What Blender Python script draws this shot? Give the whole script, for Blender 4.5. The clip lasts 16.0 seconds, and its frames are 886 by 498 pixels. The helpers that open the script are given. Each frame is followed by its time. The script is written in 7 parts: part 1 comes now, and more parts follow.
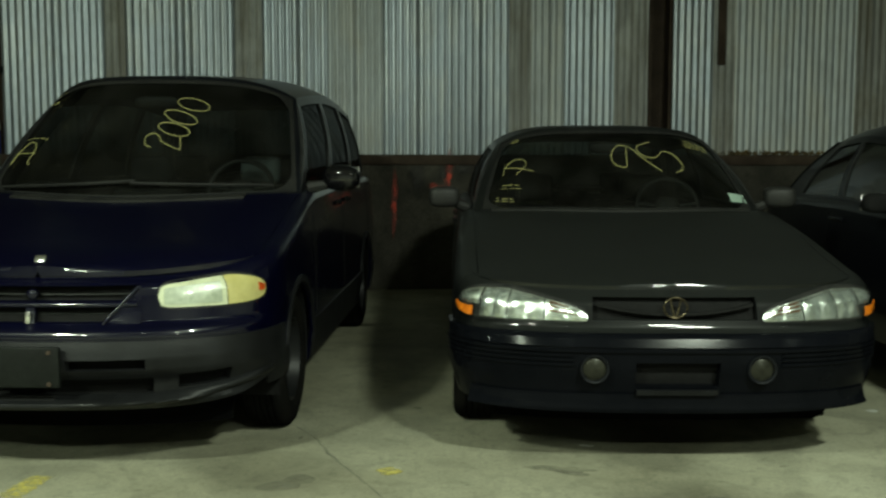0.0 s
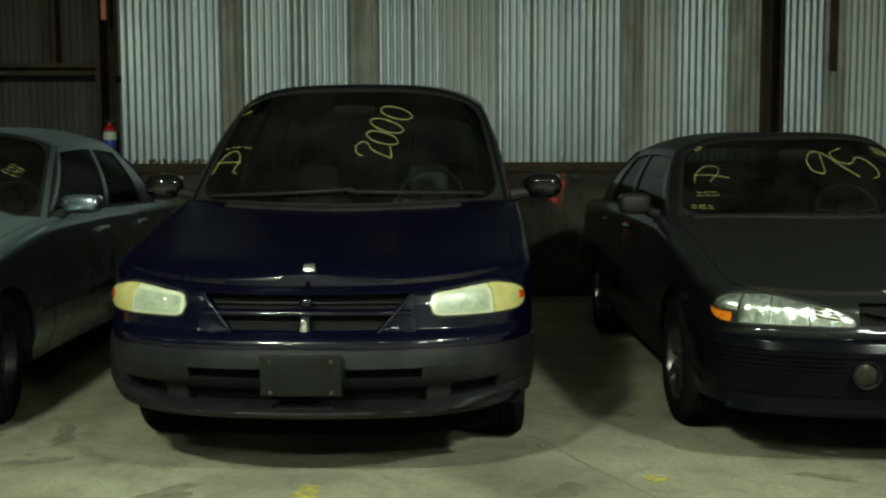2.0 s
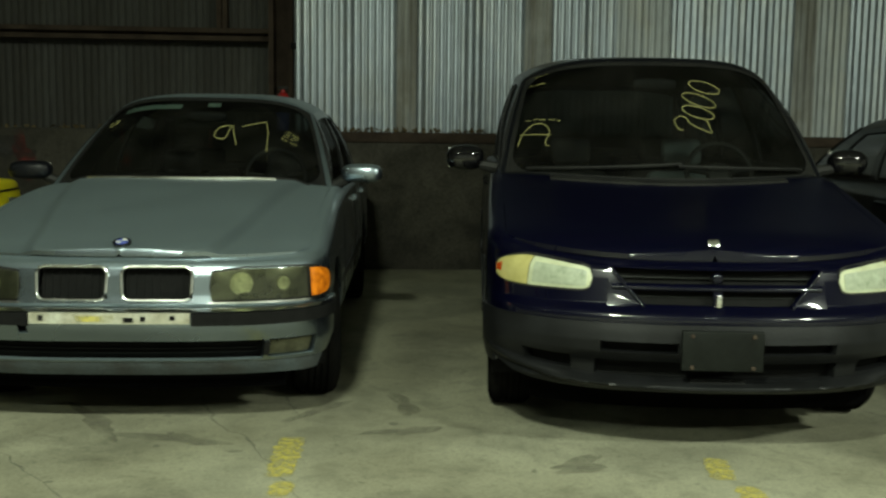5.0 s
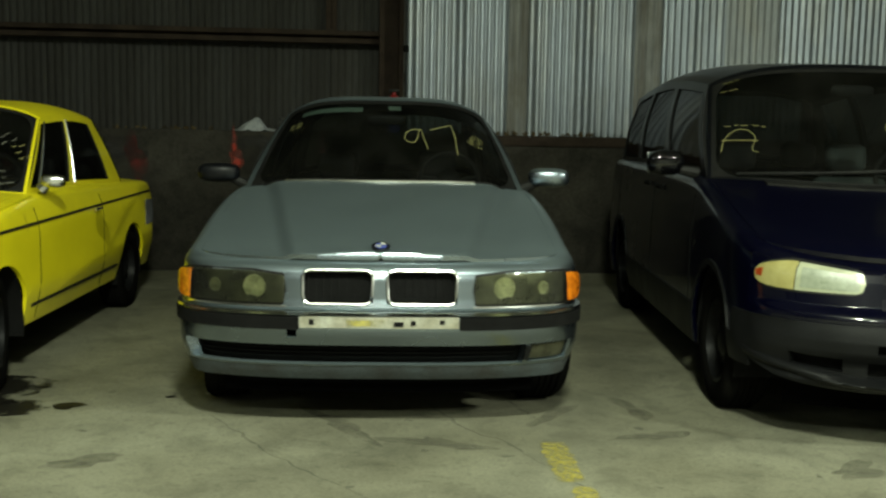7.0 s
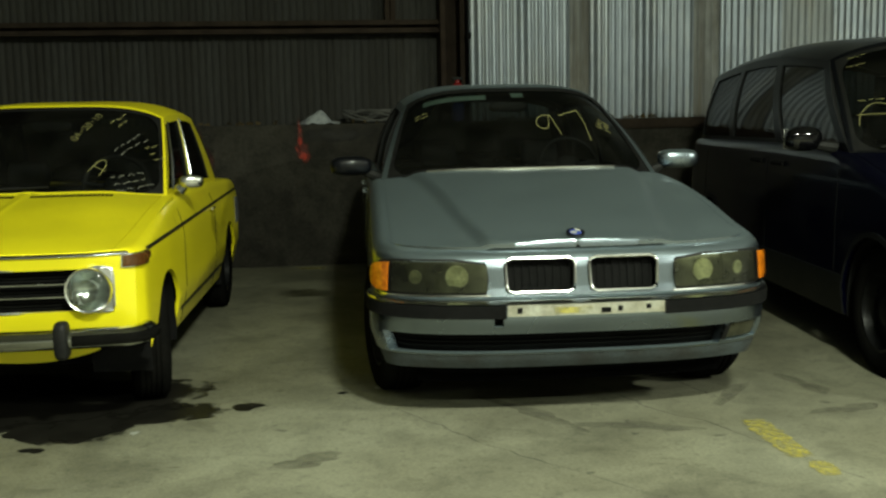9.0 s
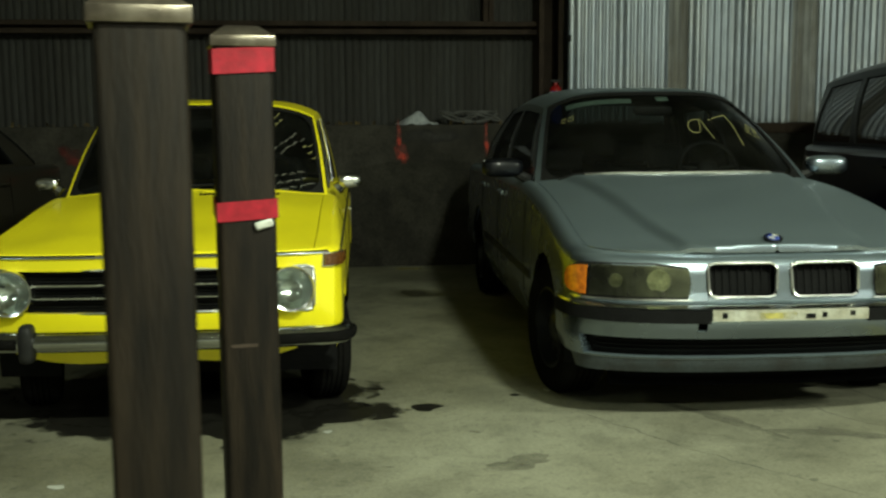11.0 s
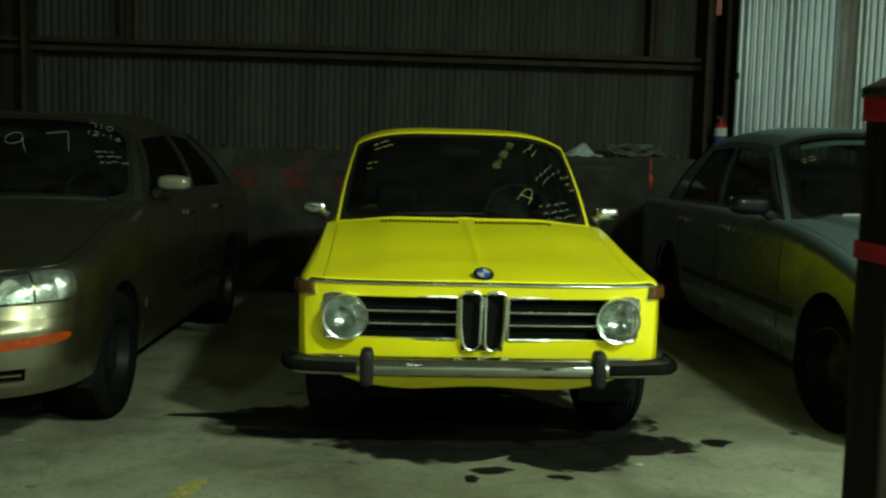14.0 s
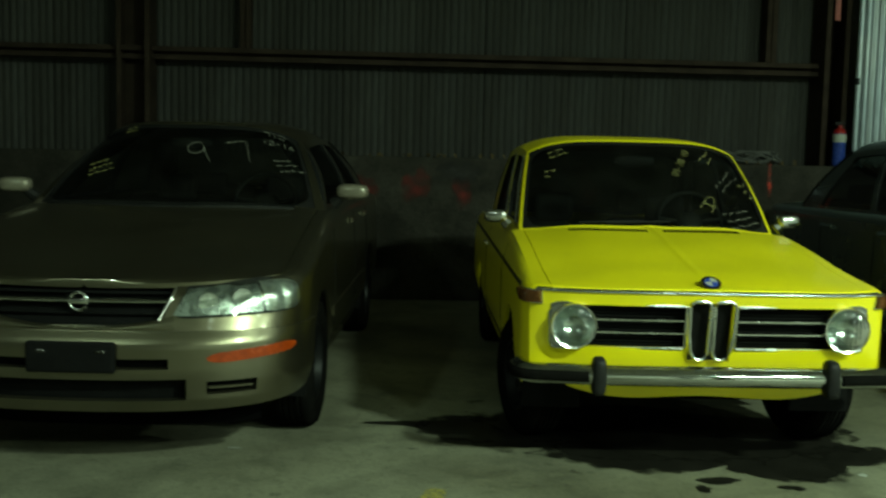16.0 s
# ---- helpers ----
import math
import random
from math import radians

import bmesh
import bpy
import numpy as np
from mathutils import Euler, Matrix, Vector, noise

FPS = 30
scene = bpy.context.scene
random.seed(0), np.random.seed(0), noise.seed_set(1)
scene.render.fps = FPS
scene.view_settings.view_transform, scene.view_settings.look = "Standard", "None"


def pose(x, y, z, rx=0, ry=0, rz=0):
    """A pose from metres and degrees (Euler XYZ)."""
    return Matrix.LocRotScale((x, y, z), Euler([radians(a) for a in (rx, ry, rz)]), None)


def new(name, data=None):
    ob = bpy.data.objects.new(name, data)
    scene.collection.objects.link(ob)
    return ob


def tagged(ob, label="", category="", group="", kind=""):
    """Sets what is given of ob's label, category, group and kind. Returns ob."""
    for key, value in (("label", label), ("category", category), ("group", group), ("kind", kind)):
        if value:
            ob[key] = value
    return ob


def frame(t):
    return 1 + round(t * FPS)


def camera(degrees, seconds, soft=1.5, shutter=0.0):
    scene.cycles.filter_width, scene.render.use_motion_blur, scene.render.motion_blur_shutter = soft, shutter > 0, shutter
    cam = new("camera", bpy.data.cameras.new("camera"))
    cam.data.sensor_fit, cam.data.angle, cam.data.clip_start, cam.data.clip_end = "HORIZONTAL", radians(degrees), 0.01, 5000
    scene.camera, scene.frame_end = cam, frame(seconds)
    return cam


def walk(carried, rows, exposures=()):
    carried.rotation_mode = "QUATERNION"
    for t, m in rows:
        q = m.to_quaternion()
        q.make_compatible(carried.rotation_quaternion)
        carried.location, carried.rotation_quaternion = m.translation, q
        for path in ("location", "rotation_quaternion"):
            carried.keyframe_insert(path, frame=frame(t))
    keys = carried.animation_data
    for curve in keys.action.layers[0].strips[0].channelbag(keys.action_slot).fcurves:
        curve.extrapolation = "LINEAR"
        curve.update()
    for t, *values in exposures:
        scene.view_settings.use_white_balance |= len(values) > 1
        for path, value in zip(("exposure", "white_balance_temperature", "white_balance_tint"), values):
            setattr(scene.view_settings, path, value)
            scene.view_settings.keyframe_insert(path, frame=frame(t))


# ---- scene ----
cam = camera(47.4, 16.0, soft=2.4, shutter=0.4)
METRES, EYE, TILT, LEAN, TURN = 7.9, 1.3, 0.0, 0.0, 0.0
ROWS = [
    (0.0, 0.0, 0.0, 0.0, 0.01, -5.23, -0.07),
    (0.5, -0.0362, 0.0022, -0.0006, 0.2, -5.49, -0.58),
    (1.0, -0.069, 0.0023, -0.0006, 0.13, -5.39, -0.01),
    (1.5, -0.1028, 0.0014, 0.0003, -0.44, -5.08, 0.23),
    (2.0, -0.1377, -0.0002, -0.0, 0.1, -4.79, 0.21),
    (2.5, -0.1713, 0.0005, 0.0007, 0.23, -5.23, 0.21),
    (3.0, -0.2056, 0.001, -0.0005, -0.18, -6.07, 0.15),
    (3.5, -0.2394, 0.0005, -0.0006, 0.34, -6.1, -0.16),
    (4.0, -0.2739, 0.0011, -0.0011, -0.25, -7.13, -0.36),
    (4.5, -0.315, -0.0007, 0.0024, -0.84, -6.57, -0.42),
    (5.0, -0.3499, -0.0014, 0.0025, -0.07, -6.58, -0.69),
    (7.5, -0.5369, 0.0, 0.002, -1.34, -6.45, -0.96),
    (8.0, -0.5704, 0.0019, 0.0031, -2.15, -7.11, -0.51),
    (8.5, -0.6009, 0.003, 0.0032, -3.08, -7.18, 0.12),
    (9.0, -0.6269, 0.0043, 0.0022, -3.2, -7.18, 1.13),
    (11.5, -0.7522, 0.01, 0.0041, -2.11, -7.05, -0.04),
    (12.0, -0.7736, 0.0077, 0.0041, -1.52, -6.78, -0.08),
    (12.5, -0.796, 0.0077, 0.0059, -1.5, -6.03, -0.07),
    (13.0, -0.8226, 0.0079, 0.0057, -2.41, -5.97, 0.31),
    (13.5, -0.8572, 0.0071, 0.0056, -1.49, -5.61, -0.83),
    (14.0, -0.8914, 0.0081, 0.0066, -0.88, -5.63, -1.44),
    (14.5, -0.9182, 0.0093, 0.0031, -0.72, -6.41, -1.13),
    (15.0, -0.947, 0.0108, 0.0049, -1.34, -7.05, -1.48),
    (15.5, -0.9726, 0.011, 0.0054, -1.08, -6.54, -1.44),
    (16.0, -0.9979, 0.0084, 0.0057, 0.65, -5.32, -1.25),
]
EXPOSURES = [(0.0, 0.0, 6500, 10), (4.5, 0.0, 6600, 12), (8.5, 0.0, 6700, 16), (12.0, 0.05, 6550, 10), (13.5, 0.0, 6400, -6), (14.0, -0.08, 6370, -8), (15.0, -0.04, 6300, -12), (16.0, -0.12, 6250, -14)]
walk(cam, [(t, pose(0, 0, EYE, TILT, LEAN, TURN) @ pose(METRES * x, METRES * y, METRES * z, 90 + pitch, roll, yaw)) for t, x, y, z, yaw, pitch, roll in ROWS], EXPOSURES)

# ---- light: tube lamps under the roof over the aisle ----
world = bpy.data.worlds.new("night")
scene.world = world
world.use_nodes = True
world.node_tree.nodes["Background"].inputs[0].default_value = (0.02, 0.022, 0.018, 1)
world.node_tree.nodes["Background"].inputs[1].default_value = 0.3


def tube_lamp(x, y, z, watts, sx=1.2, sy=0.25, colour=(1.0, 0.97, 0.78)):
    data = bpy.data.lights.new("tube_lamp", "AREA")
    data.shape, data.size, data.size_y, data.energy, data.color = "RECTANGLE", sx, sy, watts, colour
    ob = new("tube_lamp", data)
    ob.matrix_world = pose(x, y, z)
    return tagged(ob, "unseen tube lamp under the hall roof", "lamp", "tube lamps")


for lamp_x, tint in ((2.5, (0.87, 1.0, 0.80)), (-3.65, (0.86, 1.0, 0.77))):
    tube_lamp(lamp_x, -0.6, 4.5, 760, 0.5, 0.3, tint)
    tube_lamp(lamp_x, -3.4, 4.5, 300, 0.5, 0.3, tint)
# faint unseen lamps added to the row for glints; the -11.0 one lifts the left end
for lamp_x, watts in ((5.6, 13), (-0.6, 13), (-6.9, 3), (-11.0, 80)):
    tube_lamp(lamp_x, -0.6, 4.5, watts, 0.3, 0.15, (0.82, 1.0, 0.80))


# ---- materials ----
def material(name, base, rough=0.5, metal=0.0, second=None, scale=6.0, fine=60.0, bump=0.15, coat=0.0, mix=0.5, spec=0.5, stretch=(1, 1, 1), random_tint=0.0, detail=6.0, rough_var=0.12, coords="Object"):
    """A surface with two scales of colour variation, uneven gloss and fine relief."""
    m = bpy.data.materials.new(name)
    m.use_nodes = True
    nt = m.node_tree
    n, l = nt.nodes, nt.links
    b = n["Principled BSDF"]
    b.inputs["Metallic"].default_value = metal
    b.inputs["Specular IOR Level"].default_value = spec
    b.inputs["Coat Weight"].default_value = coat
    b.inputs["Coat Roughness"].default_value = 0.035
    tc, mp = n.new("ShaderNodeTexCoord"), n.new("ShaderNodeMapping")
    mp.inputs["Scale"].default_value = stretch
    l.new(tc.outputs[coords], mp.inputs["Vector"])
    big, small = n.new("ShaderNodeTexNoise"), n.new("ShaderNodeTexNoise")
    big.inputs["Scale"].default_value, big.inputs["Detail"].default_value = scale, detail
    small.inputs["Scale"].default_value, small.inputs["Detail"].default_value = fine, 4.0
    for t in (big, small):
        l.new(mp.outputs[0], t.inputs["Vector"])
    ramp = n.new("ShaderNodeValToRGB")
    ramp.color_ramp.elements[0].position, ramp.color_ramp.elements[1].position = 0.35, 0.68
    s = second or tuple(c * 0.72 for c in base)
    ramp.color_ramp.elements[0].color, ramp.color_ramp.elements[1].color = (*s, 1), (*base, 1)
    l.new(big.outputs[0], ramp.inputs[0])
    grain = n.new("ShaderNodeMix")
    grain.data_type, grain.blend_type = "RGBA", "OVERLAY"
    grain.inputs[0].default_value = mix
    l.new(ramp.outputs[0], grain.inputs[6])
    l.new(small.outputs[0], grain.inputs[7])
    out = grain.outputs[2]
    if random_tint:
        info, mul, hsv = n.new("ShaderNodeObjectInfo"), n.new("ShaderNodeMapRange"), n.new("ShaderNodeHueSaturation")
        mul.inputs["To Min"].default_value, mul.inputs["To Max"].default_value = 1 - random_tint, 1 + random_tint * 0.6
        l.new(info.outputs["Random"], mul.inputs["Value"])
        l.new(mul.outputs[0], hsv.inputs["Value"])
        l.new(out, hsv.inputs["Color"])
        out = hsv.outputs[0]
    l.new(out, b.inputs["Base Color"])
    rr = n.new("ShaderNodeMapRange")
    rr.inputs["To Min"].default_value, rr.inputs["To Max"].default_value = max(0.02, rough - rough_var), min(1.0, rough + rough_var)
    l.new(big.outputs[0], rr.inputs["Value"])
    l.new(rr.outputs[0], b.inputs["Roughness"])
    if bump:
        bp = n.new("ShaderNodeBump")
        bp.inputs["Strength"].default_value, bp.inputs["Distance"].default_value = bump, 0.004
        l.new(small.outputs[0], bp.inputs["Height"])
        l.new(bp.outputs[0], b.inputs["Normal"])
    return m


def paint(name, base, rough, metal, coat, dust=0.25, dust_light_col=(0.16, 0.155, 0.13), spec=0.5, coat_ior=1.5, film=0.0):
    """Car paint; a thin dust film dulls the lacquer and paints light or shade on upward faces."""
    m = material(name, base, rough, metal, tuple(c * 0.9 for c in base), 3.0, 400.0, 0.0, coat, 0.06, spec, rough_var=0.05)
    nt = m.node_tree
    n, l = nt.nodes, nt.links
    b = n["Principled BSDF"]
    b.inputs["Coat Roughness"].default_value = 0.055
    b.inputs["Coat IOR"].default_value = coat_ior
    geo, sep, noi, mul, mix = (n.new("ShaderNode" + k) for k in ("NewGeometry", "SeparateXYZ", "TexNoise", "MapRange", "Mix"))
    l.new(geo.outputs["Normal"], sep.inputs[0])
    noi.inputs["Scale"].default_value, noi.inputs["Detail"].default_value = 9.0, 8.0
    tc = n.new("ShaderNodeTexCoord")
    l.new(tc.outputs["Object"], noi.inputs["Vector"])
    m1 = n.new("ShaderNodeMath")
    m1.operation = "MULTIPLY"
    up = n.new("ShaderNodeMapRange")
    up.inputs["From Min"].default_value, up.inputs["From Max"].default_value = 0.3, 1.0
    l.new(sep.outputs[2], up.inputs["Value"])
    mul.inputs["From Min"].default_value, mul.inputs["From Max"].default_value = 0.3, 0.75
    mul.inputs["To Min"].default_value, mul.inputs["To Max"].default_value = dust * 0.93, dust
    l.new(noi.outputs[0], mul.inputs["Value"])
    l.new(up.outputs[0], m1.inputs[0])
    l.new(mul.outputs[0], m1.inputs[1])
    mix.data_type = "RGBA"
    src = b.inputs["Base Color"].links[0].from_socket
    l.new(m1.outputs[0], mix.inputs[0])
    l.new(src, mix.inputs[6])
    mix.inputs[7].default_value = (*dust_light_col, 1)
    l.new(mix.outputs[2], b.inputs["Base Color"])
    if film:
        cw = n.new("ShaderNodeMapRange")
        cw.inputs["To Min"].default_value, cw.inputs["To Max"].default_value = coat, coat * (1 - film)
        l.new(up.outputs[0], cw.inputs["Value"])
        l.new(cw.outputs[0], b.inputs["Coat Weight"])
    r2 = n.new("ShaderNodeMix")
    l.new(m1.outputs[0], r2.inputs[0])
    l.new(b.inputs["Roughness"].links[0].from_socket, r2.inputs[2])
    r2.inputs[3].default_value = 0.8
    l.new(r2.outputs[0], b.inputs["Roughness"])
    return m


def glass(name, tint, rough=0.03, gloss=0.06, ior=1.5, sheen=1.0):
    """Window glass: mostly see-through, with a mirror sheen and faint dust."""
    m = bpy.data.materials.new(name)
    m.use_nodes = True
    nt = m.node_tree
    n, l = nt.nodes, nt.links
    n.remove(n["Principled BSDF"])
    out = n["Material Output"]
    tr, gl, df, a, b2, fr = (n.new("ShaderNode" + k) for k in ("BsdfTransparent", "BsdfGlossy", "BsdfDiffuse", "MixShader", "MixShader", "Fresnel"))
    tr.inputs[0].default_value = (*tint, 1)
    gl.inputs["Roughness"].default_value = rough
    df.inputs[0].default_value = (0.22, 0.22, 0.19, 1)
    noi, mr, tc = n.new("ShaderNodeTexNoise"), n.new("ShaderNodeMapRange"), n.new("ShaderNodeTexCoord")
    l.new(tc.outputs["Object"], noi.inputs["Vector"])
    noi.inputs["Scale"].default_value, noi.inputs["Detail"].default_value = 5.0, 8.0
    mr.inputs["From Min"].default_value, mr.inputs["From Max"].default_value = 0.35, 0.8
    mr.inputs["To Min"].default_value, mr.inputs["To Max"].default_value = 0.004, gloss
    l.new(noi.outputs[0], mr.inputs["Value"])
    l.new(mr.outputs[0], a.inputs[0])
    l.new(tr.outputs[0], a.inputs[1])
    l.new(df.outputs[0], a.inputs[2])
    fr.inputs["IOR"].default_value = ior
    less = n.new("ShaderNodeMath")
    less.operation = "MULTIPLY"
    less.inputs[1].default_value = sheen
    l.new(fr.outputs[0], less.inputs[0])
    l.new(less.outputs[0], b2.inputs[0])
    l.new(a.outputs[0], b2.inputs[1])
    l.new(gl.outputs[0], b2.inputs[2])
    l.new(b2.outputs[0], out.inputs["Surface"])
    return m


def worn(m, hard, cover, scale, edge, fade=-0.15):
    """Lets the floor show through a stain: patchy inside, and thinning out towards its rim."""
    nt = m.node_tree
    n, l = nt.nodes, nt.links
    b, out = n["Principled BSDF"], n["Material Output"]
    tc, sub, ln, rim, noi, mul, cut, tr, mx = (n.new("ShaderNode" + k) for k in ("TexCoord", "VectorMath", "VectorMath", "MapRange", "TexNoise", "Math", "MapRange", "BsdfTransparent", "MixShader"))
    sub.operation, ln.operation, mul.operation = "SUBTRACT", "LENGTH", "ADD"
    sub.inputs[1].default_value = (0.5, 0.5, 0.0)
    l.new(tc.outputs["Generated"], sub.inputs[0])
    flat = n.new("ShaderNodeVectorMath")
    flat.operation = "MULTIPLY"
    flat.inputs[1].default_value = (1, 1, 0)
    l.new(sub.outputs[0], flat.inputs[0])
    l.new(flat.outputs[0], ln.inputs[0])
    rim.inputs["From Min"].default_value, rim.inputs["From Max"].default_value = edge, max(0.5, edge + 0.1)
    rim.inputs["To Min"].default_value, rim.inputs["To Max"].default_value = cover, fade
    l.new(ln.outputs["Value"], rim.inputs["Value"])
    noi.inputs["Scale"].default_value, noi.inputs["Detail"].default_value = scale, 7.0
    l.new(tc.outputs["Object"], noi.inputs["Vector"])
    l.new(noi.outputs[0], mul.inputs[0])
    l.new(rim.outputs[0], mul.inputs[1])
    cut.inputs["From Min"].default_value, cut.inputs["From Max"].default_value = 0.55 - hard, 0.55 + hard
    l.new(mul.outputs[0], cut.inputs["Value"])
    l.new(cut.outputs[0], mx.inputs[0])
    l.new(tr.outputs[0], mx.inputs[1])
    l.new(b.outputs[0], mx.inputs[2])
    l.new(mx.outputs[0], out.inputs["Surface"])
    return m


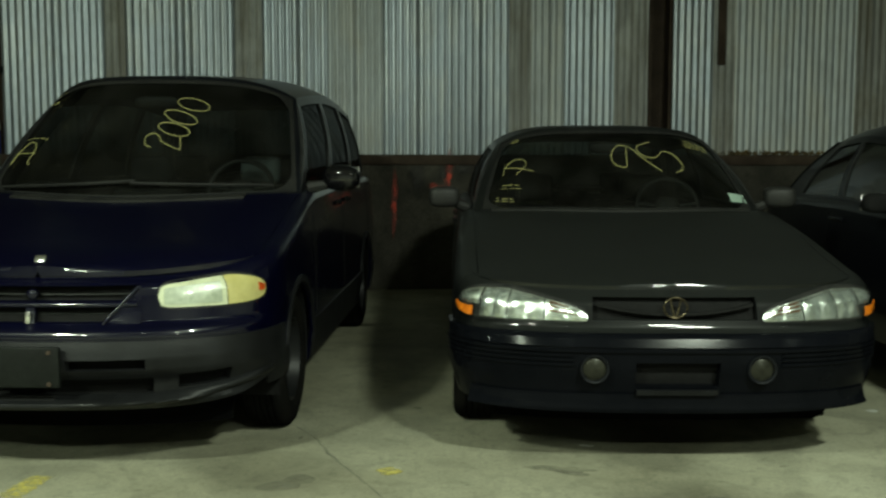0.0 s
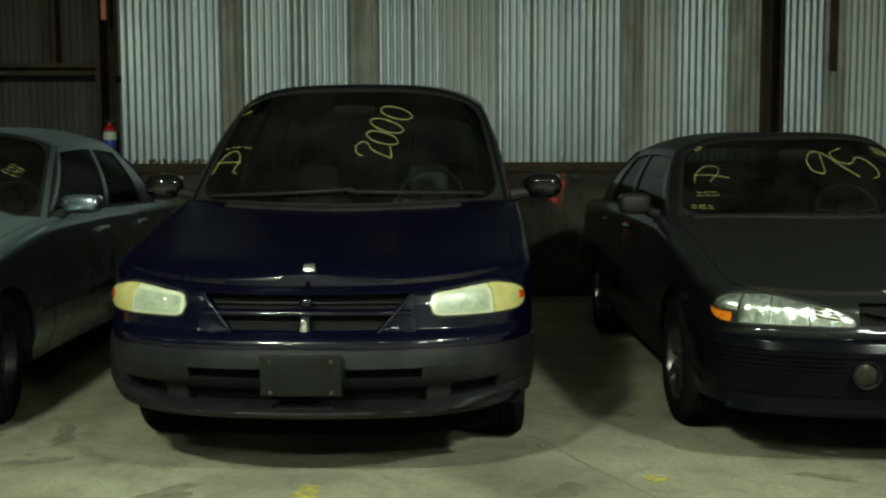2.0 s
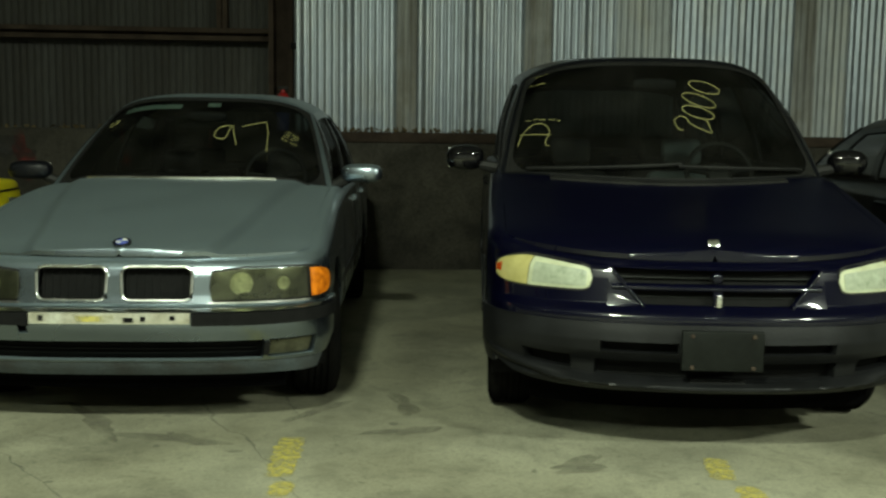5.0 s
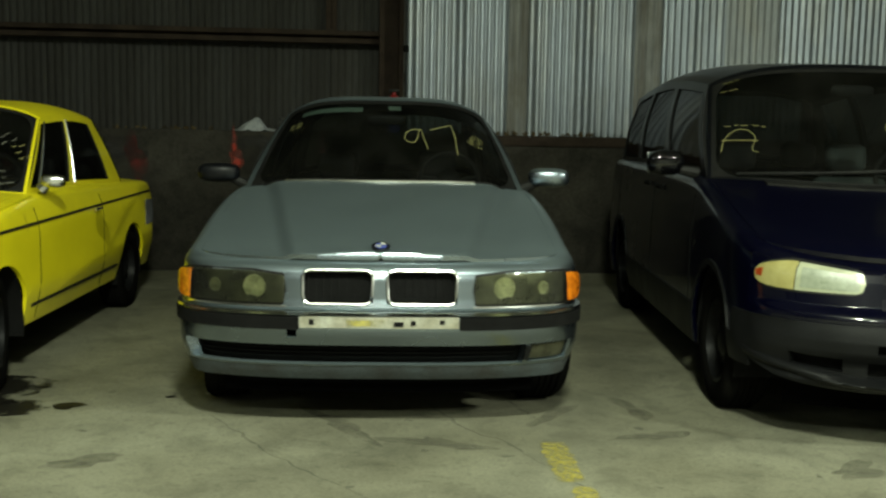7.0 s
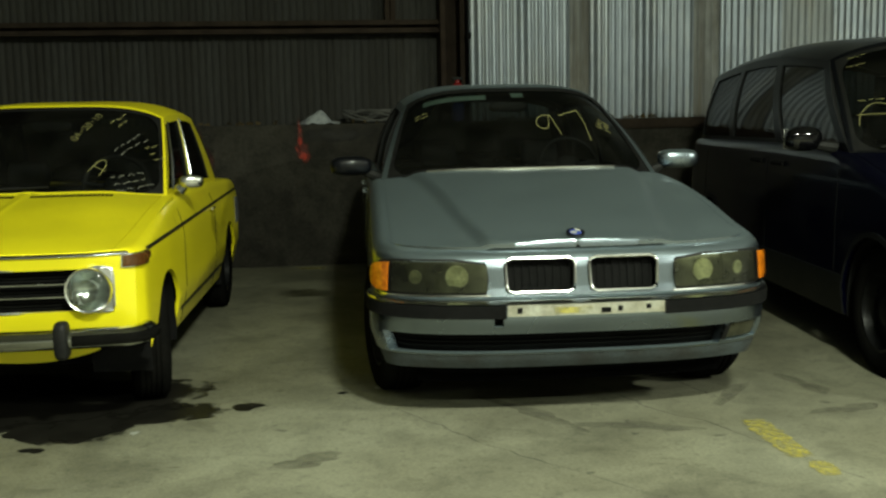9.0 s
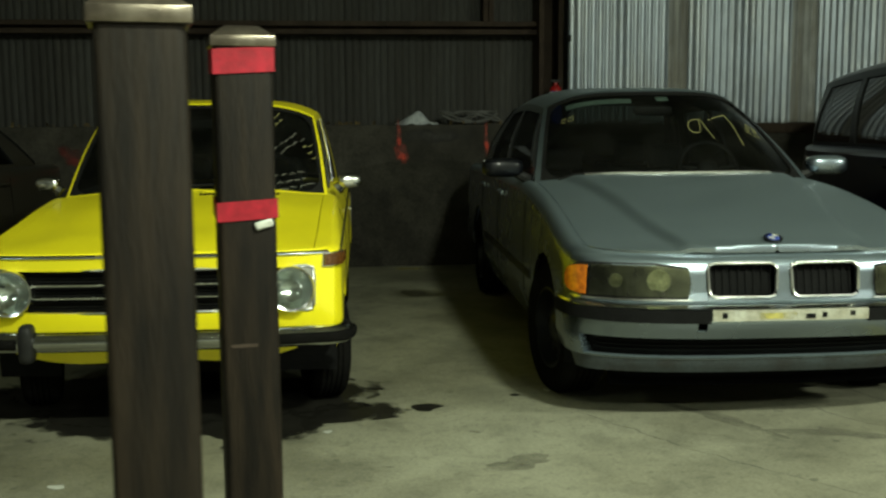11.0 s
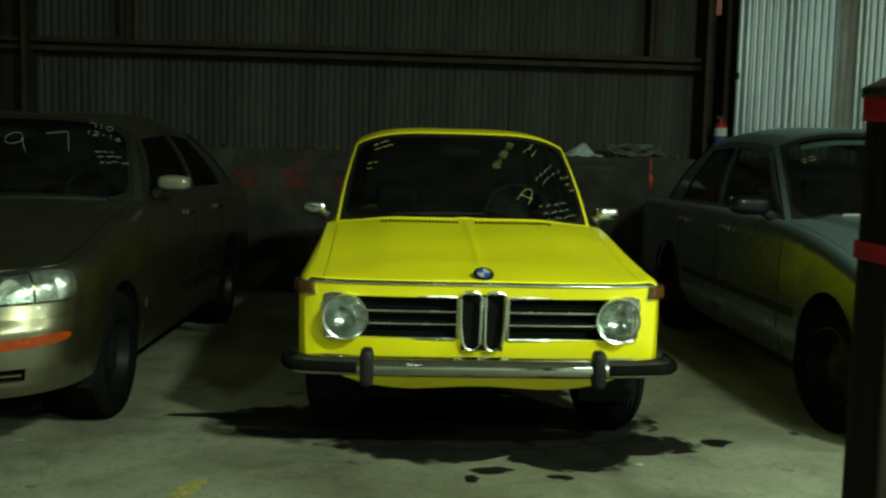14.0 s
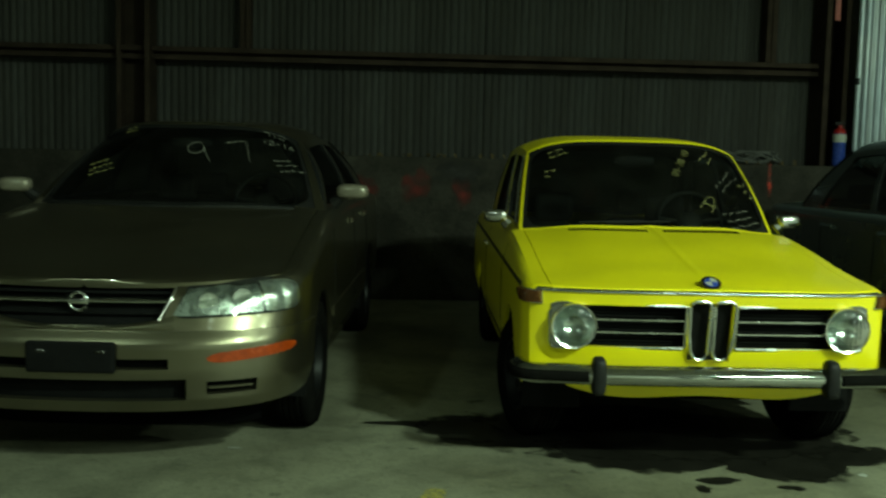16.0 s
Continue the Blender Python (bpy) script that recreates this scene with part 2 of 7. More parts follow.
M = {
    "floor": material("floor_concrete", (0.278, 0.276, 0.202), 0.6, 0, (0.160, 0.154, 0.106), 0.8, 60, 0.3, mix=0.28, detail=12, spec=0.3),
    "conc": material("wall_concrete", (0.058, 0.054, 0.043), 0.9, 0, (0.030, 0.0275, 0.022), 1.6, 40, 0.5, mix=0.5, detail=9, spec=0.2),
    "rust": material("weathered_sheet", (0.056, 0.056, 0.052), 0.75, 0.2, (0.028, 0.026, 0.022), 1.5, 30, 0.2, mix=0.5, stretch=(3, 1, 0.25), random_tint=0.25, spec=0.3),
    "steel": material("rusty_steel", (0.051, 0.0372, 0.027), 0.8, 0.3, (0.027, 0.018, 0.0132), 5, 60, 0.4, spec=0.2),
    # unseen hall shell, made pale so that its bounce lifts the dark areas
    "roof": material("pale_bounce_shell", (0.42, 0.42, 0.39), 0.9, 0, (0.28, 0.28, 0.26), 1, 20, 0.1),
    "post": material("post_paint", (0.0115, 0.0077, 0.0045), 0.6, 0.0, (0.003, 0.0022, 0.0015), 7, 70, 0.4, stretch=(5, 5, 0.5), spec=0.12, detail=10, mix=0.6),
    "cap": material("post_cap", (0.17, 0.145, 0.115), 0.32, 0.8, (0.06, 0.047, 0.036), 14, 80, 0.2),
    "redtape": material("red_tape", (0.26, 0.005, 0.016), 0.45, 0, (0.17, 0.004, 0.010), 18, 60, 0.2, spec=0.3),
    "yellowmark": material("floor_yellow", (0.465, 0.39, 0.0225), 0.7, 0, (0.27, 0.2475, 0.12), 14, 50, 0.2, coords="Generated"),
    "oil": material("oil", (0.0075, 0.007, 0.0055), 0.42, 0, (0.014, 0.013, 0.0105), 5, 40, 0.05, spec=0.2),
    "crack": material("crack_dirt", (0.0795, 0.07685, 0.06095), 0.9, 0, (0.1272, 0.1245, 0.1007), 9, 40, 0.1),
    "primer": material("grey_primer", (0.16, 0.17, 0.18), 0.7, 0, (0.11, 0.115, 0.12), 7, 60, 0.1, spec=0.2),
    "smear": material("floor_smear", (0.135, 0.13, 0.094), 0.75, 0, (0.10, 0.096, 0.07), 9, 40, 0.1),
    "black": material("black_plastic", (0.009, 0.009, 0.009), 0.5, 0, (0.015, 0.015, 0.014), 8, 90, 0.1, spec=0.15),
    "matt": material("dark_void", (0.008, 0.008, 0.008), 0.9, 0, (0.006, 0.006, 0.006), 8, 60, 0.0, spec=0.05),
    # near-black for the added sheets that stand in for shade under the noses
    "void": material("nose_shade_black", (0.0025, 0.0025, 0.0025), 0.95, 0, (0.0018, 0.0018, 0.0018), 8, 60, 0.0, spec=0.0),
    "rubber": material("tyre_rubber", (0.0045, 0.0045, 0.0043), 0.8, 0, (0.0075, 0.0072, 0.0065), 7, 70, 0.3, spec=0.0),
    "cloth": material("seat_cloth", (0.017, 0.0178, 0.018), 0.95, 0, (0.011, 0.011, 0.011), 10, 120, 0.3, spec=0.1),
    "greycloth": material("grey_seat_cloth", (0.096, 0.114, 0.114), 0.95, 0, (0.066, 0.078, 0.078), 10, 120, 0.3, spec=0.1),
    "chrome": material("chrome", (0.82, 0.83, 0.82), 0.20, 1.0, (0.6, 0.6, 0.58), 6, 90, 0.05, mix=0.15, rough_var=0.06),
    "bumperchrome": material("aged_bumper_chrome", (0.52, 0.53, 0.51), 0.05, 1.0, (0.48, 0.49, 0.46), 9, 60, 0.06, mix=0.2, rough_var=0.04),
    # paler copy of the gold paint with the lamp's light put into the colour
    "lamplit_gold": material("lamplit_beige_shell", (0.2232, 0.2046, 0.155), 0.3, 0.3, (0.1736, 0.155, 0.1178), 8, 90, 0.05, coat=0.3),
    "disc": material("dusty_lamp_disc", (0.5434, 0.5434, 0.3432), 0.35, 0.3, (0.286, 0.286, 0.1716), 30, 90, 0.2, mix=0.4),
    "brightwork": material("bright_trim", (0.80, 0.81, 0.79), 0.24, 1.0, (0.6, 0.61, 0.58), 12, 90, 0.05, mix=0.2),
    "enamelblack": material("black_enamel", (0.006, 0.006, 0.008), 0.2, 0, (0.004, 0.004, 0.005), 30, 90, 0, coat=0.5),
    "satin": material("satin_chrome", (0.5184, 0.5256, 0.504), 0.42, 0.9, (0.36, 0.36, 0.3456), 9, 90, 0.05, mix=0.2),
    "alloy": material("wheel_alloy", (0.13, 0.13, 0.125), 0.3, 0.9, (0.06, 0.058, 0.052), 8, 60, 0.1),
    "chalk": material("yellow_chalk", (0.396, 0.372, 0.132), 0.9, 0, (0.3, 0.282, 0.12), 60, 200, 0.1),
    "whitechalk": material("white_chalk", (0.234, 0.234, 0.2028), 0.9, 0, (0.1755, 0.1755, 0.1482), 60, 200, 0.1),
    "amber": material("amber_lens", (0.62, 0.17, 0.008), 0.2, 0, (0.30, 0.07, 0.004), 38, 90, 0.15, coat=0.6, mix=0.35),
    "orange": material("orange_lens", (0.33, 0.045, 0.004), 0.25, 0, (0.22, 0.028, 0.003), 30, 90, 0.15, coat=0.25, spec=0.3),
    "fogged": material("yellowed_lens", (0.40, 0.42, 0.29), 0.22, 0.0, (0.33, 0.345, 0.235), 12, 60, 0.05, coat=0.6, mix=0.12),
    "foggedcore": material("cloudy_lens", (0.27, 0.30, 0.225), 0.3, 0.0, (0.20, 0.225, 0.165), 22, 60, 0.1, coat=0.5, mix=0.35),
    "bronze": material("dull_bronze", (0.12, 0.098, 0.058), 0.25, 0.9, (0.05, 0.04, 0.024), 14, 60, 0.1),
    "foglens": material("grimy_fog_lens", (0.022, 0.022, 0.016), 0.3, 0.2, (0.012, 0.012, 0.009), 16, 60, 0.3, spec=0.12),
    "foggedamber": material("yellowed_amber_lens", (0.36, 0.325, 0.13), 0.22, 0.0, (0.28, 0.25, 0.09), 12, 60, 0.05, coat=0.6, mix=0.12),
    "mirrorbowl": material("bright_lamp_bowl", (0.62, 0.68, 0.66), 0.16, 1.0, (0.42, 0.47, 0.46), 30, 45, 0.05, mix=0.2, rough_var=0.03),
    "dustylamp": material("dusty_lamp_reflector", (0.42, 0.45, 0.43), 0.28, 0.8, (0.22, 0.24, 0.23), 26, 55, 0.5, mix=0.35),
    "reflector": material("lamp_reflector", (0.78, 0.82, 0.80), 0.22, 0.9, (0.5, 0.53, 0.51), 30, 55, 0.5, mix=0.3),
    "dimreflector": material("dull_lamp_reflector", (0.1547, 0.1547, 0.1083), 0.3, 0.8, (0.07735, 0.07735, 0.05414), 14, 40, 0.25, mix=0.3),
    "plastic_grey": material("grey_bumper_plastic", (0.0092, 0.0096, 0.0104), 0.42, 0, (0.0048, 0.005, 0.0053), 5, 90, 0.2, mix=0.4, spec=0.14),
    "lipgrey": material("dull_blue_grey_plastic", (0.065, 0.082, 0.09), 0.6, 0, (0.04, 0.042, 0.042), 6, 80, 0.2, spec=0.15),
    "plate": material("dark_plate", (0.0078, 0.009, 0.008), 0.45, 0, (0.005, 0.0056, 0.005), 8, 60, 0.1, spec=0.08),
    "platewhite": material("plate_bracket", (0.33, 0.33, 0.276), 0.6, 0, (0.21, 0.198, 0.144), 9, 60, 0.2),
    # dust tones also paint hood light: brighter on silver and black, darker on gold
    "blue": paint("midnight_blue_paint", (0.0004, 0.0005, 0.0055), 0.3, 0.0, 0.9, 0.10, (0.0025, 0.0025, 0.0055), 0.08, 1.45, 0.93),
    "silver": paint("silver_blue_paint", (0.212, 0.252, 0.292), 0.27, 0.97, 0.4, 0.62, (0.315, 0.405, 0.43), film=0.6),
    "yellow": paint("yellow_paint", (0.86, 0.745, 0.011), 0.38, 0.0, 0.5, 0.02, (0.6, 0.54, 0.1), film=0.7),
    "gold": paint("beige_metallic_paint", (0.185, 0.168, 0.115), 0.30, 0.95, 0.8, 0.30, (0.022, 0.019, 0.013), film=0.2),
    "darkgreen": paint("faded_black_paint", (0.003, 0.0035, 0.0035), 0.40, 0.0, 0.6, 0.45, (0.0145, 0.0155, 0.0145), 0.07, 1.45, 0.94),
    "blackpaint": paint("black_blue_paint", (0.003, 0.0035, 0.005), 0.38, 0.0, 0.3, 0.05, (0.01, 0.01, 0.01), 0.12, 1.35),
    "glossblack": material("gloss_black_shell", (0.003, 0.003, 0.0035), 0.06, 0, (0.002, 0.002, 0.0025), 5, 60, 0.0, coat=0.0, rough_var=0.02, spec=0.45),
    "bluepatch": material("blue_enamel", (0.03, 0.06, 0.35), 0.25, 0, (0.02, 0.04, 0.22), 60, 150, 0, coat=0.6),
    "white": material("white_print", (0.432, 0.444, 0.396), 0.7, 0, (0.33, 0.336, 0.3), 20, 120, 0.1),
    "green": material("pale_green_sticker", (0.27, 0.372, 0.312), 0.7, 0, (0.216, 0.3, 0.252), 20, 120, 0.1),
    "redpaint": material("red_spray", (0.434, 0.042, 0.021), 0.8, 0, (0.112, 0.042, 0.035), 9, 60, 0.2),
    "faintred": material("faded_red_spray", (0.17, 0.016, 0.012), 0.8, 0, (0.06, 0.02, 0.016), 9, 60, 0.2),
    "blackspray": material("black_spray", (0.015, 0.014, 0.0125), 0.8, 0, (0.03, 0.0275, 0.0225), 9, 60, 0.2),
    "glass": glass("window_glass", (0.22, 0.25, 0.235), 0.06, 0.015, 1.4, 0.18),
    "bumperblack": material("satin_black_plastic", (0.0018, 0.0021, 0.0030), 0.14, 0, (0.003, 0.0033, 0.0044), 6, 90, 0.03, spec=0.045, rough_var=0.05),
    "browned": material("aged_amber_lens_and_glint", (0.10, 0.036, 0.008), 0.25, 0, (0.07, 0.026, 0.006), 30, 90, 0.05, coat=0.3),
    "darkglass": glass("tinted_glass", (0.19, 0.215, 0.205), 0.03, 0.03, 1.4, 0.8),
    "privacyglass": glass("dark_side_glass", (0.07, 0.08, 0.078), 0.04, 0.008, 1.4, 0.2),
    "lens": glass("clear_lens", (0.92, 0.94, 0.92), 0.04, gloss=0.025),
    "darklens": glass("smoked_lens", (0.6, 0.62, 0.55), 0.06, gloss=0.04),
    "clothwhite": material("white_rag", (0.372, 0.396, 0.408), 0.9, 0, (0.24, 0.258, 0.276), 12, 60, 0.3),
    "leaf": material("dry_litter", (0.132, 0.09, 0.03), 0.9, 0, (0.06, 0.042, 0.018), 12, 60, 0.3, random_tint=0.4),
    "cable": material("grey_cable", (0.096, 0.096, 0.09), 0.6, 0, (0.048, 0.048, 0.045), 12, 60, 0.1),
    "pinkstrip": material("faded_red_strip", (0.42, 0.13, 0.11), 0.6, 0, (0.3, 0.08, 0.07), 10, 60, 0.1),
    "redtank": material("red_enamel", (0.3, 0.012, 0.012), 0.3, 0, (0.24, 0.009, 0.009), 12, 60, 0.02),
}



def sheet_metal(name, zinc, metal, oxide, brown, rough=0.42):
    """Old galvanised sheet: pale oxide in patches, brown run-down streaks, each sheet with a pattern of its own."""
    m = material(name, zinc, rough, metal, tuple(c * 0.78 for c in zinc), 1.4, 30, 0.08, mix=0.3, stretch=(2.5, 1, 0.25), random_tint=0.10)
    nt = m.node_tree
    n, l = nt.nodes, nt.links
    b = n["Principled BSDF"]
    tc, info, mul, add = (n.new("ShaderNode" + k) for k in ("TexCoord", "ObjectInfo", "Math", "VectorMath"))
    mul.operation, mul.inputs[1].default_value = "MULTIPLY", 53.0
    l.new(info.outputs["Random"], mul.inputs[0])
    l.new(tc.outputs["Object"], add.inputs[0])
    l.new(mul.outputs[0], add.inputs[1])
    for stretch, low, high, most, colour in (((2.2, 1, 0.9), 0.48, 0.66, oxide, (0.30, 0.31, 0.30)), ((9.0, 1, 0.45), 0.50, 0.72, oxide * 0.7, (0.38, 0.39, 0.37)), ((7.0, 1, 0.30), 0.46, 0.70, brown, (0.085, 0.070, 0.045)), ((1.6, 1, 1.1), 0.52, 0.70, brown * 0.8, (0.11, 0.10, 0.072))):
        mp, noi, mr, mix = (n.new("ShaderNode" + k) for k in ("Mapping", "TexNoise", "MapRange", "Mix"))
        mp.inputs["Scale"].default_value = stretch
        l.new(add.outputs[0], mp.inputs["Vector"])
        noi.inputs["Scale"].default_value, noi.inputs["Detail"].default_value, noi.inputs["Roughness"].default_value = 2.0, 9.0, 0.62
        l.new(mp.outputs[0], noi.inputs["Vector"])
        mr.inputs["From Min"].default_value, mr.inputs["From Max"].default_value, mr.inputs["To Max"].default_value = low, high, most
        l.new(noi.outputs[0], mr.inputs["Value"])
        mix.data_type = "RGBA"
        l.new(mr.outputs[0], mix.inputs[0])
        l.new(b.inputs["Base Color"].links[0].from_socket, mix.inputs[6])
        mix.inputs[7].default_value = (*colour, 1)
        l.new(mix.outputs[2], b.inputs["Base Color"])
    return m


M["zinc"] = sheet_metal("galvanised_sheet", (0.25, 0.285, 0.325), 0.75, 0.40, 0.24, 0.38)
M["semi"] = sheet_metal("chalky_galvanised_sheet", (0.31, 0.338, 0.355), 0.45, 0.9, 0.26, 0.5)
M["dull"] = sheet_metal("oxidised_sheet", (0.185, 0.19, 0.185), 0.3, 0.55, 0.75, 0.6)


def soiled(m, layers):
    """Lays patches of dirt and scuffs of several sizes over a surface: (scale, distortion, low, high, darkest)."""
    nt = m.node_tree
    n, l = nt.nodes, nt.links
    b = n["Principled BSDF"]
    tc = n.new("ShaderNodeTexCoord")
    for scale, bend, low, high, dark in layers:
        noi, mr, mul = n.new("ShaderNodeTexNoise"), n.new("ShaderNodeMapRange"), n.new("ShaderNodeMix")
        noi.inputs["Scale"].default_value, noi.inputs["Detail"].default_value, noi.inputs["Distortion"].default_value = scale, 9.0, bend
        l.new(tc.outputs["Object"], noi.inputs["Vector"])
        mr.inputs["From Min"].default_value, mr.inputs["From Max"].default_value = low, high
        mr.inputs["To Min"].default_value, mr.inputs["To Max"].default_value = dark, 1.0
        l.new(noi.outputs[0], mr.inputs["Value"])
        mul.data_type, mul.blend_type = "RGBA", "MULTIPLY"
        mul.inputs[0].default_value = 1.0
        l.new(b.inputs["Base Color"].links[0].from_socket, mul.inputs[6])
        l.new(mr.outputs[0], mul.inputs[7])
        l.new(mul.outputs[2], b.inputs["Base Color"])
    return m


soiled(M["floor"], [(1.7, 0.6, 0.34, 0.56, 0.66), (6.5, 1.2, 0.30, 0.52, 0.78), (28.0, 0.4, 0.30, 0.45, 0.76), (110.0, 0.2, 0.34, 0.52, 0.78)])
soiled(M["conc"], [(2.6, 0.8, 0.36, 0.60, 0.6), (14.0, 0.5, 0.32, 0.5, 0.75)])
worn(M["yellowmark"], 0.24, 0.10, 22.0, 0.5)
worn(M["oil"], 0.10, 0.42, 9.0, 0.30)
worn(M["crack"], 0.45, -0.08, 8.0, 0.15)
worn(M["smear"], 0.40, 0.02, 10.0, 0.08)
worn(M["redpaint"], 0.28, 0.22, 12.0, 0.12)
worn(M["faintred"], 0.34, 0.12, 10.0, 0.08)
worn(M["blackspray"], 0.28, 0.25, 10.0, 0.12)


# ---- builders ----
def finish(bm, angle=38):
    bm.normal_update()
    lim = radians(angle)
    for f in bm.faces:
        f.smooth = True
    for e in bm.edges:
        e.smooth = len(e.link_faces) == 2 and e.calc_face_angle(0) < lim


def part(name, bm, mat, parent=None, label="", at=None, angle=38, lining=""):
    finish(bm, angle)
    me = bpy.data.meshes.new(name)
    if not lining:
        for f in bm.faces:
            f.material_index = 0
    bm.to_mesh(me)
    bm.free()
    me.materials.append(M[mat] if isinstance(mat, str) else mat)
    if lining:
        me.materials.append(M[lining])
    ob = new(name, me)
    if parent:
        ob.parent = parent
    if at is not None:
        ob.matrix_local = at
    if label:
        ob["label"] = label
    return ob


def grid(bm, fn, us, vs, skip=None, thick=0.0, closed=False):
    """A sheet of quads over fn(u, v) -> (point, outward normal); thick grows it inwards into a solid."""
    nu, nv = len(us), len(vs)
    pts = [[fn(u, v) for v in vs] for u in us]
    front = [[bm.verts.new(p[0]) for p in row] for row in pts]
    back = [[bm.verts.new(Vector(p[0]) - Vector(p[1]) * thick) for p in row] for row in pts] if thick else None
    cells = set()
    for i in range(nu - 1):
        for j in range(nv - 1):
            if skip and skip((us[i] + us[i + 1]) / 2, (vs[j] + vs[j + 1]) / 2):
                continue
            cells.add((i, j))
    for i, j in cells:
        bm.faces.new((front[i][j], front[i + 1][j], front[i + 1][j + 1], front[i][j + 1]))
        if thick:
            bm.faces.new((back[i][j + 1], back[i + 1][j + 1], back[i + 1][j], back[i][j])).material_index = 1
            for di, dj, a, b in ((0, -1, (i, j), (i + 1, j)), (1, 0, (i + 1, j), (i + 1, j + 1)), (0, 1, (i + 1, j + 1), (i, j + 1)), (-1, 0, (i, j + 1), (i, j))):
                if (i + di, j + dj) not in cells:
                    bm.faces.new((front[b[0]][b[1]], front[a[0]][a[1]], back[a[0]][a[1]], back[b[0]][b[1]])).material_index = 1
    loose = [v for v in bm.verts if not v.link_faces]
    for v in loose:
        bm.verts.remove(v)
    return bm


def span(a, b, n):
    return [a + (b - a) * i / n for i in range(n + 1)]


def box(bm, x0, x1, y0, y1, z0, z1, bev=0.0, seg=2, m=None):
    r = bmesh.ops.create_cube(bm, size=1)
    vs = r["verts"]
    for v in vs:
        v.co = Vector((x0 + (v.co.x + 0.5) * (x1 - x0), y0 + (v.co.y + 0.5) * (y1 - y0), z0 + (v.co.z + 0.5) * (z1 - z0)))
    if bev:
        es = list({e for v in vs for e in v.link_edges})
        r = bmesh.ops.bevel(bm, geom=es, offset=bev, segments=seg, affect="EDGES", profile=0.5)
        vs = list({v for f in r["faces"] for v in f.verts} | {v for v in vs if v.is_valid})
    if m is not None:
        for v in vs:
            v.co = m @ v.co
    return bm


def lathe(bm, profile, n=28, m=None, cap=False):
    """Turns (radius, along) points round the local y axis."""
    rows = []
    for r, a in profile:
        rows.append([bm.verts.new(Vector((r * math.cos(2 * math.pi * k / n), a, r * math.sin(2 * math.pi * k / n)))) for k in range(n)])
    for p, q in zip(rows, rows[1:]):
        for k in range(n):
            bm.faces.new((p[k], p[(k + 1) % n], q[(k + 1) % n], q[k]))
    if cap:
        bm.faces.new(rows[0][::-1])
        bm.faces.new(rows[-1])
    if m is not None:
        for row in rows:
            for v in row:
                v.co = m @ v.co
    bmesh.ops.recalc_face_normals(bm, faces=bm.faces)
    return bm


def tube(bm, pts, r, n=8, close=False):
    """A round rod along points; r may be a number or one number a point."""
    pts = [Vector(p) for p in pts]
    rings = []
    for i, p in enumerate(pts):
        a = pts[i - 1] if i else (pts[-1] if close else p)
        b = pts[(i + 1) % len(pts)] if (i + 1 < len(pts) or close) else p
        d = (b - a).normalized()
        s = d.cross(Vector((0, 0, 1)) if abs(d.z) < 0.9 else Vector((1, 0, 0))).normalized()
        t = s.cross(d)
        rad = r[i] if isinstance(r, (list, tuple)) else r
        rings.append([bm.verts.new(p + (s * math.cos(2 * math.pi * k / n) + t * math.sin(2 * math.pi * k / n)) * rad) for k in range(n)])
    pairs = list(zip(rings, rings[1:])) + ([(rings[-1], rings[0])] if close else [])
    for p, q in pairs:
        for k in range(n):
            bm.faces.new((p[k], p[(k + 1) % n], q[(k + 1) % n], q[k]))
    if not close:
        bm.faces.new(rings[0][::-1])
        bm.faces.new(rings[-1])
    bmesh.ops.recalc_face_normals(bm, faces=bm.faces)
    return bm


def ellipsoid(bm, c, r, power=2.6, nu=20, nv=12, m=None):
    """A rounded block (superellipsoid) round c with half sizes r."""
    def s(v):
        return math.copysign(abs(v) ** (2 / power), v)
    rows = []
    for j in range(1, nv):
        b = -math.pi / 2 + math.pi * j / nv
        rows.append([bm.verts.new((c[0] + r[0] * s(math.cos(b)) * s(math.cos(2 * math.pi * k / nu)), c[1] + r[1] * s(math.cos(b)) * s(math.sin(2 * math.pi * k / nu)), c[2] + r[2] * s(math.sin(b)))) for k in range(nu)])
    lo, hi = bm.verts.new((c[0], c[1], c[2] - r[2])), bm.verts.new((c[0], c[1], c[2] + r[2]))
    for p, q in zip(rows, rows[1:]):
        for k in range(nu):
            bm.faces.new((p[k], p[(k + 1) % nu], q[(k + 1) % nu], q[k]))
    for k in range(nu):
        bm.faces.new((lo, rows[0][(k + 1) % nu], rows[0][k]))
        bm.faces.new((hi, rows[-1][k], rows[-1][(k + 1) % nu]))
    if m is not None:
        for row in rows + [[lo, hi]]:
            for v in row:
                v.co = m @ v.co
    return bm


def gentle(x, pts, h=0.16):
    """Straight runs between (x, y) points with their corners rounded off."""
    return sum(w * line(x + d * h, pts) for d, w in ((-1.0, 0.12), (-0.5, 0.23), (0.0, 0.3), (0.5, 0.23), (1.0, 0.12)))


def line(x, pts):
    if x <= pts[0][0]:
        return pts[0][1]
    for (a, p), (b, q) in zip(pts, pts[1:]):
        if x <= b:
            return p + (q - p) * (x - a) / (b - a)
    return pts[-1][1]


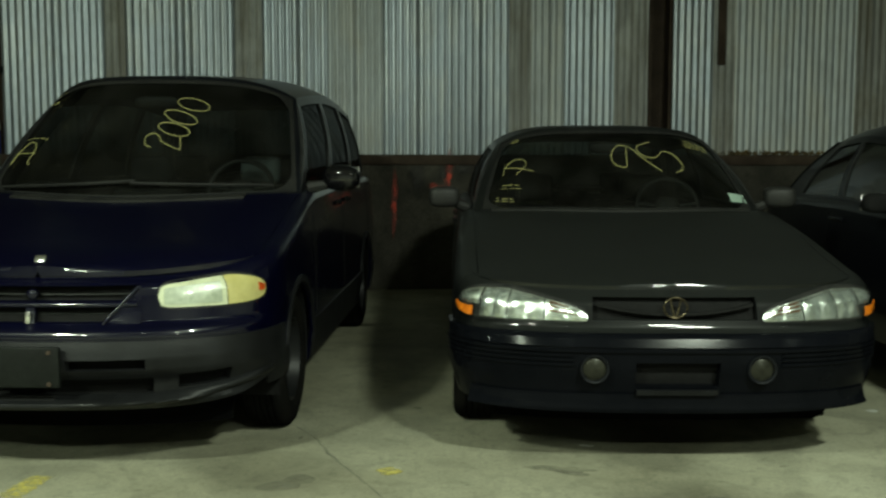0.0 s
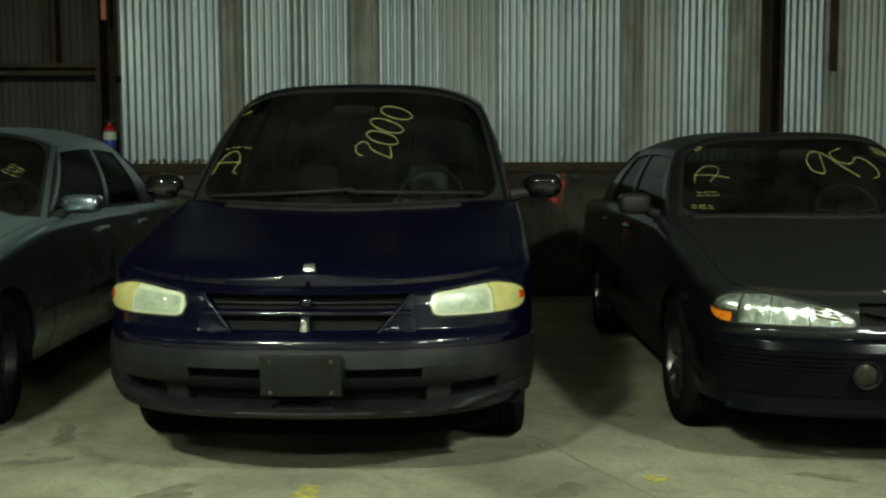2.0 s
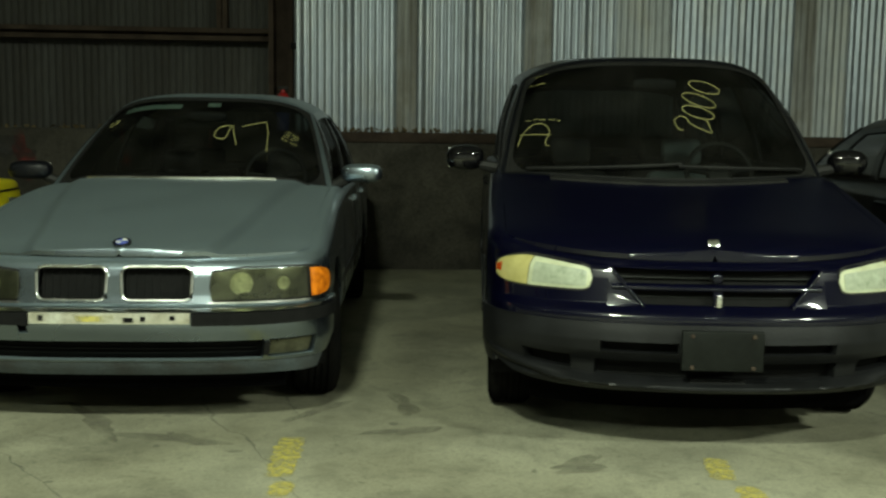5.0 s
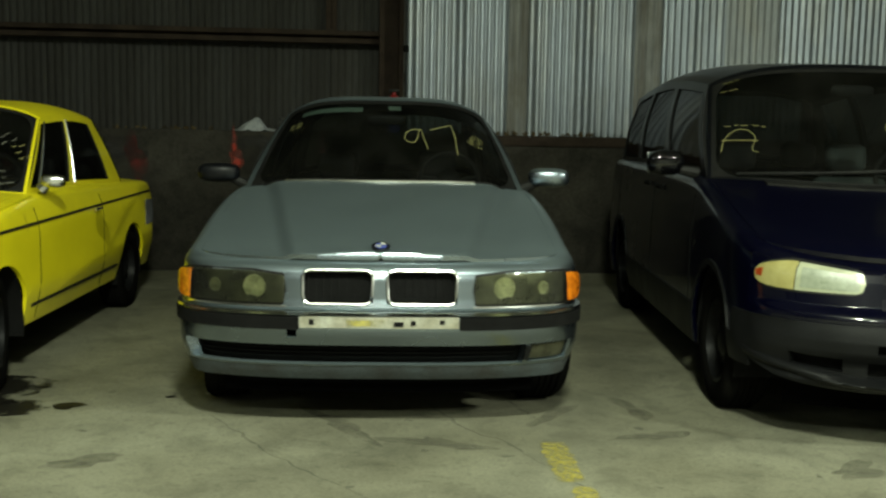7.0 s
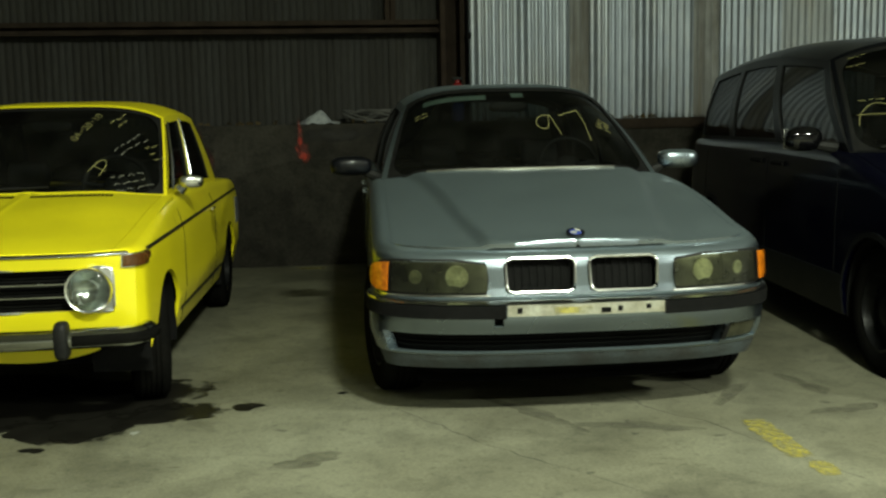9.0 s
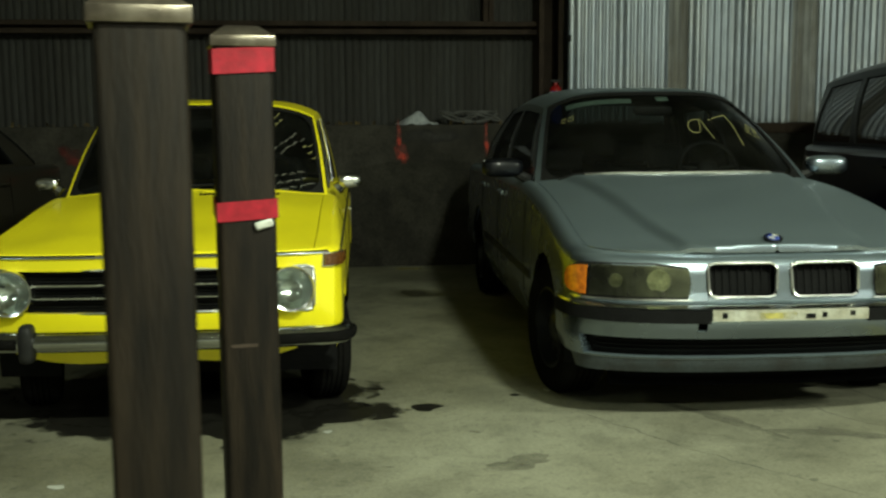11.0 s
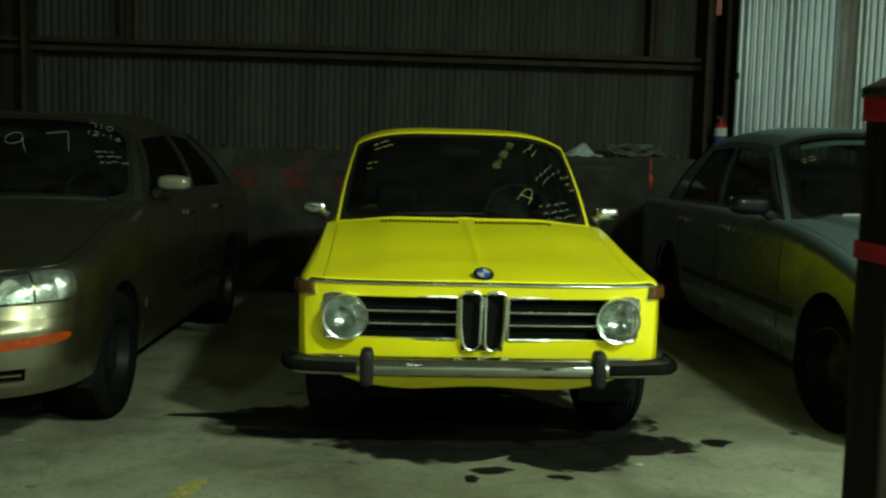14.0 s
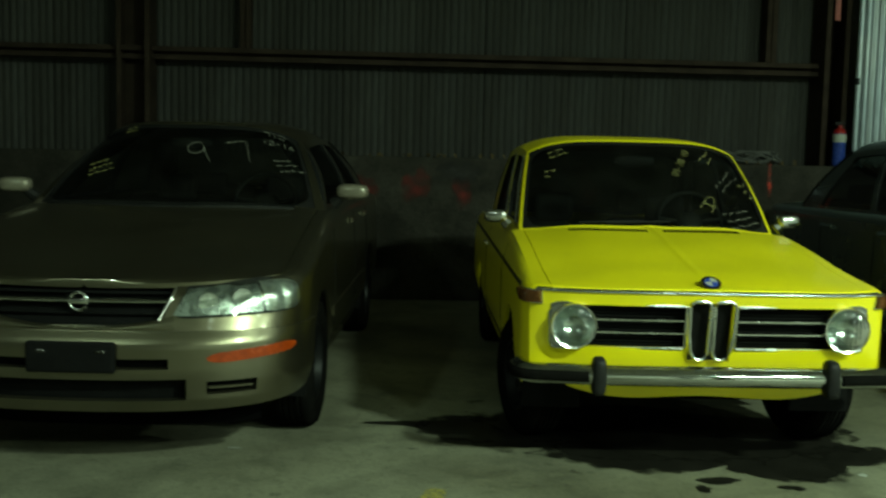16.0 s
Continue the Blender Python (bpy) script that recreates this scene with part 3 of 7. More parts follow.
# ---- a car: one wrapped skin, decks, glasshouse, wheels, cabin ----
class Car:
    def __init__(self, name, label, at, colour, half, length, bow, curve, top, crown, crown_k, fprof, sprof, wheels, cowl, roof, sill=0.22, rear_bow=0.5, rear_curve=3.2, hood_half=0.72, category="car", glass_mat="glass", pillar="", seat="cloth", roll=0.055, form=None):
        self.root = tagged(new(name), label, category, "row of parked cars")
        self.root.matrix_world = at
        self.colour, self.W, self.L, self.top, self.crown, self.k = colour, half, length, top, crown, crown_k
        self.fprof, self.sprof, self.wheels, self.sill, self.front_low = fprof, sprof, wheels, sill, 0.33
        self.bulge, self.roll, self.form = 0.032, roll, form
        self.cowl_y, self.cowl_bow = cowl
        self.roof, self.glass_mat, self.pillar, self.seat = roof, glass_mat, pillar or colour, seat
        pts = []
        for i in range(61):
            a = math.pi / 2 * i / 60
            pts.append((half * math.sin(a) ** (2 / curve), bow * (1 - max(0.0, math.cos(a)) ** (2 / curve))))
        pts += [(half, y) for y in span(bow, length - rear_bow, 60)[1:]]
        for i in range(1, 41):
            a = math.pi / 2 * i / 40
            pts.append((half * max(0.0, math.cos(a)) ** (2 / rear_curve), length - rear_bow * (1 - math.sin(a) ** (2 / rear_curve))))
        P = np.array(pts)
        S = np.concatenate([[0], np.cumsum(np.hypot(*np.diff(P, axis=0).T))])
        d = np.gradient(P, S, axis=0)
        d /= np.linalg.norm(d, axis=1)[:, None]
        self.S, self.P, self.N = S, P, np.stack([d[:, 1], -d[:, 0]], 1)
        self.total = S[-1]
        e = [self.skin(s, self.top_at(s)) for s in S]
        self.edge = np.array([tuple(q[0]) for q in e])
        half_i = len(S) * 2 // 3
        self.ex, self.ey = np.maximum.accumulate(self.edge[:half_i, 0]), self.edge[:half_i, 1]

    def at(self, s):
        g, a = (-1 if s < 0 else 1), abs(s)
        x, y = (float(np.interp(a, self.S, self.P[:, i])) for i in (0, 1))
        nx, ny = (float(np.interp(a, self.S, self.N[:, i])) for i in (0, 1))
        return g * x, y, g * nx, ny

    def s_of_x(self, x):
        return math.copysign(float(np.interp(abs(x), self.P[:61, 0], self.S[:61])), x)

    def s_of_y(self, y):
        return float(np.interp(y, self.P[:, 1], self.S))

    def top_at(self, s):
        return gentle(self.at(s)[1], self.top)

    def skin(self, s, z, out=0.0):
        x, y, nx, ny = self.at(s)
        f, g = line(z, self.fprof), line(z, self.sprof)
        if abs(nx) > 0.05:
            d = max(0.0, gentle(y, self.top) - z)
            if d < self.roll:
                g -= self.roll - math.sqrt(self.roll ** 2 - (self.roll - d) ** 2)
        o = out + (f * ny * ny if ny < 0 else g * ny * ny) + g * nx * nx
        return Vector((x + nx * o, y + ny * o, z)), Vector((nx, ny, 0.0))

    def wrap(self, name, mat, s0, s1, z0, z1, out=0.0, thick=0.02, parent=None, label="", n=None, nz=8, holes=(), extra=(), angle=38, ripple=None, tops=False):
        """A panel that follows the skin between two stations and two heights (numbers or functions of the station)."""
        lo = z0 if callable(z0) else (lambda s: z0)
        hi = z1 if callable(z1) else (lambda s: z1)
        us = set(span(s0, s1, n or max(4, int(abs(s1 - s0) / 0.05)))) | set(extra)
        vs = set(span(0, 1, nz)) | (set(1 - 0.09 * t * t for t in span(0, 1, 8)) if tops else set())
        for a, b, c, d in holes:
            us |= {a, b}
            vs |= {c, d}
        us, vs = sorted(u for u in us if s0 - 1e-6 <= u <= s1 + 1e-6), sorted(vs)
        skip = (lambda u, v: any(a < u < b and c < v < d for a, b, c, d in holes)) if holes else None
        bm = bmesh.new()
        grid(bm, lambda s, v: self.skin(s, lo(s) + (hi(s) - lo(s)) * v, out + (ripple(s, v) if ripple else 0.0)), us, vs, skip, thick)
        return part(name, bm, mat, parent or self.root, label, angle=angle)

    def arch(self, s):
        y = self.at(s)[1]
        for yc, r, ra in self.wheels[:2]:
            if abs(y - yc) < ra:
                return max(self.sill, r + math.sqrt(ra * ra - (y - yc) ** 2))
        return self.front_low if y < self.wheels[0][0] else self.sill

    def sides(self, s_front, mat=None, low=None):
        """The two flanks behind the nose, with open wheel arches."""
        ext = []
        for yc, r, ra in self.wheels[:2]:
            c = self.s_of_y(yc)
            ext += [c + ra * math.cos(a) * 0.9995 for a in span(0, math.pi, 22)] + [c - ra * 1.002, c + ra * 1.002]
        for g, nm in ((-1, "fender"), (1, "fender")):
            a, b = s_front, self.total
            lo = lambda s: self.arch(abs(s))
            hi = lambda s: self.top_at(abs(s))
            e = [g * v for v in ext]
            self.wrap("body_side", mat or self.colour, *( (-b, -a) if g < 0 else (a, b)), lo, hi, 0, 0.02, n=90, nz=14, extra=e, tops=True)

    def yfront(self, x):
        return float(np.interp(abs(x), self.ex, self.ey))

    def ycowl(self, x):
        return self.cowl_y + self.cowl_bow * (x / self.W) ** 2

    def zdeck(self, x, y):
        i = float(np.interp(y, self.ey, self.ex))
        ze = gentle(y, self.top)
        q = min(1.0, abs(x) / max(i, 1e-3))
        return ze + gentle(y, self.crown, 0.1) * (1 - q ** self.k) + (self.form(x, y) if self.form else 0.0)

    def deck_point(self, x, v, dz=0.0):
        y0 = self.yfront(x)
        y1 = max(self.ycowl(x), y0 + 0.01)
        y = y0 + (y1 - y0) * v
        return Vector((x, y, self.zdeck(x, y) + dz)), Vector((0, 0, 1))

    def deck(self, name, mat, x0, x1, v0=0.0, v1=1.0, dz=0.0, thick=0.02, nx=None, nv=30, label="", skip=None):
        bm = bmesh.new()
        grid(bm, lambda x, v: self.deck_point(x, v, dz), span(x0, x1, nx or max(3, int(abs(x1 - x0) / 0.025))), [v0 + (v1 - v0) * (i / nv) ** 1.6 for i in range(nv + 1)], skip, thick)
        return part(name, bm, mat, self.root, label)

    def decks(self, hood_half, hood_label=""):
        xe = float(self.ex[-1])
        self.hood_half = hood_half
        self.deck("hood", self.colour, -hood_half, hood_half, dz=0.0008, nx=2 * round(hood_half / 0.012), label=hood_label)
        for g in (-1, 1):
            a, b = sorted((g * (hood_half + 0.004), g * xe * 0.999))
            self.deck("fender", self.colour, a, b, nx=12)

    # glasshouse: roof = (front y, rear y, half width, rail z, crown, front bow, rear bow, arch, rear base y)
    def base(self, a):
        y = self.yA + (self.yC - self.yA) * a
        s = self.s_of_y(y)
        return self.skin(s, self.top_at(s))[0]

    def rail(self, a):
        y0, y1, w, z, c, b0, b1, arch, _ = self.roof
        return Vector((w, y0 + (y1 - y0) * a, z + arch * math.sin(math.pi * a)))

    def roof_point(self, q, a):
        y0, y1, w, z, c, b0, b1, arch, _ = self.roof
        ya, yb = y0 - b0 * (1 - q * q), y1 + b1 * (1 - q * q)
        k = 1 - abs(q) ** 4.5
        return Vector((q * w, ya + (yb - ya) * a, z + arch * math.sin(math.pi * a) + c * k)), Vector((0, 0, 1))

    def screen_point(self, q, v, out=0.0):
        bx = self.base(0).x
        x = q * bx
        lo = Vector((x, self.ycowl(x), self.zdeck(x, self.ycowl(x))))
        lo = lo.lerp(Vector((q * bx, self.base(0).y, self.base(0).z)), abs(q) ** 8)
        hi = self.roof_point(q, 0)[0]
        p = lo.lerp(hi, v)
        n = Vector((0.25 * q, -(hi.z - lo.z), (hi.y - lo.y))).normalized()
        return p + n * (0.035 * math.sin(math.pi * v) * (1 - 0.5 * q * q) + out), n

    def rear_point(self, q, v, out=0.0):
        b = self.base(1)
        x = q * b.x
        yb = self.roof[8] + 0.12 * (1 - q * q)
        lo = Vector((x, yb, b.z + 0.03 * (1 - q * q)))
        lo = lo.lerp(Vector((q * b.x, b.y, b.z)), abs(q) ** 8)
        hi = self.roof_point(q, 1)[0]
        n = Vector((0.2 * q, hi.z - lo.z, max(0.05, lo.y - hi.y))).normalized()
        return lo.lerp(hi, v) + n * (0.03 * math.sin(math.pi * v) + out), n

    def side_point(self, g, a, v, out=0.0):
        b, t = self.base(a), self.rail(a)
        p = b.lerp(t, v)
        o = self.bulge * math.sin(math.pi * v) + out
        return Vector((g * (p.x + o), p.y, p.z)), Vector((g, 0, 0.3)).normalized()

    def house(self, yA, yC, windows, qs=0.9, vtop=0.93, vlow=0.06, frame_mat="black", label=""):
        """windows: (a0, a1) spans of the side glass."""
        self.yA, self.yC = yA, yC
        c = self.pillar
        bm = bmesh.new()
        grid(bm, self.roof_point, [math.sin(a) for a in span(-math.pi / 2, math.pi / 2, 36)], span(0, 1, 20), None, 0.03)
        part("roof", bm, c, self.root, lining="cloth")
        bm = bmesh.new()
        us = sorted({math.sin(a) for a in span(-math.pi / 2, math.pi / 2, 28)} | {-qs, qs})
        grid(bm, self.screen_point, us, sorted(set(span(0, 1, 12)) | {vtop, 0.015}), lambda q, v: abs(q) < qs and 0.015 < v < vtop, 0.03)
        part("windshield_frame", bm, c, self.root, lining="cloth")
        bm = bmesh.new()
        grid(bm, lambda q, v: self.screen_point(q, v, -0.006), sorted(set(span(-qs - 0.02, qs + 0.02, 24)) | {-qs + 0.025, qs - 0.025}), sorted(set(span(0.0, vtop + 0.02, 12)) | {0.03, vtop - 0.03}), lambda q, v: abs(q) < qs - 0.025 and 0.03 < v < vtop - 0.03, 0.006)
        part("windshield_seal", bm, frame_mat, self.root)
        lows, highs = (0.03, vtop - 0.03)
        for g in (-1, 1):
            for v0, dv in ((highs, -1), (lows, 1)):
                bm = bmesh.new()
                qe, rq, rv = qs - 0.025, 0.13, 0.17
                arc_pts = [(g * (qe - rq + rq * math.cos(a)), v0 + dv * (rv - rv * math.sin(a))) for a in span(0, math.pi / 2, 8)]
                corner = bm.verts.new(self.screen_point(g * (qe + 0.004), v0 - dv * 0.004, -0.004)[0])
                ring = [bm.verts.new(self.screen_point(q, v, -0.004)[0]) for q, v in arc_pts]
                for e, f in zip(ring, ring[1:]):
                    bm.faces.new((corner, e, f) if g * dv < 0 else (corner, f, e))
                part("glass_corner", bm, frame_mat, self.root)
        bm = bmesh.new()
        grid(bm, lambda q, v: self.screen_point(q, v, -0.012), span(-qs - 0.02, qs + 0.02, 24), span(0.0, vtop + 0.01, 12), None, 0.0)
        self.screen = part("windshield", bm, "darkglass", self.root, label or "dark dusty curved windshield")
        self.screen.visible_shadow = False
        bm = bmesh.new()
        grid(bm, self.rear_point, sorted(set(span(-1, 1, 20)) | {-0.88, 0.88}), sorted(set(span(0, 1, 8)) | {0.08, 0.9}), lambda q, v: abs(q) < 0.88 and 0.08 < v < 0.9, 0.03)
        part("rear_window_frame", bm, c, self.root, lining="cloth")
        bm = bmesh.new()
        grid(bm, lambda q, v: self.rear_point(q, v, -0.012), span(-0.9, 0.9, 20), span(0.06, 0.92, 8), None, 0)
        w = part("rear_window", bm, self.glass_mat, self.root)
        w.visible_shadow = False
        # rear deck from the window's foot to the tail
        bm = bmesh.new()
        i0 = self.s_of_y(self.yC)
        ss = span(i0, self.total - 0.02, 24)
        yb = self.roof[8]

        def tail(s, q):
            e = self.skin(s, self.top_at(s))[0]
            t = (s - i0) / (self.total - i0)
            return Vector((q * e.x, e.y + (1 - t) * max(0.0, yb + 0.12 - self.yC) * (1 - q * q), e.z + 0.03 * (1 - q * q))), Vector((0, 0, 1))
        grid(bm, tail, ss, span(-1, 1, 12), None, 0.02)
        part("trunk_lid", bm, self.colour, self.root)
        for g in (-1, 1):
            av = sorted(set(span(0, 1, 30)) | {e for w in windows for e in w})
            bm = bmesh.new()
            grid(bm, lambda a, v: self.side_point(g, a, v), av, sorted(set(span(0, 1, 10)) | {vlow, 0.9}), lambda a, v: vlow < v < 0.9 and any(w0 < a < w1 for w0, w1 in windows), 0.025)
            part("side_frame", bm, c, self.root, lining="cloth")
            lo, hi = self.base(1), self.rail(1)
            self.strip("rear_pillar", "matt", [Vector((g * (lo.lerp(hi, v).x - 0.04 + self.bulge * math.sin(math.pi * v)), lo.lerp(hi, v).y + 0.006, lo.lerp(hi, v).z)) for v in span(0, 0.97, 8)], 0.042, 8)
            for w0, w1 in windows:
                bm = bmesh.new()
                grid(bm, lambda a, v: self.side_point(g, a, v, -0.012), span(w0 - 0.006, w1 + 0.006, 10), span(vlow - 0.02, 0.92, 8), None, 0)
                w = part("side_window", bm, self.glass_mat, self.root)
                w.visible_shadow = False

    def cabin(self, dash_y, seat_y, floor_z=0.35, seat_top=0.95, wheel=(0.38, 0.0), rows=2, light_seat=""):
        W, z = self.W, self.zdeck(0, self.cowl_y)
        bm = bmesh.new()
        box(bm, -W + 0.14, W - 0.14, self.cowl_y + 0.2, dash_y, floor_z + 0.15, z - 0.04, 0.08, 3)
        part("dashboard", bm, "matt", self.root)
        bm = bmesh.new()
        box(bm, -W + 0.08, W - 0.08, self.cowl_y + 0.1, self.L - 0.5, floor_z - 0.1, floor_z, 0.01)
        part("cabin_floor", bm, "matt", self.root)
        for r in range(rows):
            y = seat_y + 0.95 * r
            for x in (-0.36, 0.36):
                seat = new("seat")
                seat.parent = self.root
                mt = light_seat if (light_seat and r == 0 and x > 0) else self.seat
                bm = bmesh.new()
                box(bm, x - 0.25, x + 0.25, y - 0.5, y, floor_z + 0.06, floor_z + 0.26, 0.06, 3)
                part("seat_cushion", bm, mt, seat)
                bm = bmesh.new()
                box(bm, x - 0.24, x + 0.24, -0.07, 0.07, 0, seat_top - floor_z - 0.2, 0.06, 3, pose(0, y, floor_z + 0.2, -14))
                part("seat_back", bm, mt, seat)
                bm = bmesh.new()
                box(bm, x - 0.13, x + 0.13, -0.05, 0.05, -0.08, 0.1, 0.045, 3, pose(0, y + 0.17, seat_top + 0.1, -10))
                part("headrest", bm, mt, seat)
        sw = new("steering_wheel")
        sw.parent = self.root
        sw.matrix_local = pose(wheel[0], dash_y + 0.16, z + wheel[1], 65)
        bm = bmesh.new()
        tube(bm, [(0.185 * math.cos(a), 0.185 * math.sin(a), 0) for a in span(0, 2 * math.pi, 32)[:-1]], 0.015, 8, True)
        part("wheel_rim", bm, "black", sw)
        bm = bmesh.new()
        for a in (0.1, math.pi - 0.1, -math.pi / 2):
            tube(bm, [(0, 0, -0.02), (0.18 * math.cos(a), 0.18 * math.sin(a), 0)], 0.016, 6)
        part("wheel_spokes", bm, "black", sw)
        bm = bmesh.new()
        ellipsoid(bm, (0, 0, -0.01), (0.075, 0.065, 0.03))
        part("wheel_hub", bm, "black", sw)
        bm = bmesh.new()
        tube(bm, [(0, 0, -0.02), (0, 0, -0.3)], 0.03, 8)
        part("steering_column", bm, "black", sw)
        rm = self.screen_point(0, 0.86, -0.09)[0]
        bm = bmesh.new()
        ellipsoid(bm, rm, (0.12, 0.02, 0.032), 3.4)
        part("rear_view_mirror", bm, "black", self.root)

    def underside(self, shade_half=0.0):
        if shade_half:
            # added black sheet in place of the shade below the bumper, no real part
            self.wrap("air_dam", "void", -shade_half, shade_half, 0.17, 0.31, -0.10, 0.02, n=30, nz=3)
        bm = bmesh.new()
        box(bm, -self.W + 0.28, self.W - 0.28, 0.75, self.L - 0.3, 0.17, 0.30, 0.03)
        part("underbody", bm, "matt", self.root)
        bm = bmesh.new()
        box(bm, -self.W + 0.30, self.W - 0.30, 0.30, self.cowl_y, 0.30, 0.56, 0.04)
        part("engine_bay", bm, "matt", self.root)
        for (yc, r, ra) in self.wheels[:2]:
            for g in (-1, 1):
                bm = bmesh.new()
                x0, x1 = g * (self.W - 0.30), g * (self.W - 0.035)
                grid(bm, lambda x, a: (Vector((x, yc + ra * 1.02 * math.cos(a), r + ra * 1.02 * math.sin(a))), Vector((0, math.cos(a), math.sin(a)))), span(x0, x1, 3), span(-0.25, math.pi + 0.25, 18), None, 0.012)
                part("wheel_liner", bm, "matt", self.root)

    def wheel_set(self, track, width=0.21, style="steel", rim=0.63, steer=0.0):
        for i, (yc, r, ra) in enumerate(self.wheels[:2]):
            for g in (-1, 1):
                w = new("wheel")
                w.parent = self.root
                turn = steer if i == 0 else 0.0
                w.matrix_local = pose(g * track, yc, r, 0, 0, (-90 if g < 0 else 90) + turn)
                h, rr = width / 2, r * rim
                bm = bmesh.new()
                prof = [(rr, -h * 0.86), (rr + 0.02, -h * 0.98), (r - 0.055, -h * 1.02), (r - 0.022, -h * 0.93), (r - 0.004, -h * 0.72)]
                for k in range(-2, 3):
                    c = k * h * 0.27
                    prof += [(r, c - h * 0.10), (r, c + h * 0.07), (r - 0.008, c + h * 0.09), (r - 0.008, c + h * 0.15)] if k < 2 else [(r, c - h * 0.10), (r, c + h * 0.08)]
                prof += [(r - 0.022, h * 0.93), (r - 0.055, h * 1.02), (rr + 0.02, h * 0.98), (rr, h * 0.86)]
                lathe(bm, prof, 40)
                part("tyre", bm, "rubber", w)
                bm = bmesh.new()
                lathe(bm, [(rr, h * 0.5), (rr + 0.004, -h * 0.84), (rr - 0.012, -h * 0.86), (rr - 0.02, -h * 0.6), (rr - 0.03, -h * 0.3), (0.085, -h * 0.42), (0.06, -h * 0.62), (0.03, -h * 0.68), (0.001, -h * 0.68)], 36)
                part("rim", bm, {"steel": "alloy", "dark": "plastic_grey", "alloy": "alloy"}[style], w)
                bm = bmesh.new() if style == "alloy" else None
                nspoke = 5 if style == "alloy" else 10
                for k in range(nspoke):
                    a = 2 * math.pi * k / nspoke
                    if style == "alloy":
                        tube(bm, [(0.05 * math.cos(a), -h * 0.62, 0.05 * math.sin(a)), (rr * 0.95 * math.cos(a), -h * 0.72, rr * 0.95 * math.sin(a))], [0.035, 0.026], 6)
                    else:
                        hb = bmesh.new()
                        lathe(hb, [(0.022, -h * 0.36), (0.018, -h * 0.40), (0.001, -h * 0.40)], 8, pose(rr * 0.68 * math.cos(a), 0.0, rr * 0.68 * math.sin(a)))
                        part("vent_hole", hb, "matt", w)
                if bm:
                    part("spokes", bm, "alloy", w)

    def mirror(self, x, y, z, r, mat, power=3.0, base=None, tilt=0, lens=True, both=(-1, 1)):
        for g in both:
            mm = new("door_mirror")
            mm.parent = self.root
            bm = bmesh.new()
            ellipsoid(bm, (0, 0, 0), r, power, m=pose(g * x, y, z, 0, 0, g * tilt))
            part("mirror_shell", bm, mat, mm)
            bm = bmesh.new()
            box(bm, -r[0] * 0.82, r[0] * 0.82, r[1] * 0.93, r[1] * 1.0, -r[2] * 0.8, r[2] * 0.8, 0.004, 1, pose(g * x, y, z, 0, 0, g * tilt))
            part("mirror_glass", bm, "chrome", mm)
            bm = bmesh.new()
            b = base or (self.W * 0.93, y + 0.03, z - r[2] * 0.7)
            tube(bm, [(g * b[0], b[1], b[2]), (g * (x - r[0] * 0.5), y, z - r[2] * 0.45)], [0.035, 0.022], 8)
            part("mirror_arm", bm, "black" if mat != "chrome" else "chrome", mm)

    def lamp_round(self, x, z, r, out=0.0):
        for g in (-1, 1):
            c = self.skin(self.s_of_x(g * x), z, out)[0]
            lp = new("headlight")
            lp.parent = self.root
            bm = bmesh.new()
            lathe(bm, [(r * 1.0, 0.05), (r * 1.05, 0.0), (r * 1.02, -0.012), (r * 0.93, -0.008), (r * 0.9, 0.02)], 36, pose(*c))
            part("headlight_ring", bm, "chrome", lp)
            bm = bmesh.new()
            lathe(bm, [(max(0.001, r * 0.93 * (1 - t)), -0.004 + 0.060 * (1 - (1 - t) ** 2)) for t in span(0, 1, 14)], 40, pose(*c))
            part("headlight_bowl", bm, "mirrorbowl", lp)
            bm = bmesh.new()

            def flute(a, t):
                x, z = r * 0.95 * t * math.cos(a), r * 0.95 * t * math.sin(a)
                d = -0.008 - 0.024 * (1 - t * t) + 0.0012 * math.sin(x * 330) * (1 - t ** 4)
                return Vector((c.x + x, c.y + d, c.z + z)), Vector((0, -1, 0))
            grid(bm, flute, span(0, 2 * math.pi, 72), span(0.0, 1.0, 24))
            bmesh.ops.remove_doubles(bm, verts=bm.verts, dist=1e-5)
            lens = part("headlight_lens", bm, "lens", lp, "fluted glass headlight lens")
            lens.visible_shadow = False

    def lamp_block(self, name, s0, s1, z0, z1, sections, out=0.004, lens="lens", rings=(), soft=14, bowl="reflector", soft_in=None):
        """A flush lamp on both corners: a dark bowl, reflector sections, and one clear cover."""
        for g in (-1, 1):
            sg = (lambda s: s) if g > 0 else (lambda s: -s)
            lp = new(name)
            lp.parent = self.root
            a, b = sorted((sg(s0), sg(s1)))
            lo_raw = z0 if callable(z0) else (lambda s: z0)
            hi_raw = z1 if callable(z1) else (lambda s: z1)

            def cut(s):
                t = min(1.0, max(-1.0, 2 * (s - s0) / (s1 - s0) - 1))
                return 0.5 * (1 - max(0.0, 1 - abs(t) ** (soft if t > 0 or not soft_in else soft_in)) ** (1 / 2.5))
            lo = lambda s: lo_raw(s) + (hi_raw(s) - lo_raw(s)) * cut(s) * 0.98
            hi = lambda s: hi_raw(s) - (hi_raw(s) - lo_raw(s)) * cut(s) * 0.98
            self.wrap("lamp_housing", "black", a, b, lambda s: lo(abs(s)) - 0.006, lambda s: hi(abs(s)) + 0.006, out - 0.004, 0.03, lp, n=64, nz=3)
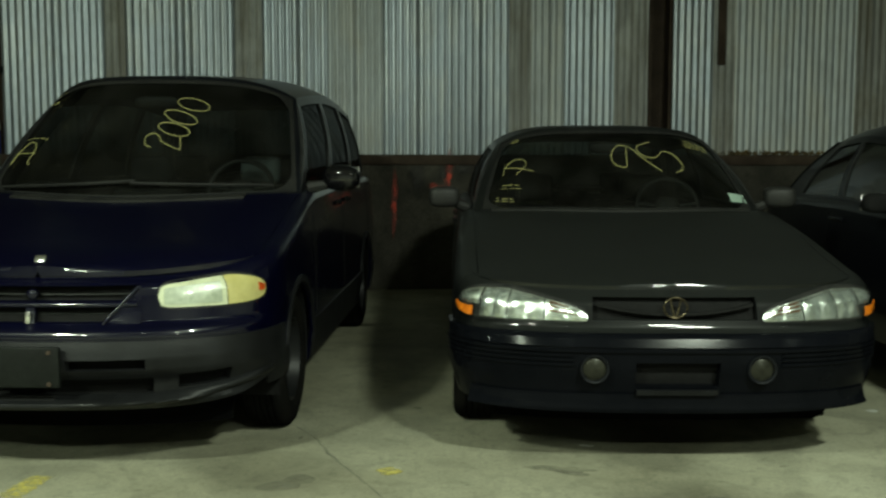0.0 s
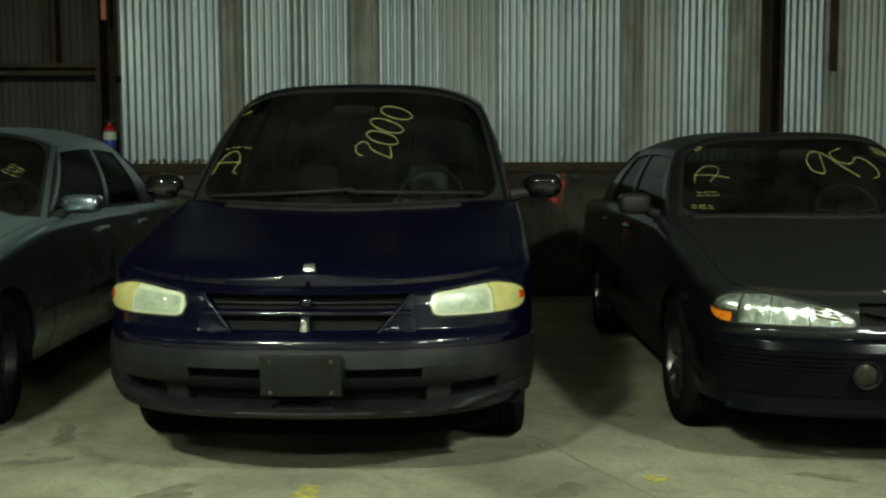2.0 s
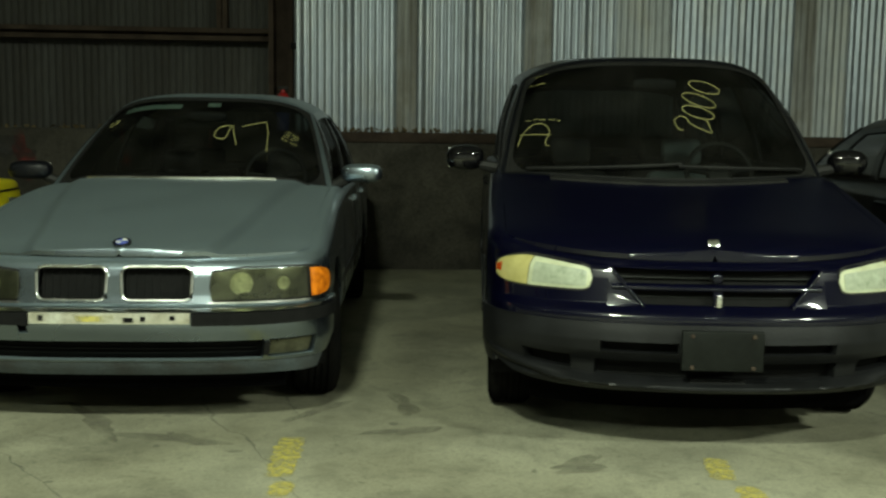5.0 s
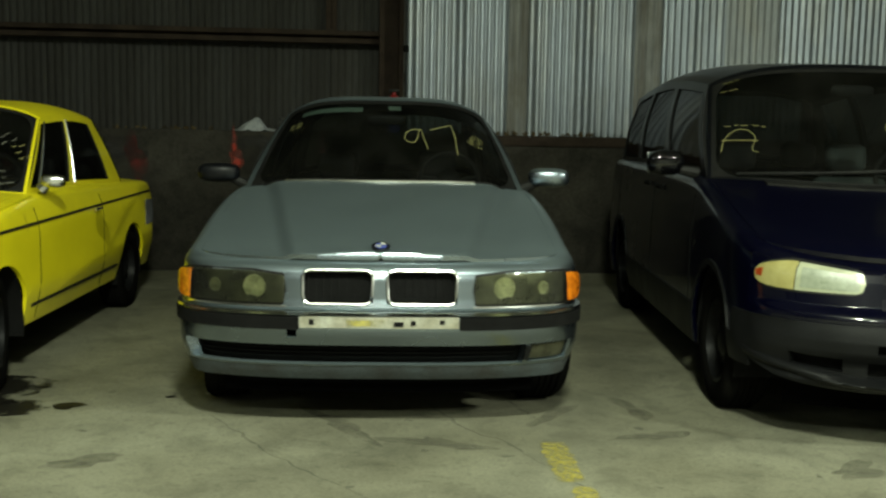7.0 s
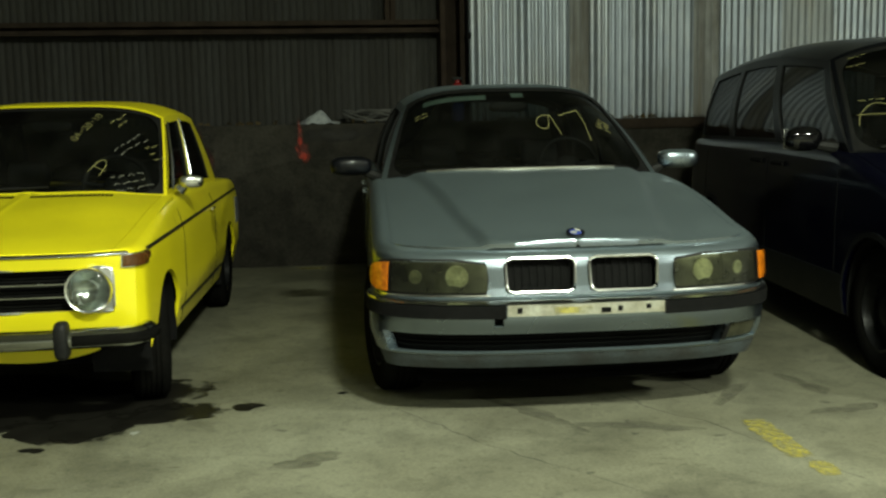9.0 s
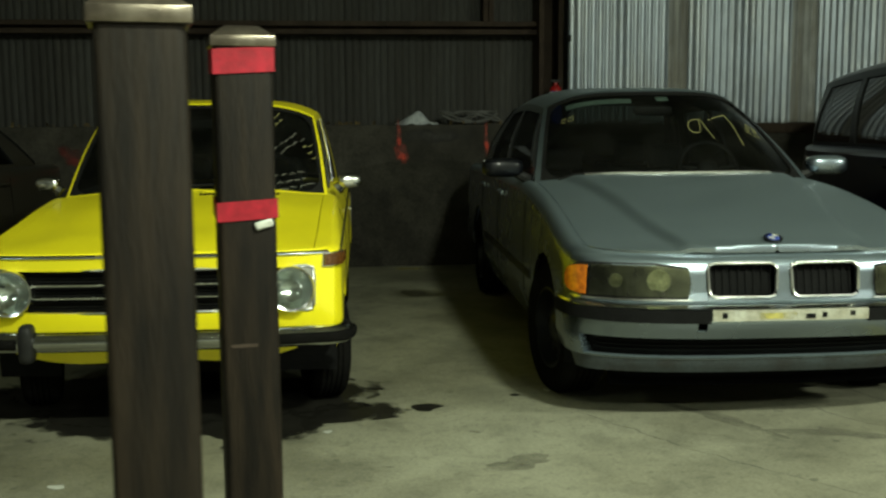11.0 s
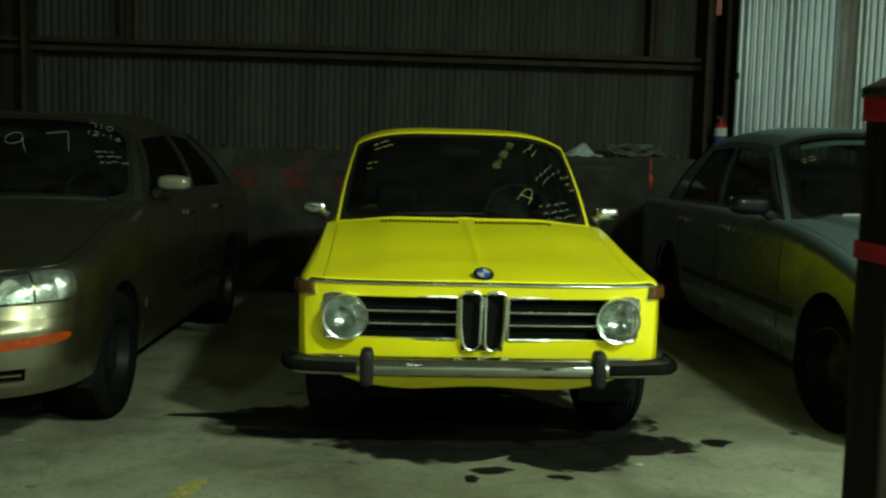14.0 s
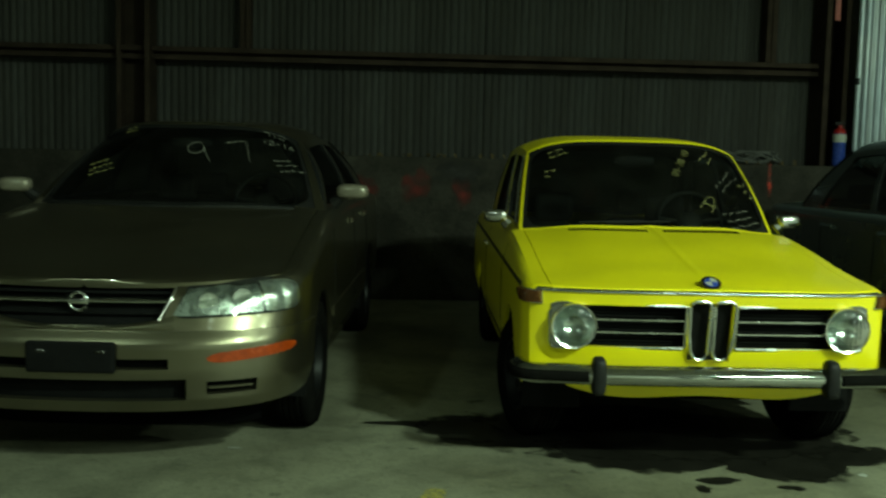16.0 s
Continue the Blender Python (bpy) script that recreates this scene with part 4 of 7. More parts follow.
            for k, (c, d, e, f, mt) in enumerate(sections):
                p, q = sorted((sg(s0 + (s1 - s0) * c), sg(s0 + (s1 - s0) * d)))
                cells = max(1, round(abs(q - p) / 0.085))
                ripple = (lambda s, v, p=p, q=q, cells=cells: 0.007 * abs(math.sin(math.pi * cells * (s - p) / (q - p))) * math.sin(math.pi * v)) if mt == "reflector" else None
                self.wrap("lamp_reflector" if "reflect" in mt else "lamp_lens", mt, p, q, lambda s: lo(abs(s)) + (hi(abs(s)) - lo(abs(s))) * e, lambda s: lo(abs(s)) + (hi(abs(s)) - lo(abs(s))) * f, out + {"amber": 0.019, "browned": 0.012, "foggedcore": 0.006, "orange": 0.006}.get(mt, 0.002), 0.004, lp, n=60 if ripple else 24, nz=10 if ripple else 4, ripple=ripple)
            for c, f, r in rings:
                s = sg(s0 + (s1 - s0) * c)
                p, n = self.skin(s, lo(abs(s)) + (hi(abs(s)) - lo(abs(s))) * f, out + 0.004)
                bm = bmesh.new()
                lathe(bm, [(r, 0.002), (r * 0.96, -0.004), (r * 0.9, -0.003), (r * 0.5, -0.0036), (0.001, -0.004)], 24, Matrix.Translation(p) @ n.to_track_quat("-Y", "Z").to_matrix().to_4x4())
                part("lamp_bowl", bm, bowl, lp)
            if lens:
                self.wrap("lamp_cover", lens, a, b, lambda s: lo(abs(s)), lambda s: hi(abs(s)), out + 0.016, 0.0, lp, n=64, nz=4)

    def roundel(self, at, r):
        """Round enamel badge: black rim, blue field, two white quarters."""
        bd = new("hood_badge")
        bd.parent = self.root
        for nm, mt, prof in (("badge_rim", "enamelblack", [(r, 0.008), (r, -0.004), (r * 0.92, -0.006), (r * 0.70, -0.005)]), ("badge_field", "bluepatch", [(r * 0.70, -0.004), (r * 0.66, -0.0065), (0.001, -0.0075)])):
            bm = bmesh.new()
            lathe(bm, prof, 28, at)
            part(nm, bm, mt, bd)
        for a0 in (0.0, math.pi):
            bm = bmesh.new()
            ring = [bm.verts.new(at @ Vector((r * 0.62 * math.cos(a), -0.0085, r * 0.62 * math.sin(a)))) for a in span(a0, a0 + math.pi / 2, 7)]
            bm.faces.new([bm.verts.new(at @ Vector((0, -0.0085, 0)))] + ring)
            part("badge_quarter", bm, "white", bd)

    def doors(self, ys, z0, handles, mat="matt", handle_mat="black", lean=0.0):
        """Door seams down both flanks, and pull handles."""
        for g in (-1, 1):
            for y in ys:
                s = g * self.s_of_y(y)
                top = self.top_at(s)
                self.strip("door_seam", mat, [self.skin(g * self.s_of_y(y + lean * t), z0 + (top - z0) * t, -0.0005)[0] for t in span(0, 1, 10)], 0.0035, 5)
            for y in handles:
                z = self.top_at(self.s_of_y(y)) - 0.13
                bm = bmesh.new()
                a, b = sorted((g * self.s_of_y(y - 0.10), g * self.s_of_y(y + 0.10)))
                grid(bm, lambda s, v: self.skin(s, z + 0.028 * v, 0.012 + 0.012 * math.sin(math.pi * v)), span(a, b, 6), span(0, 1, 4), None, 0.014)
                part("door_handle", bm, handle_mat, self.root)

    def strip(self, name, mat, pts, r, n=8, label="", parent=None):
        bm = bmesh.new()
        tube(bm, pts, r, n)
        return part(name, bm, mat, parent or self.root, label)

    def chalk(self, text, q, v, h, angle=0, mat="chalk", r=0.0026, gap=0.75):
        """Hand-drawn strokes on the windshield."""
        sq = (self.screen_point(q + 0.01, v)[0] - self.screen_point(q - 0.01, v)[0]).length / 0.02
        sv = (self.screen_point(q, v + 0.01)[0] - self.screen_point(q, v - 0.01)[0]).length / 0.02
        ca, sa = math.cos(radians(angle)), math.sin(radians(angle))
        for i, ch in enumerate(text):
            bm = bmesh.new()
            for stroke in glyph(ch):
                pts = []
                for x, y in stroke:
                    x, y = (x + i * gap) * h, y * h
                    pts.append(self.screen_point(q + (x * ca - y * sa) / sq, v + (x * sa + y * ca) / sv, 0.001)[0])
                tube(bm, pts, r, 5)
            part("chalk_character", bm, mat, self.screen, "handwritten chalk character on the glass")

    def hand(self, strokes, mat="chalk", r=0.0017):
        """One hasty character: strokes across the glass, rounded between their turning points."""
        bm = bmesh.new()
        for st in strokes:
            pts = []
            for i in range(len(st) - 1):
                a, b, c, d = (Vector(st[min(len(st) - 1, max(0, i + k))]) for k in (-1, 0, 1, 2))
                for t in span(0, 1, 5)[:-1]:
                    pts.append(0.5 * (2 * b + (c - a) * t + (2 * a - 5 * b + 4 * c - d) * t * t + (3 * b - a - 3 * c + d) * t ** 3))
            pts.append(Vector(st[-1]))
            tube(bm, [self.screen_point(p.x, p.y, 0.001)[0] for p in pts], r, 5)
        part("chalk_character", bm, mat, self.screen, "handwritten chalk character on the glass")

    def scrawl(self, q, v, w, rows, angle=0, mat="chalk", h=0.028, r=0.0019):
        """Marks too faint to read: short plain bars."""
        sq = (self.screen_point(q + 0.01, v)[0] - self.screen_point(q - 0.01, v)[0]).length / 0.02
        sv = (self.screen_point(q, v + 0.01)[0] - self.screen_point(q, v - 0.01)[0]).length / 0.02
        ca, sa = math.cos(radians(angle)), math.sin(radians(angle))
        rnd = random.Random(int(1000 * (q + 3 * v)) + 7)
        bm = bmesh.new()
        for k in range(rows):
            x = 0.0
            while x < w:
                b = rnd.uniform(0.02, 0.045)
                pts = []
                for t in (0, 0.5, 1):
                    px, py = x + b * t, -k * h * 1.7 + rnd.uniform(-0.3, 0.3) * h
                    pts.append(self.screen_point(q + (px * ca - py * sa) / sq, v + (px * sa + py * ca) / sv, 0.001)[0])
                tube(bm, pts, r, 5)
                x += b + rnd.uniform(0.008, 0.02)
        return tagged(part("chalk_scrawl", bm, mat, self.screen, "faint chalk marks on the glass"), kind="stuff")


def arc(cx, cy, rx, ry, a, b, n=14):
    return [(cx + rx * math.cos(radians(t)), cy + ry * math.sin(radians(t))) for t in span(a, b, n)]


def glyph(ch):
    if ch == "0":
        return [arc(0.3, 0.5, 0.3, 0.46, 0, 360, 20)]
    if ch == "1":
        return [[(0.3, 1), (0.3, 0)]]
    if ch == "2":
        return [arc(0.3, 0.72, 0.27, 0.26, 160, -40) + [(0.05, 0.02), (0.35, 0.08), (0.62, 0.02)]]
    if ch == "-":
        return [[(0.1, 0.48), (0.5, 0.52)]]
    if ch == "4":
        return [[(0.4, 1.0), (0.02, 0.4), (0.6, 0.42)], [(0.45, 0.7), (0.42, 0.0)]]
    if ch == "6":
        return [[(0.5, 1.0), (0.15, 0.55)] + arc(0.3, 0.26, 0.24, 0.26, 150, 510, 18)]
    if ch == "7":
        return [[(0.0, 0.9), (0.55, 1.0), (0.6, 0.9), (0.62, 0.0)]]
    if ch == "9":
        return [arc(0.25, 0.7, 0.24, 0.28, 40, 380, 18) + [(0.52, 0.45), (0.66, 0.0)]]
    if ch == "A":
        return [[(0.0, 0.0)] + arc(0.32, 0.6, 0.24, 0.4, 180, 0, 10) + [(0.62, 0.0)], [(0.0, 0.42), (0.72, 0.42)]]
    return []


# ---- the hall ----
WALL = 10.28          # face of the low concrete wall
LEDGE = 1.32          # its height
X0, X1 = -17.0, 9.0   # ends of the hall
EDGE = -4.22          # where the bright sheets begin


def structure(name, bm, mat, label, parent=None):
    ob = part(name, bm, mat, parent)
    return tagged(ob, label, "", "", "structure")


bm = bmesh.new()
box(bm, X0, X1, -7.0, 12.0, -0.2, 0.0)
structure("floor", bm, "floor", "worn grey concrete floor with stains")
bm = bmesh.new()
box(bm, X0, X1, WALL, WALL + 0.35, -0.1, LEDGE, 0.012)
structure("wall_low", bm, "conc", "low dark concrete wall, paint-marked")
# walls and roof out of view, pale to throw lamp light back
bm = bmesh.new()
box(bm, X0, X1, -7.2, -7.0, 0, 6)
structure("wall_south", bm, "roof", "unseen pale wall behind the aisle, bouncing light")
for nm, a in (("wall_west", X0 - 0.2), ("wall_east", X1)):
    bm = bmesh.new()
    box(bm, a, a + 0.2, -7.2, 12, 0, 6)
    structure(nm, bm, "roof", "unseen pale end wall of the hall, bouncing light")
bm = bmesh.new()
box(bm, X0 - 0.2, X1 + 0.2, -7.2, 12.0, 6.0, 6.2)
structure("ceiling", bm, "roof", "unseen pale hall roof, bouncing light")
bm = bmesh.new()
box(bm, X0, X1, 11.2, 11.3, LEDGE - 0.1, 6.0)
structure("wall_north", bm, "roof", "pale outer wall hidden behind the sheets")

PITCH = 0.0677


def sheet_mesh(width, height, depth=0.011, bow=0.0):
    """One corrugated sheet, its foot at z = 0, running along x."""
    n = int(round(width / PITCH)) * 8
    bm = bmesh.new()
    xs = span(0, width, n)
    zs = span(0, height, 4)
    grid(bm, lambda x, z: (Vector((x, -depth * abs(math.sin(math.pi * x / PITCH)) ** 0.85 + bow * math.sin(math.pi * z / height), z)), Vector((0, -1, 0))), xs, zs, None, 0.0015)
    finish(bm, 60)
    for f in bm.faces:
        f.material_index = 0
    me = bpy.data.meshes.new("metal_sheet")
    bm.to_mesh(me)
    bm.free()
    return me


wall_bright = tagged(new("wall_bright"), "wall of weathered galvanised corrugated metal sheets", "", "", "structure")
wall_dark = tagged(new("wall_dark"), "wall of dark rusty corrugated metal sheets behind girts", "", "", "structure")
sheet_kinds = {}


def sheet(waves, kind, x, y, z, parent):
    if (waves, kind) not in sheet_kinds:
        me = sheet_mesh(waves * PITCH + 0.016, 4.4, 0.011 if kind == "dull" else 0.014)
        me.materials.append(M[kind])
        sheet_kinds[(waves, kind)] = me
    ob = new("metal_sheet", sheet_kinds[(waves, kind)])
    ob.parent, ob.location = parent, (x, y, z)


rs = random.Random(4)
x = EDGE
for i, (waves, kind) in enumerate([(14, "zinc"), (3, "dull"), (15, "zinc"), (4, "dull"), (9, "zinc"), (8, "semi"), (9, "zinc"), (9, "zinc"), (3, "dull"), (5, "semi"), (7, "zinc"), (5, "dull"), (0, ""), (6, "zinc"), (3, "dull"), (8, "semi"), (10, "semi"), (6, "dull"), (9, "semi"), (10, "semi"), (8, "dull"), (9, "semi"), (10, "semi"), (9, "dull"), (9, "semi"), (9, "dull")]):
    if not waves:
        x += 0.26
        continue
    sheet(waves, kind, x, 10.30 + (0.004 if i % 2 else 0.0), LEDGE - 0.01 + rs.uniform(-0.012, 0.012), wall_bright)
    x += waves * PITCH
x = EDGE - 0.05
for i in range(19):
    x -= PITCH * 10
    sheet(10, "rust", x, 10.78 + (0.004 if i % 2 else 0.0), LEDGE - 0.01, wall_dark)


def channel(name, x0, x1, y0, y1, z0, z1, label, mat="steel"):
    """A lipped steel channel: one bent profile, drawn out along its length."""
    flat = x1 - x0 > z1 - z0
    w, d, t, lip = (z1 - z0 if flat else x1 - x0), y1 - y0, 0.012, 0.045
    outline = [(0, 0), (lip, 0), (lip, t), (t, t), (t, d - t), (w - t, d - t), (w - t, t), (w - lip, t), (w - lip, 0), (w, 0), (w, d), (0, d)]
    bm = bmesh.new()
    ends = [[bm.verts.new((e, y0 + v, z0 + u) if flat else (x0 + u, y0 + v, e)) for u, v in outline] for e in ((x0, x1) if flat else (z0, z1))]
    for k in range(12):
        bm.faces.new((ends[0][k], ends[0][(k + 1) % 12], ends[1][(k + 1) % 12], ends[1][k]))
    for ring in ends:
        bm.faces.new(ring)
    bmesh.ops.recalc_face_normals(bm, faces=bm.faces)
    return tagged(part(name, bm, mat), label, "steel beam", "wall frame", "structure")


channel("girt", X0, -4.45, 10.56, 10.74, 2.17, 2.29, "rusty horizontal steel girt")
channel("column", -4.47, -4.24, 10.42, 10.74, LEDGE + 0.004, 5.9, "dark rusty steel column at the sheets' edge")
channel("column", -11.05, -10.75, 10.46, 10.74, LEDGE + 0.004, 5.9, "dark rusty steel column")
channel("column", 1.96, 2.22, 10.34, 10.6, LEDGE + 0.004, 5.9, "brown rusty steel column between bright sheets")
for sx in (-4.93, -9.9, -13.4):
    channel("stud", sx - 0.05, sx + 0.05, 10.58, 10.74, 2.294, 5.9, "rusty steel stud above the girt")
bm = bmesh.new()
box(bm, EDGE - 0.02, 8.9, 10.255, 10.285, LEDGE - 0.10, LEDGE - 0.005, 0.008)
structure("trim", bm, "steel", "rusty steel strip under the bright sheets")
bm = bmesh.new()
box(bm, 2.64, 2.72, 10.262, 10.285, 2.20, 4.5, 0.006)
structure("trim", bm, "steel", "dark steel bar hanging over the sheets")


# ---- marks on floor and wall ----
def blot(name, cx, cy, rx, ry, mat, label, seed, z=0.003, rough=0.35, turn=0.0, n=36, upright=False, tongues=3):
    """A flat stain with an uneven outline."""
    rnd = random.Random(seed)
    ph = [(rnd.uniform(0, 6.28), rnd.uniform(0.3, 1.0) / (k + 1)) for k in range(2 + tongues)]
    bm = bmesh.new()
    c = bm.verts.new((0, 0, 0))
    ring = []
    for k in range(n):
        a = 2 * math.pi * k / n
        r = 1 + rough * sum(w * math.sin((j + 2) * a + p) for j, (p, w) in enumerate(ph)) + rnd.uniform(-0.06, 0.06)
        ring.append(bm.verts.new((1.3 * rx * r * math.cos(a), 1.3 * ry * r * math.sin(a), 0)))
    for k in range(n):
        bm.faces.new((c, ring[k], ring[(k + 1) % n]))
    ob = part(name, bm, mat)
    ob.matrix_world = pose(cx, WALL - 0.003, cy, 90, 0, 0) if upright else pose(cx, cy, z, 0, 0, turn)
    return tagged(ob, label, "stain", "", "structure")


def stripe(cx, cy, w, l, seed, turn=0.0):
    """A worn patch of yellow floor paint with ragged edges."""
    rnd = random.Random(seed)
    bm = bmesh.new()
    n = 24
    lo = [bm.verts.new((-w / 2 * rnd.uniform(0.75, 1.15), -l / 2 + l * k / n, 0)) for k in range(n + 1)]
    hi = [bm.verts.new((w / 2 * rnd.uniform(0.75, 1.15), -l / 2 + l * k / n, 0)) for k in range(n + 1)]
    for k in range(n):
        bm.faces.new((lo[k], hi[k], hi[k + 1], lo[k + 1]))
    ob = part("parking_line", bm, "yellowmark")
    ob.matrix_world = pose(cx, cy, 0.003, 0, 0, turn)
    return tagged(ob, "worn fragment of yellow floor paint", "floor marking", "parking lines", "structure")


stripe(-3.385, 3.98, 0.12, 0.5, 1, 3)
stripe(-3.345, 3.60, 0.09, 0.16, 2)
stripe(-1.645, 3.88, 0.10, 0.26, 3, -8)
stripe(-1.60, 3.60, 0.10, 0.16, 4)
stripe(-0.22, 4.08, 0.09, 0.10, 5, 30)
stripe(-7.95, 3.90, 0.09, 0.28, 6, -14)
stripe(-5.67, 9.3, 0.25, 0.10, 7)
for k, (cx, cy, rx, ry) in enumerate([(-6.14, 4.70, 0.06, 0.05), (-5.94, 4.76, 0.035, 0.035), (-5.64, 4.72, 0.065, 0.05), (-6.74, 4.23, 0.09, 0.035), (-6.83, 4.12, 0.03, 0.03), (-6.45, 4.16, 0.04, 0.03), (-6.30, 4.34, 0.05, 0.07), (-4.86, 5.0, 0.05, 0.025), (-5.2, 4.9, 0.02, 0.02)]):
    blot("oil_spot", cx, cy, rx, ry, "oil", "small dark oil spot on the floor", 20 + k, 0.0032)
# real oil puddles, enlarged to paint the car's shade on the floor as well
blot("oil_shade_stain", -7.62, 4.75, 0.22, 0.10, "oil", "black oil puddle with painted shade, spreading from under the car", 31, 0.003, 0.45)
blot("oil_shade_stain", -6.76, 4.66, 0.66, 0.26, "oil", "black oil puddle with painted shade, spreading from under the car", 32, 0.0034, 0.4)
blot("oil_shade_stain", -6.44, 4.55, 0.28, 0.24, "oil", "black oil puddle with painted shade, spreading from under the car", 33, 0.0038, 0.4)
blot("oil_shade_stain", -7.5, 4.84, 0.36, 0.15, "oil", "black oil puddle with painted shade, spreading from under the car", 37, 0.0028, 0.45)
blot("oil_shade_stain", -7.08, 4.66, 0.30, 0.13, "oil", "black oil puddle with painted shade, spreading from under the car", 38, 0.0036, 0.45)
blot("oil_shade_stain", -7.62, 4.98, 0.34, 0.24, "oil", "black oil puddle with painted shade, spreading from under the car", 39, 0.0042, 0.4)
# fills the floor between puddle and car shadow with painted darkness
blot("oil_shade_stain", -6.80, 5.02, 0.70, 0.40, "oil", "black oil puddle with painted shade, spreading from under the car", 40, 0.0046, 0.3)
blot("oil_shade_stain", -6.34, 4.42, 0.10, 0.14, "oil", "black oil puddle with painted shade, spreading from under the car", 41, 0.0050, 0.4)
for k, (cx, cy, rx, ry, turn) in enumerate([(-3.34, 4.66, 0.035, 0.16, -32), (-2.93, 4.78, 0.05, 0.12, 10), (-2.90, 4.35, 0.10, 0.05, 20), (-4.32, 4.45, 0.04, 0.22, 38), (-0.62, 3.92, 0.08, 0.06, 0), (-3.9, 4.2, 0.16, 0.05, -20), (-5.3, 3.9, 0.12, 0.05, 15), (0.5, 4.1, 0.10, 0.04, -10), (-2.2, 3.9, 0.12, 0.05, 30)]):
    blot("floor_stain", cx, cy, rx, ry, "smear", "dull dark smear on the concrete floor", 240 + k, 0.0024, 0.5, turn)
blot("floor_stain", -8.0, 5.0, 0.22, 0.05, "oil", "thin dark stain on the floor", 34, 0.003, 0.5)
rnd = random.Random(9)
for k in range(60):
    blot("floor_speck", rnd.uniform(-9.5, 2.5), rnd.uniform(3.2, 5.6), rnd.uniform(0.008, 0.028), rnd.uniform(0.006, 0.02), rnd.choice(["crack", "crack", "white", "crack"]), "small speck on the floor", 60 + k, 0.0026, 0.4, n=12)
for k, pts in enumerate([[(-3.9, 4.75), (-3.75, 4.4), (-3.6, 4.25), (-3.45, 3.9), (-3.2, 3.4)], [(-4.95, 4.6), (-4.75, 4.3), (-4.6, 4.05), (-4.3, 3.7), (-3.95, 3.3)], [(-3.55, 4.95), (-3.45, 4.7), (-3.4, 4.5)], [(-1.0, 5.2), (-0.6, 4.6), (-0.45, 4.2), (-0.1, 3.5)]]):
    bm = bmesh.new()
    rnd = random.Random(80 + k)
    fine = []
    for (ax, ay), (bx, by) in zip(pts, pts[1:]):
        for t in span(0, 1, 6)[:-1]:
            fine.append((ax + (bx - ax) * t + rnd.uniform(-0.012, 0.012), ay + (by - ay) * t + rnd.uniform(-0.012, 0.012), rnd.uniform(0.002, 0.009)))
    for (ax, ay, aw), (bx, by, bw) in zip(fine, fine[1:]):
        bm.faces.new([bm.verts.new(p) for p in ((ax - aw, ay, 0.0022), (ax + aw, ay, 0.0022), (bx + bw, by, 0.0022), (bx - bw, by, 0.0022))])
    tagged(part("floor_crack", bm, "crack"), "dark crack in the concrete floor", "crack", "", "structure")

# spray marks on the concrete
for k, (cx, cz, rx, rz, mt) in enumerate([(-5.82, 1.20, 0.022, 0.10, "redpaint"), (-5.79, 1.06, 0.05, 0.07, "redpaint"), (-5.0, 1.16, 0.02, 0.11, "redpaint"), (0.0, 1.14, 0.035, 0.15, "redpaint"), (-0.08, 0.98, 0.07, 0.05, "redpaint"), (-0.53, 0.86, 0.03, 0.20, "redpaint"), (-8.3, 1.06, 0.09, 0.13, "faintred"), (-7.87, 1.02, 0.07, 0.11, "faintred"), (-8.75, 1.05, 0.07, 0.08, "faintred"), (-5.48, 1.22, 0.27, 0.06, "blackspray"), (-7.9, 1.19, 0.25, 0.07, "blackspray"), (-0.30, 1.10, 0.08, 0.10, "blackspray"), (-0.05, 1.16, 0.05, 0.08, "blackspray"), (0.14, 1.2, 0.07, 0.05, "blackspray"), (0.42, 1.15, 0.2, 0.03, "blackspray"), (-6.9, 1.15, 0.25, 0.09, "blackspray"), (-6.72, 1.05, 0.07, 0.16, "faintred")]):
    blot("spray_mark", cx, cz, rx, rz, mt, "smudge of spray paint on the concrete wall", 140 + k, upright=True, rough=0.4)

# ---- things on the ledge ----
bm = bmesh.new()
grid(bm, lambda u, v: (Vector((-5.64 + u, 10.42 + v, LEDGE + 0.004 + 0.12 * math.exp(-(u / 0.11) ** 2) * (1 - (v / 0.1) ** 2) + 0.012 * math.sin(40 * u + 25 * v))), Vector((0, 0, 1))), span(-0.2, 0.2, 24), span(-0.1, 0.1, 10), None, 0.004)
tagged(part("rag", bm, "clothwhite"), "crumpled pale cloth lying on the wall ledge", "cloth")
bm = bmesh.new()
rnd = random.Random(5)
pts = [(-5.12 + 0.3 * math.cos(a * 1.0) * (0.5 + 0.5 * math.sin(a * 0.31) ** 2), 10.45 + 0.08 * math.sin(a), LEDGE + 0.02 + 0.05 * (1 + math.sin(a * 1.7)) ) for a in span(0, 38, 200)]
tube(bm, pts, 0.012, 6)
tagged(part("cable_coil", bm, "cable"), "tangled coil of grey cable on the ledge", "cable")
bm = bmesh.new()
rnd = random.Random(6)
for k in range(420):
    cx = rnd.choice([rnd.uniform(2.6, 4.2), rnd.uniform(-4.1, -2.4), rnd.uniform(-10, -4.6), rnd.uniform(2.8, 3.6)])
    cy, cz = (rnd.uniform(10.31, 10.5) if cx < EDGE else 10.288), 0
    s = rnd.uniform(0.01, 0.035)
    mm = pose(cx, cy, LEDGE + 0.005 + s * 0.5, rnd.uniform(0, 180), rnd.uniform(0, 180), rnd.uniform(0, 180))
    bm.faces.new([bm.verts.new(mm @ Vector(p)) for p in ((-s, -s * 0.5, 0), (s, -s * 0.4, s * 0.2), (s * 0.8, s * 0.5, 0), (-s * 0.7, s * 0.5, s * 0.3))])
tagged(part("litter", bm, "leaf"), "dry leaves and scraps along the ledge", "litter", "", "stuff")

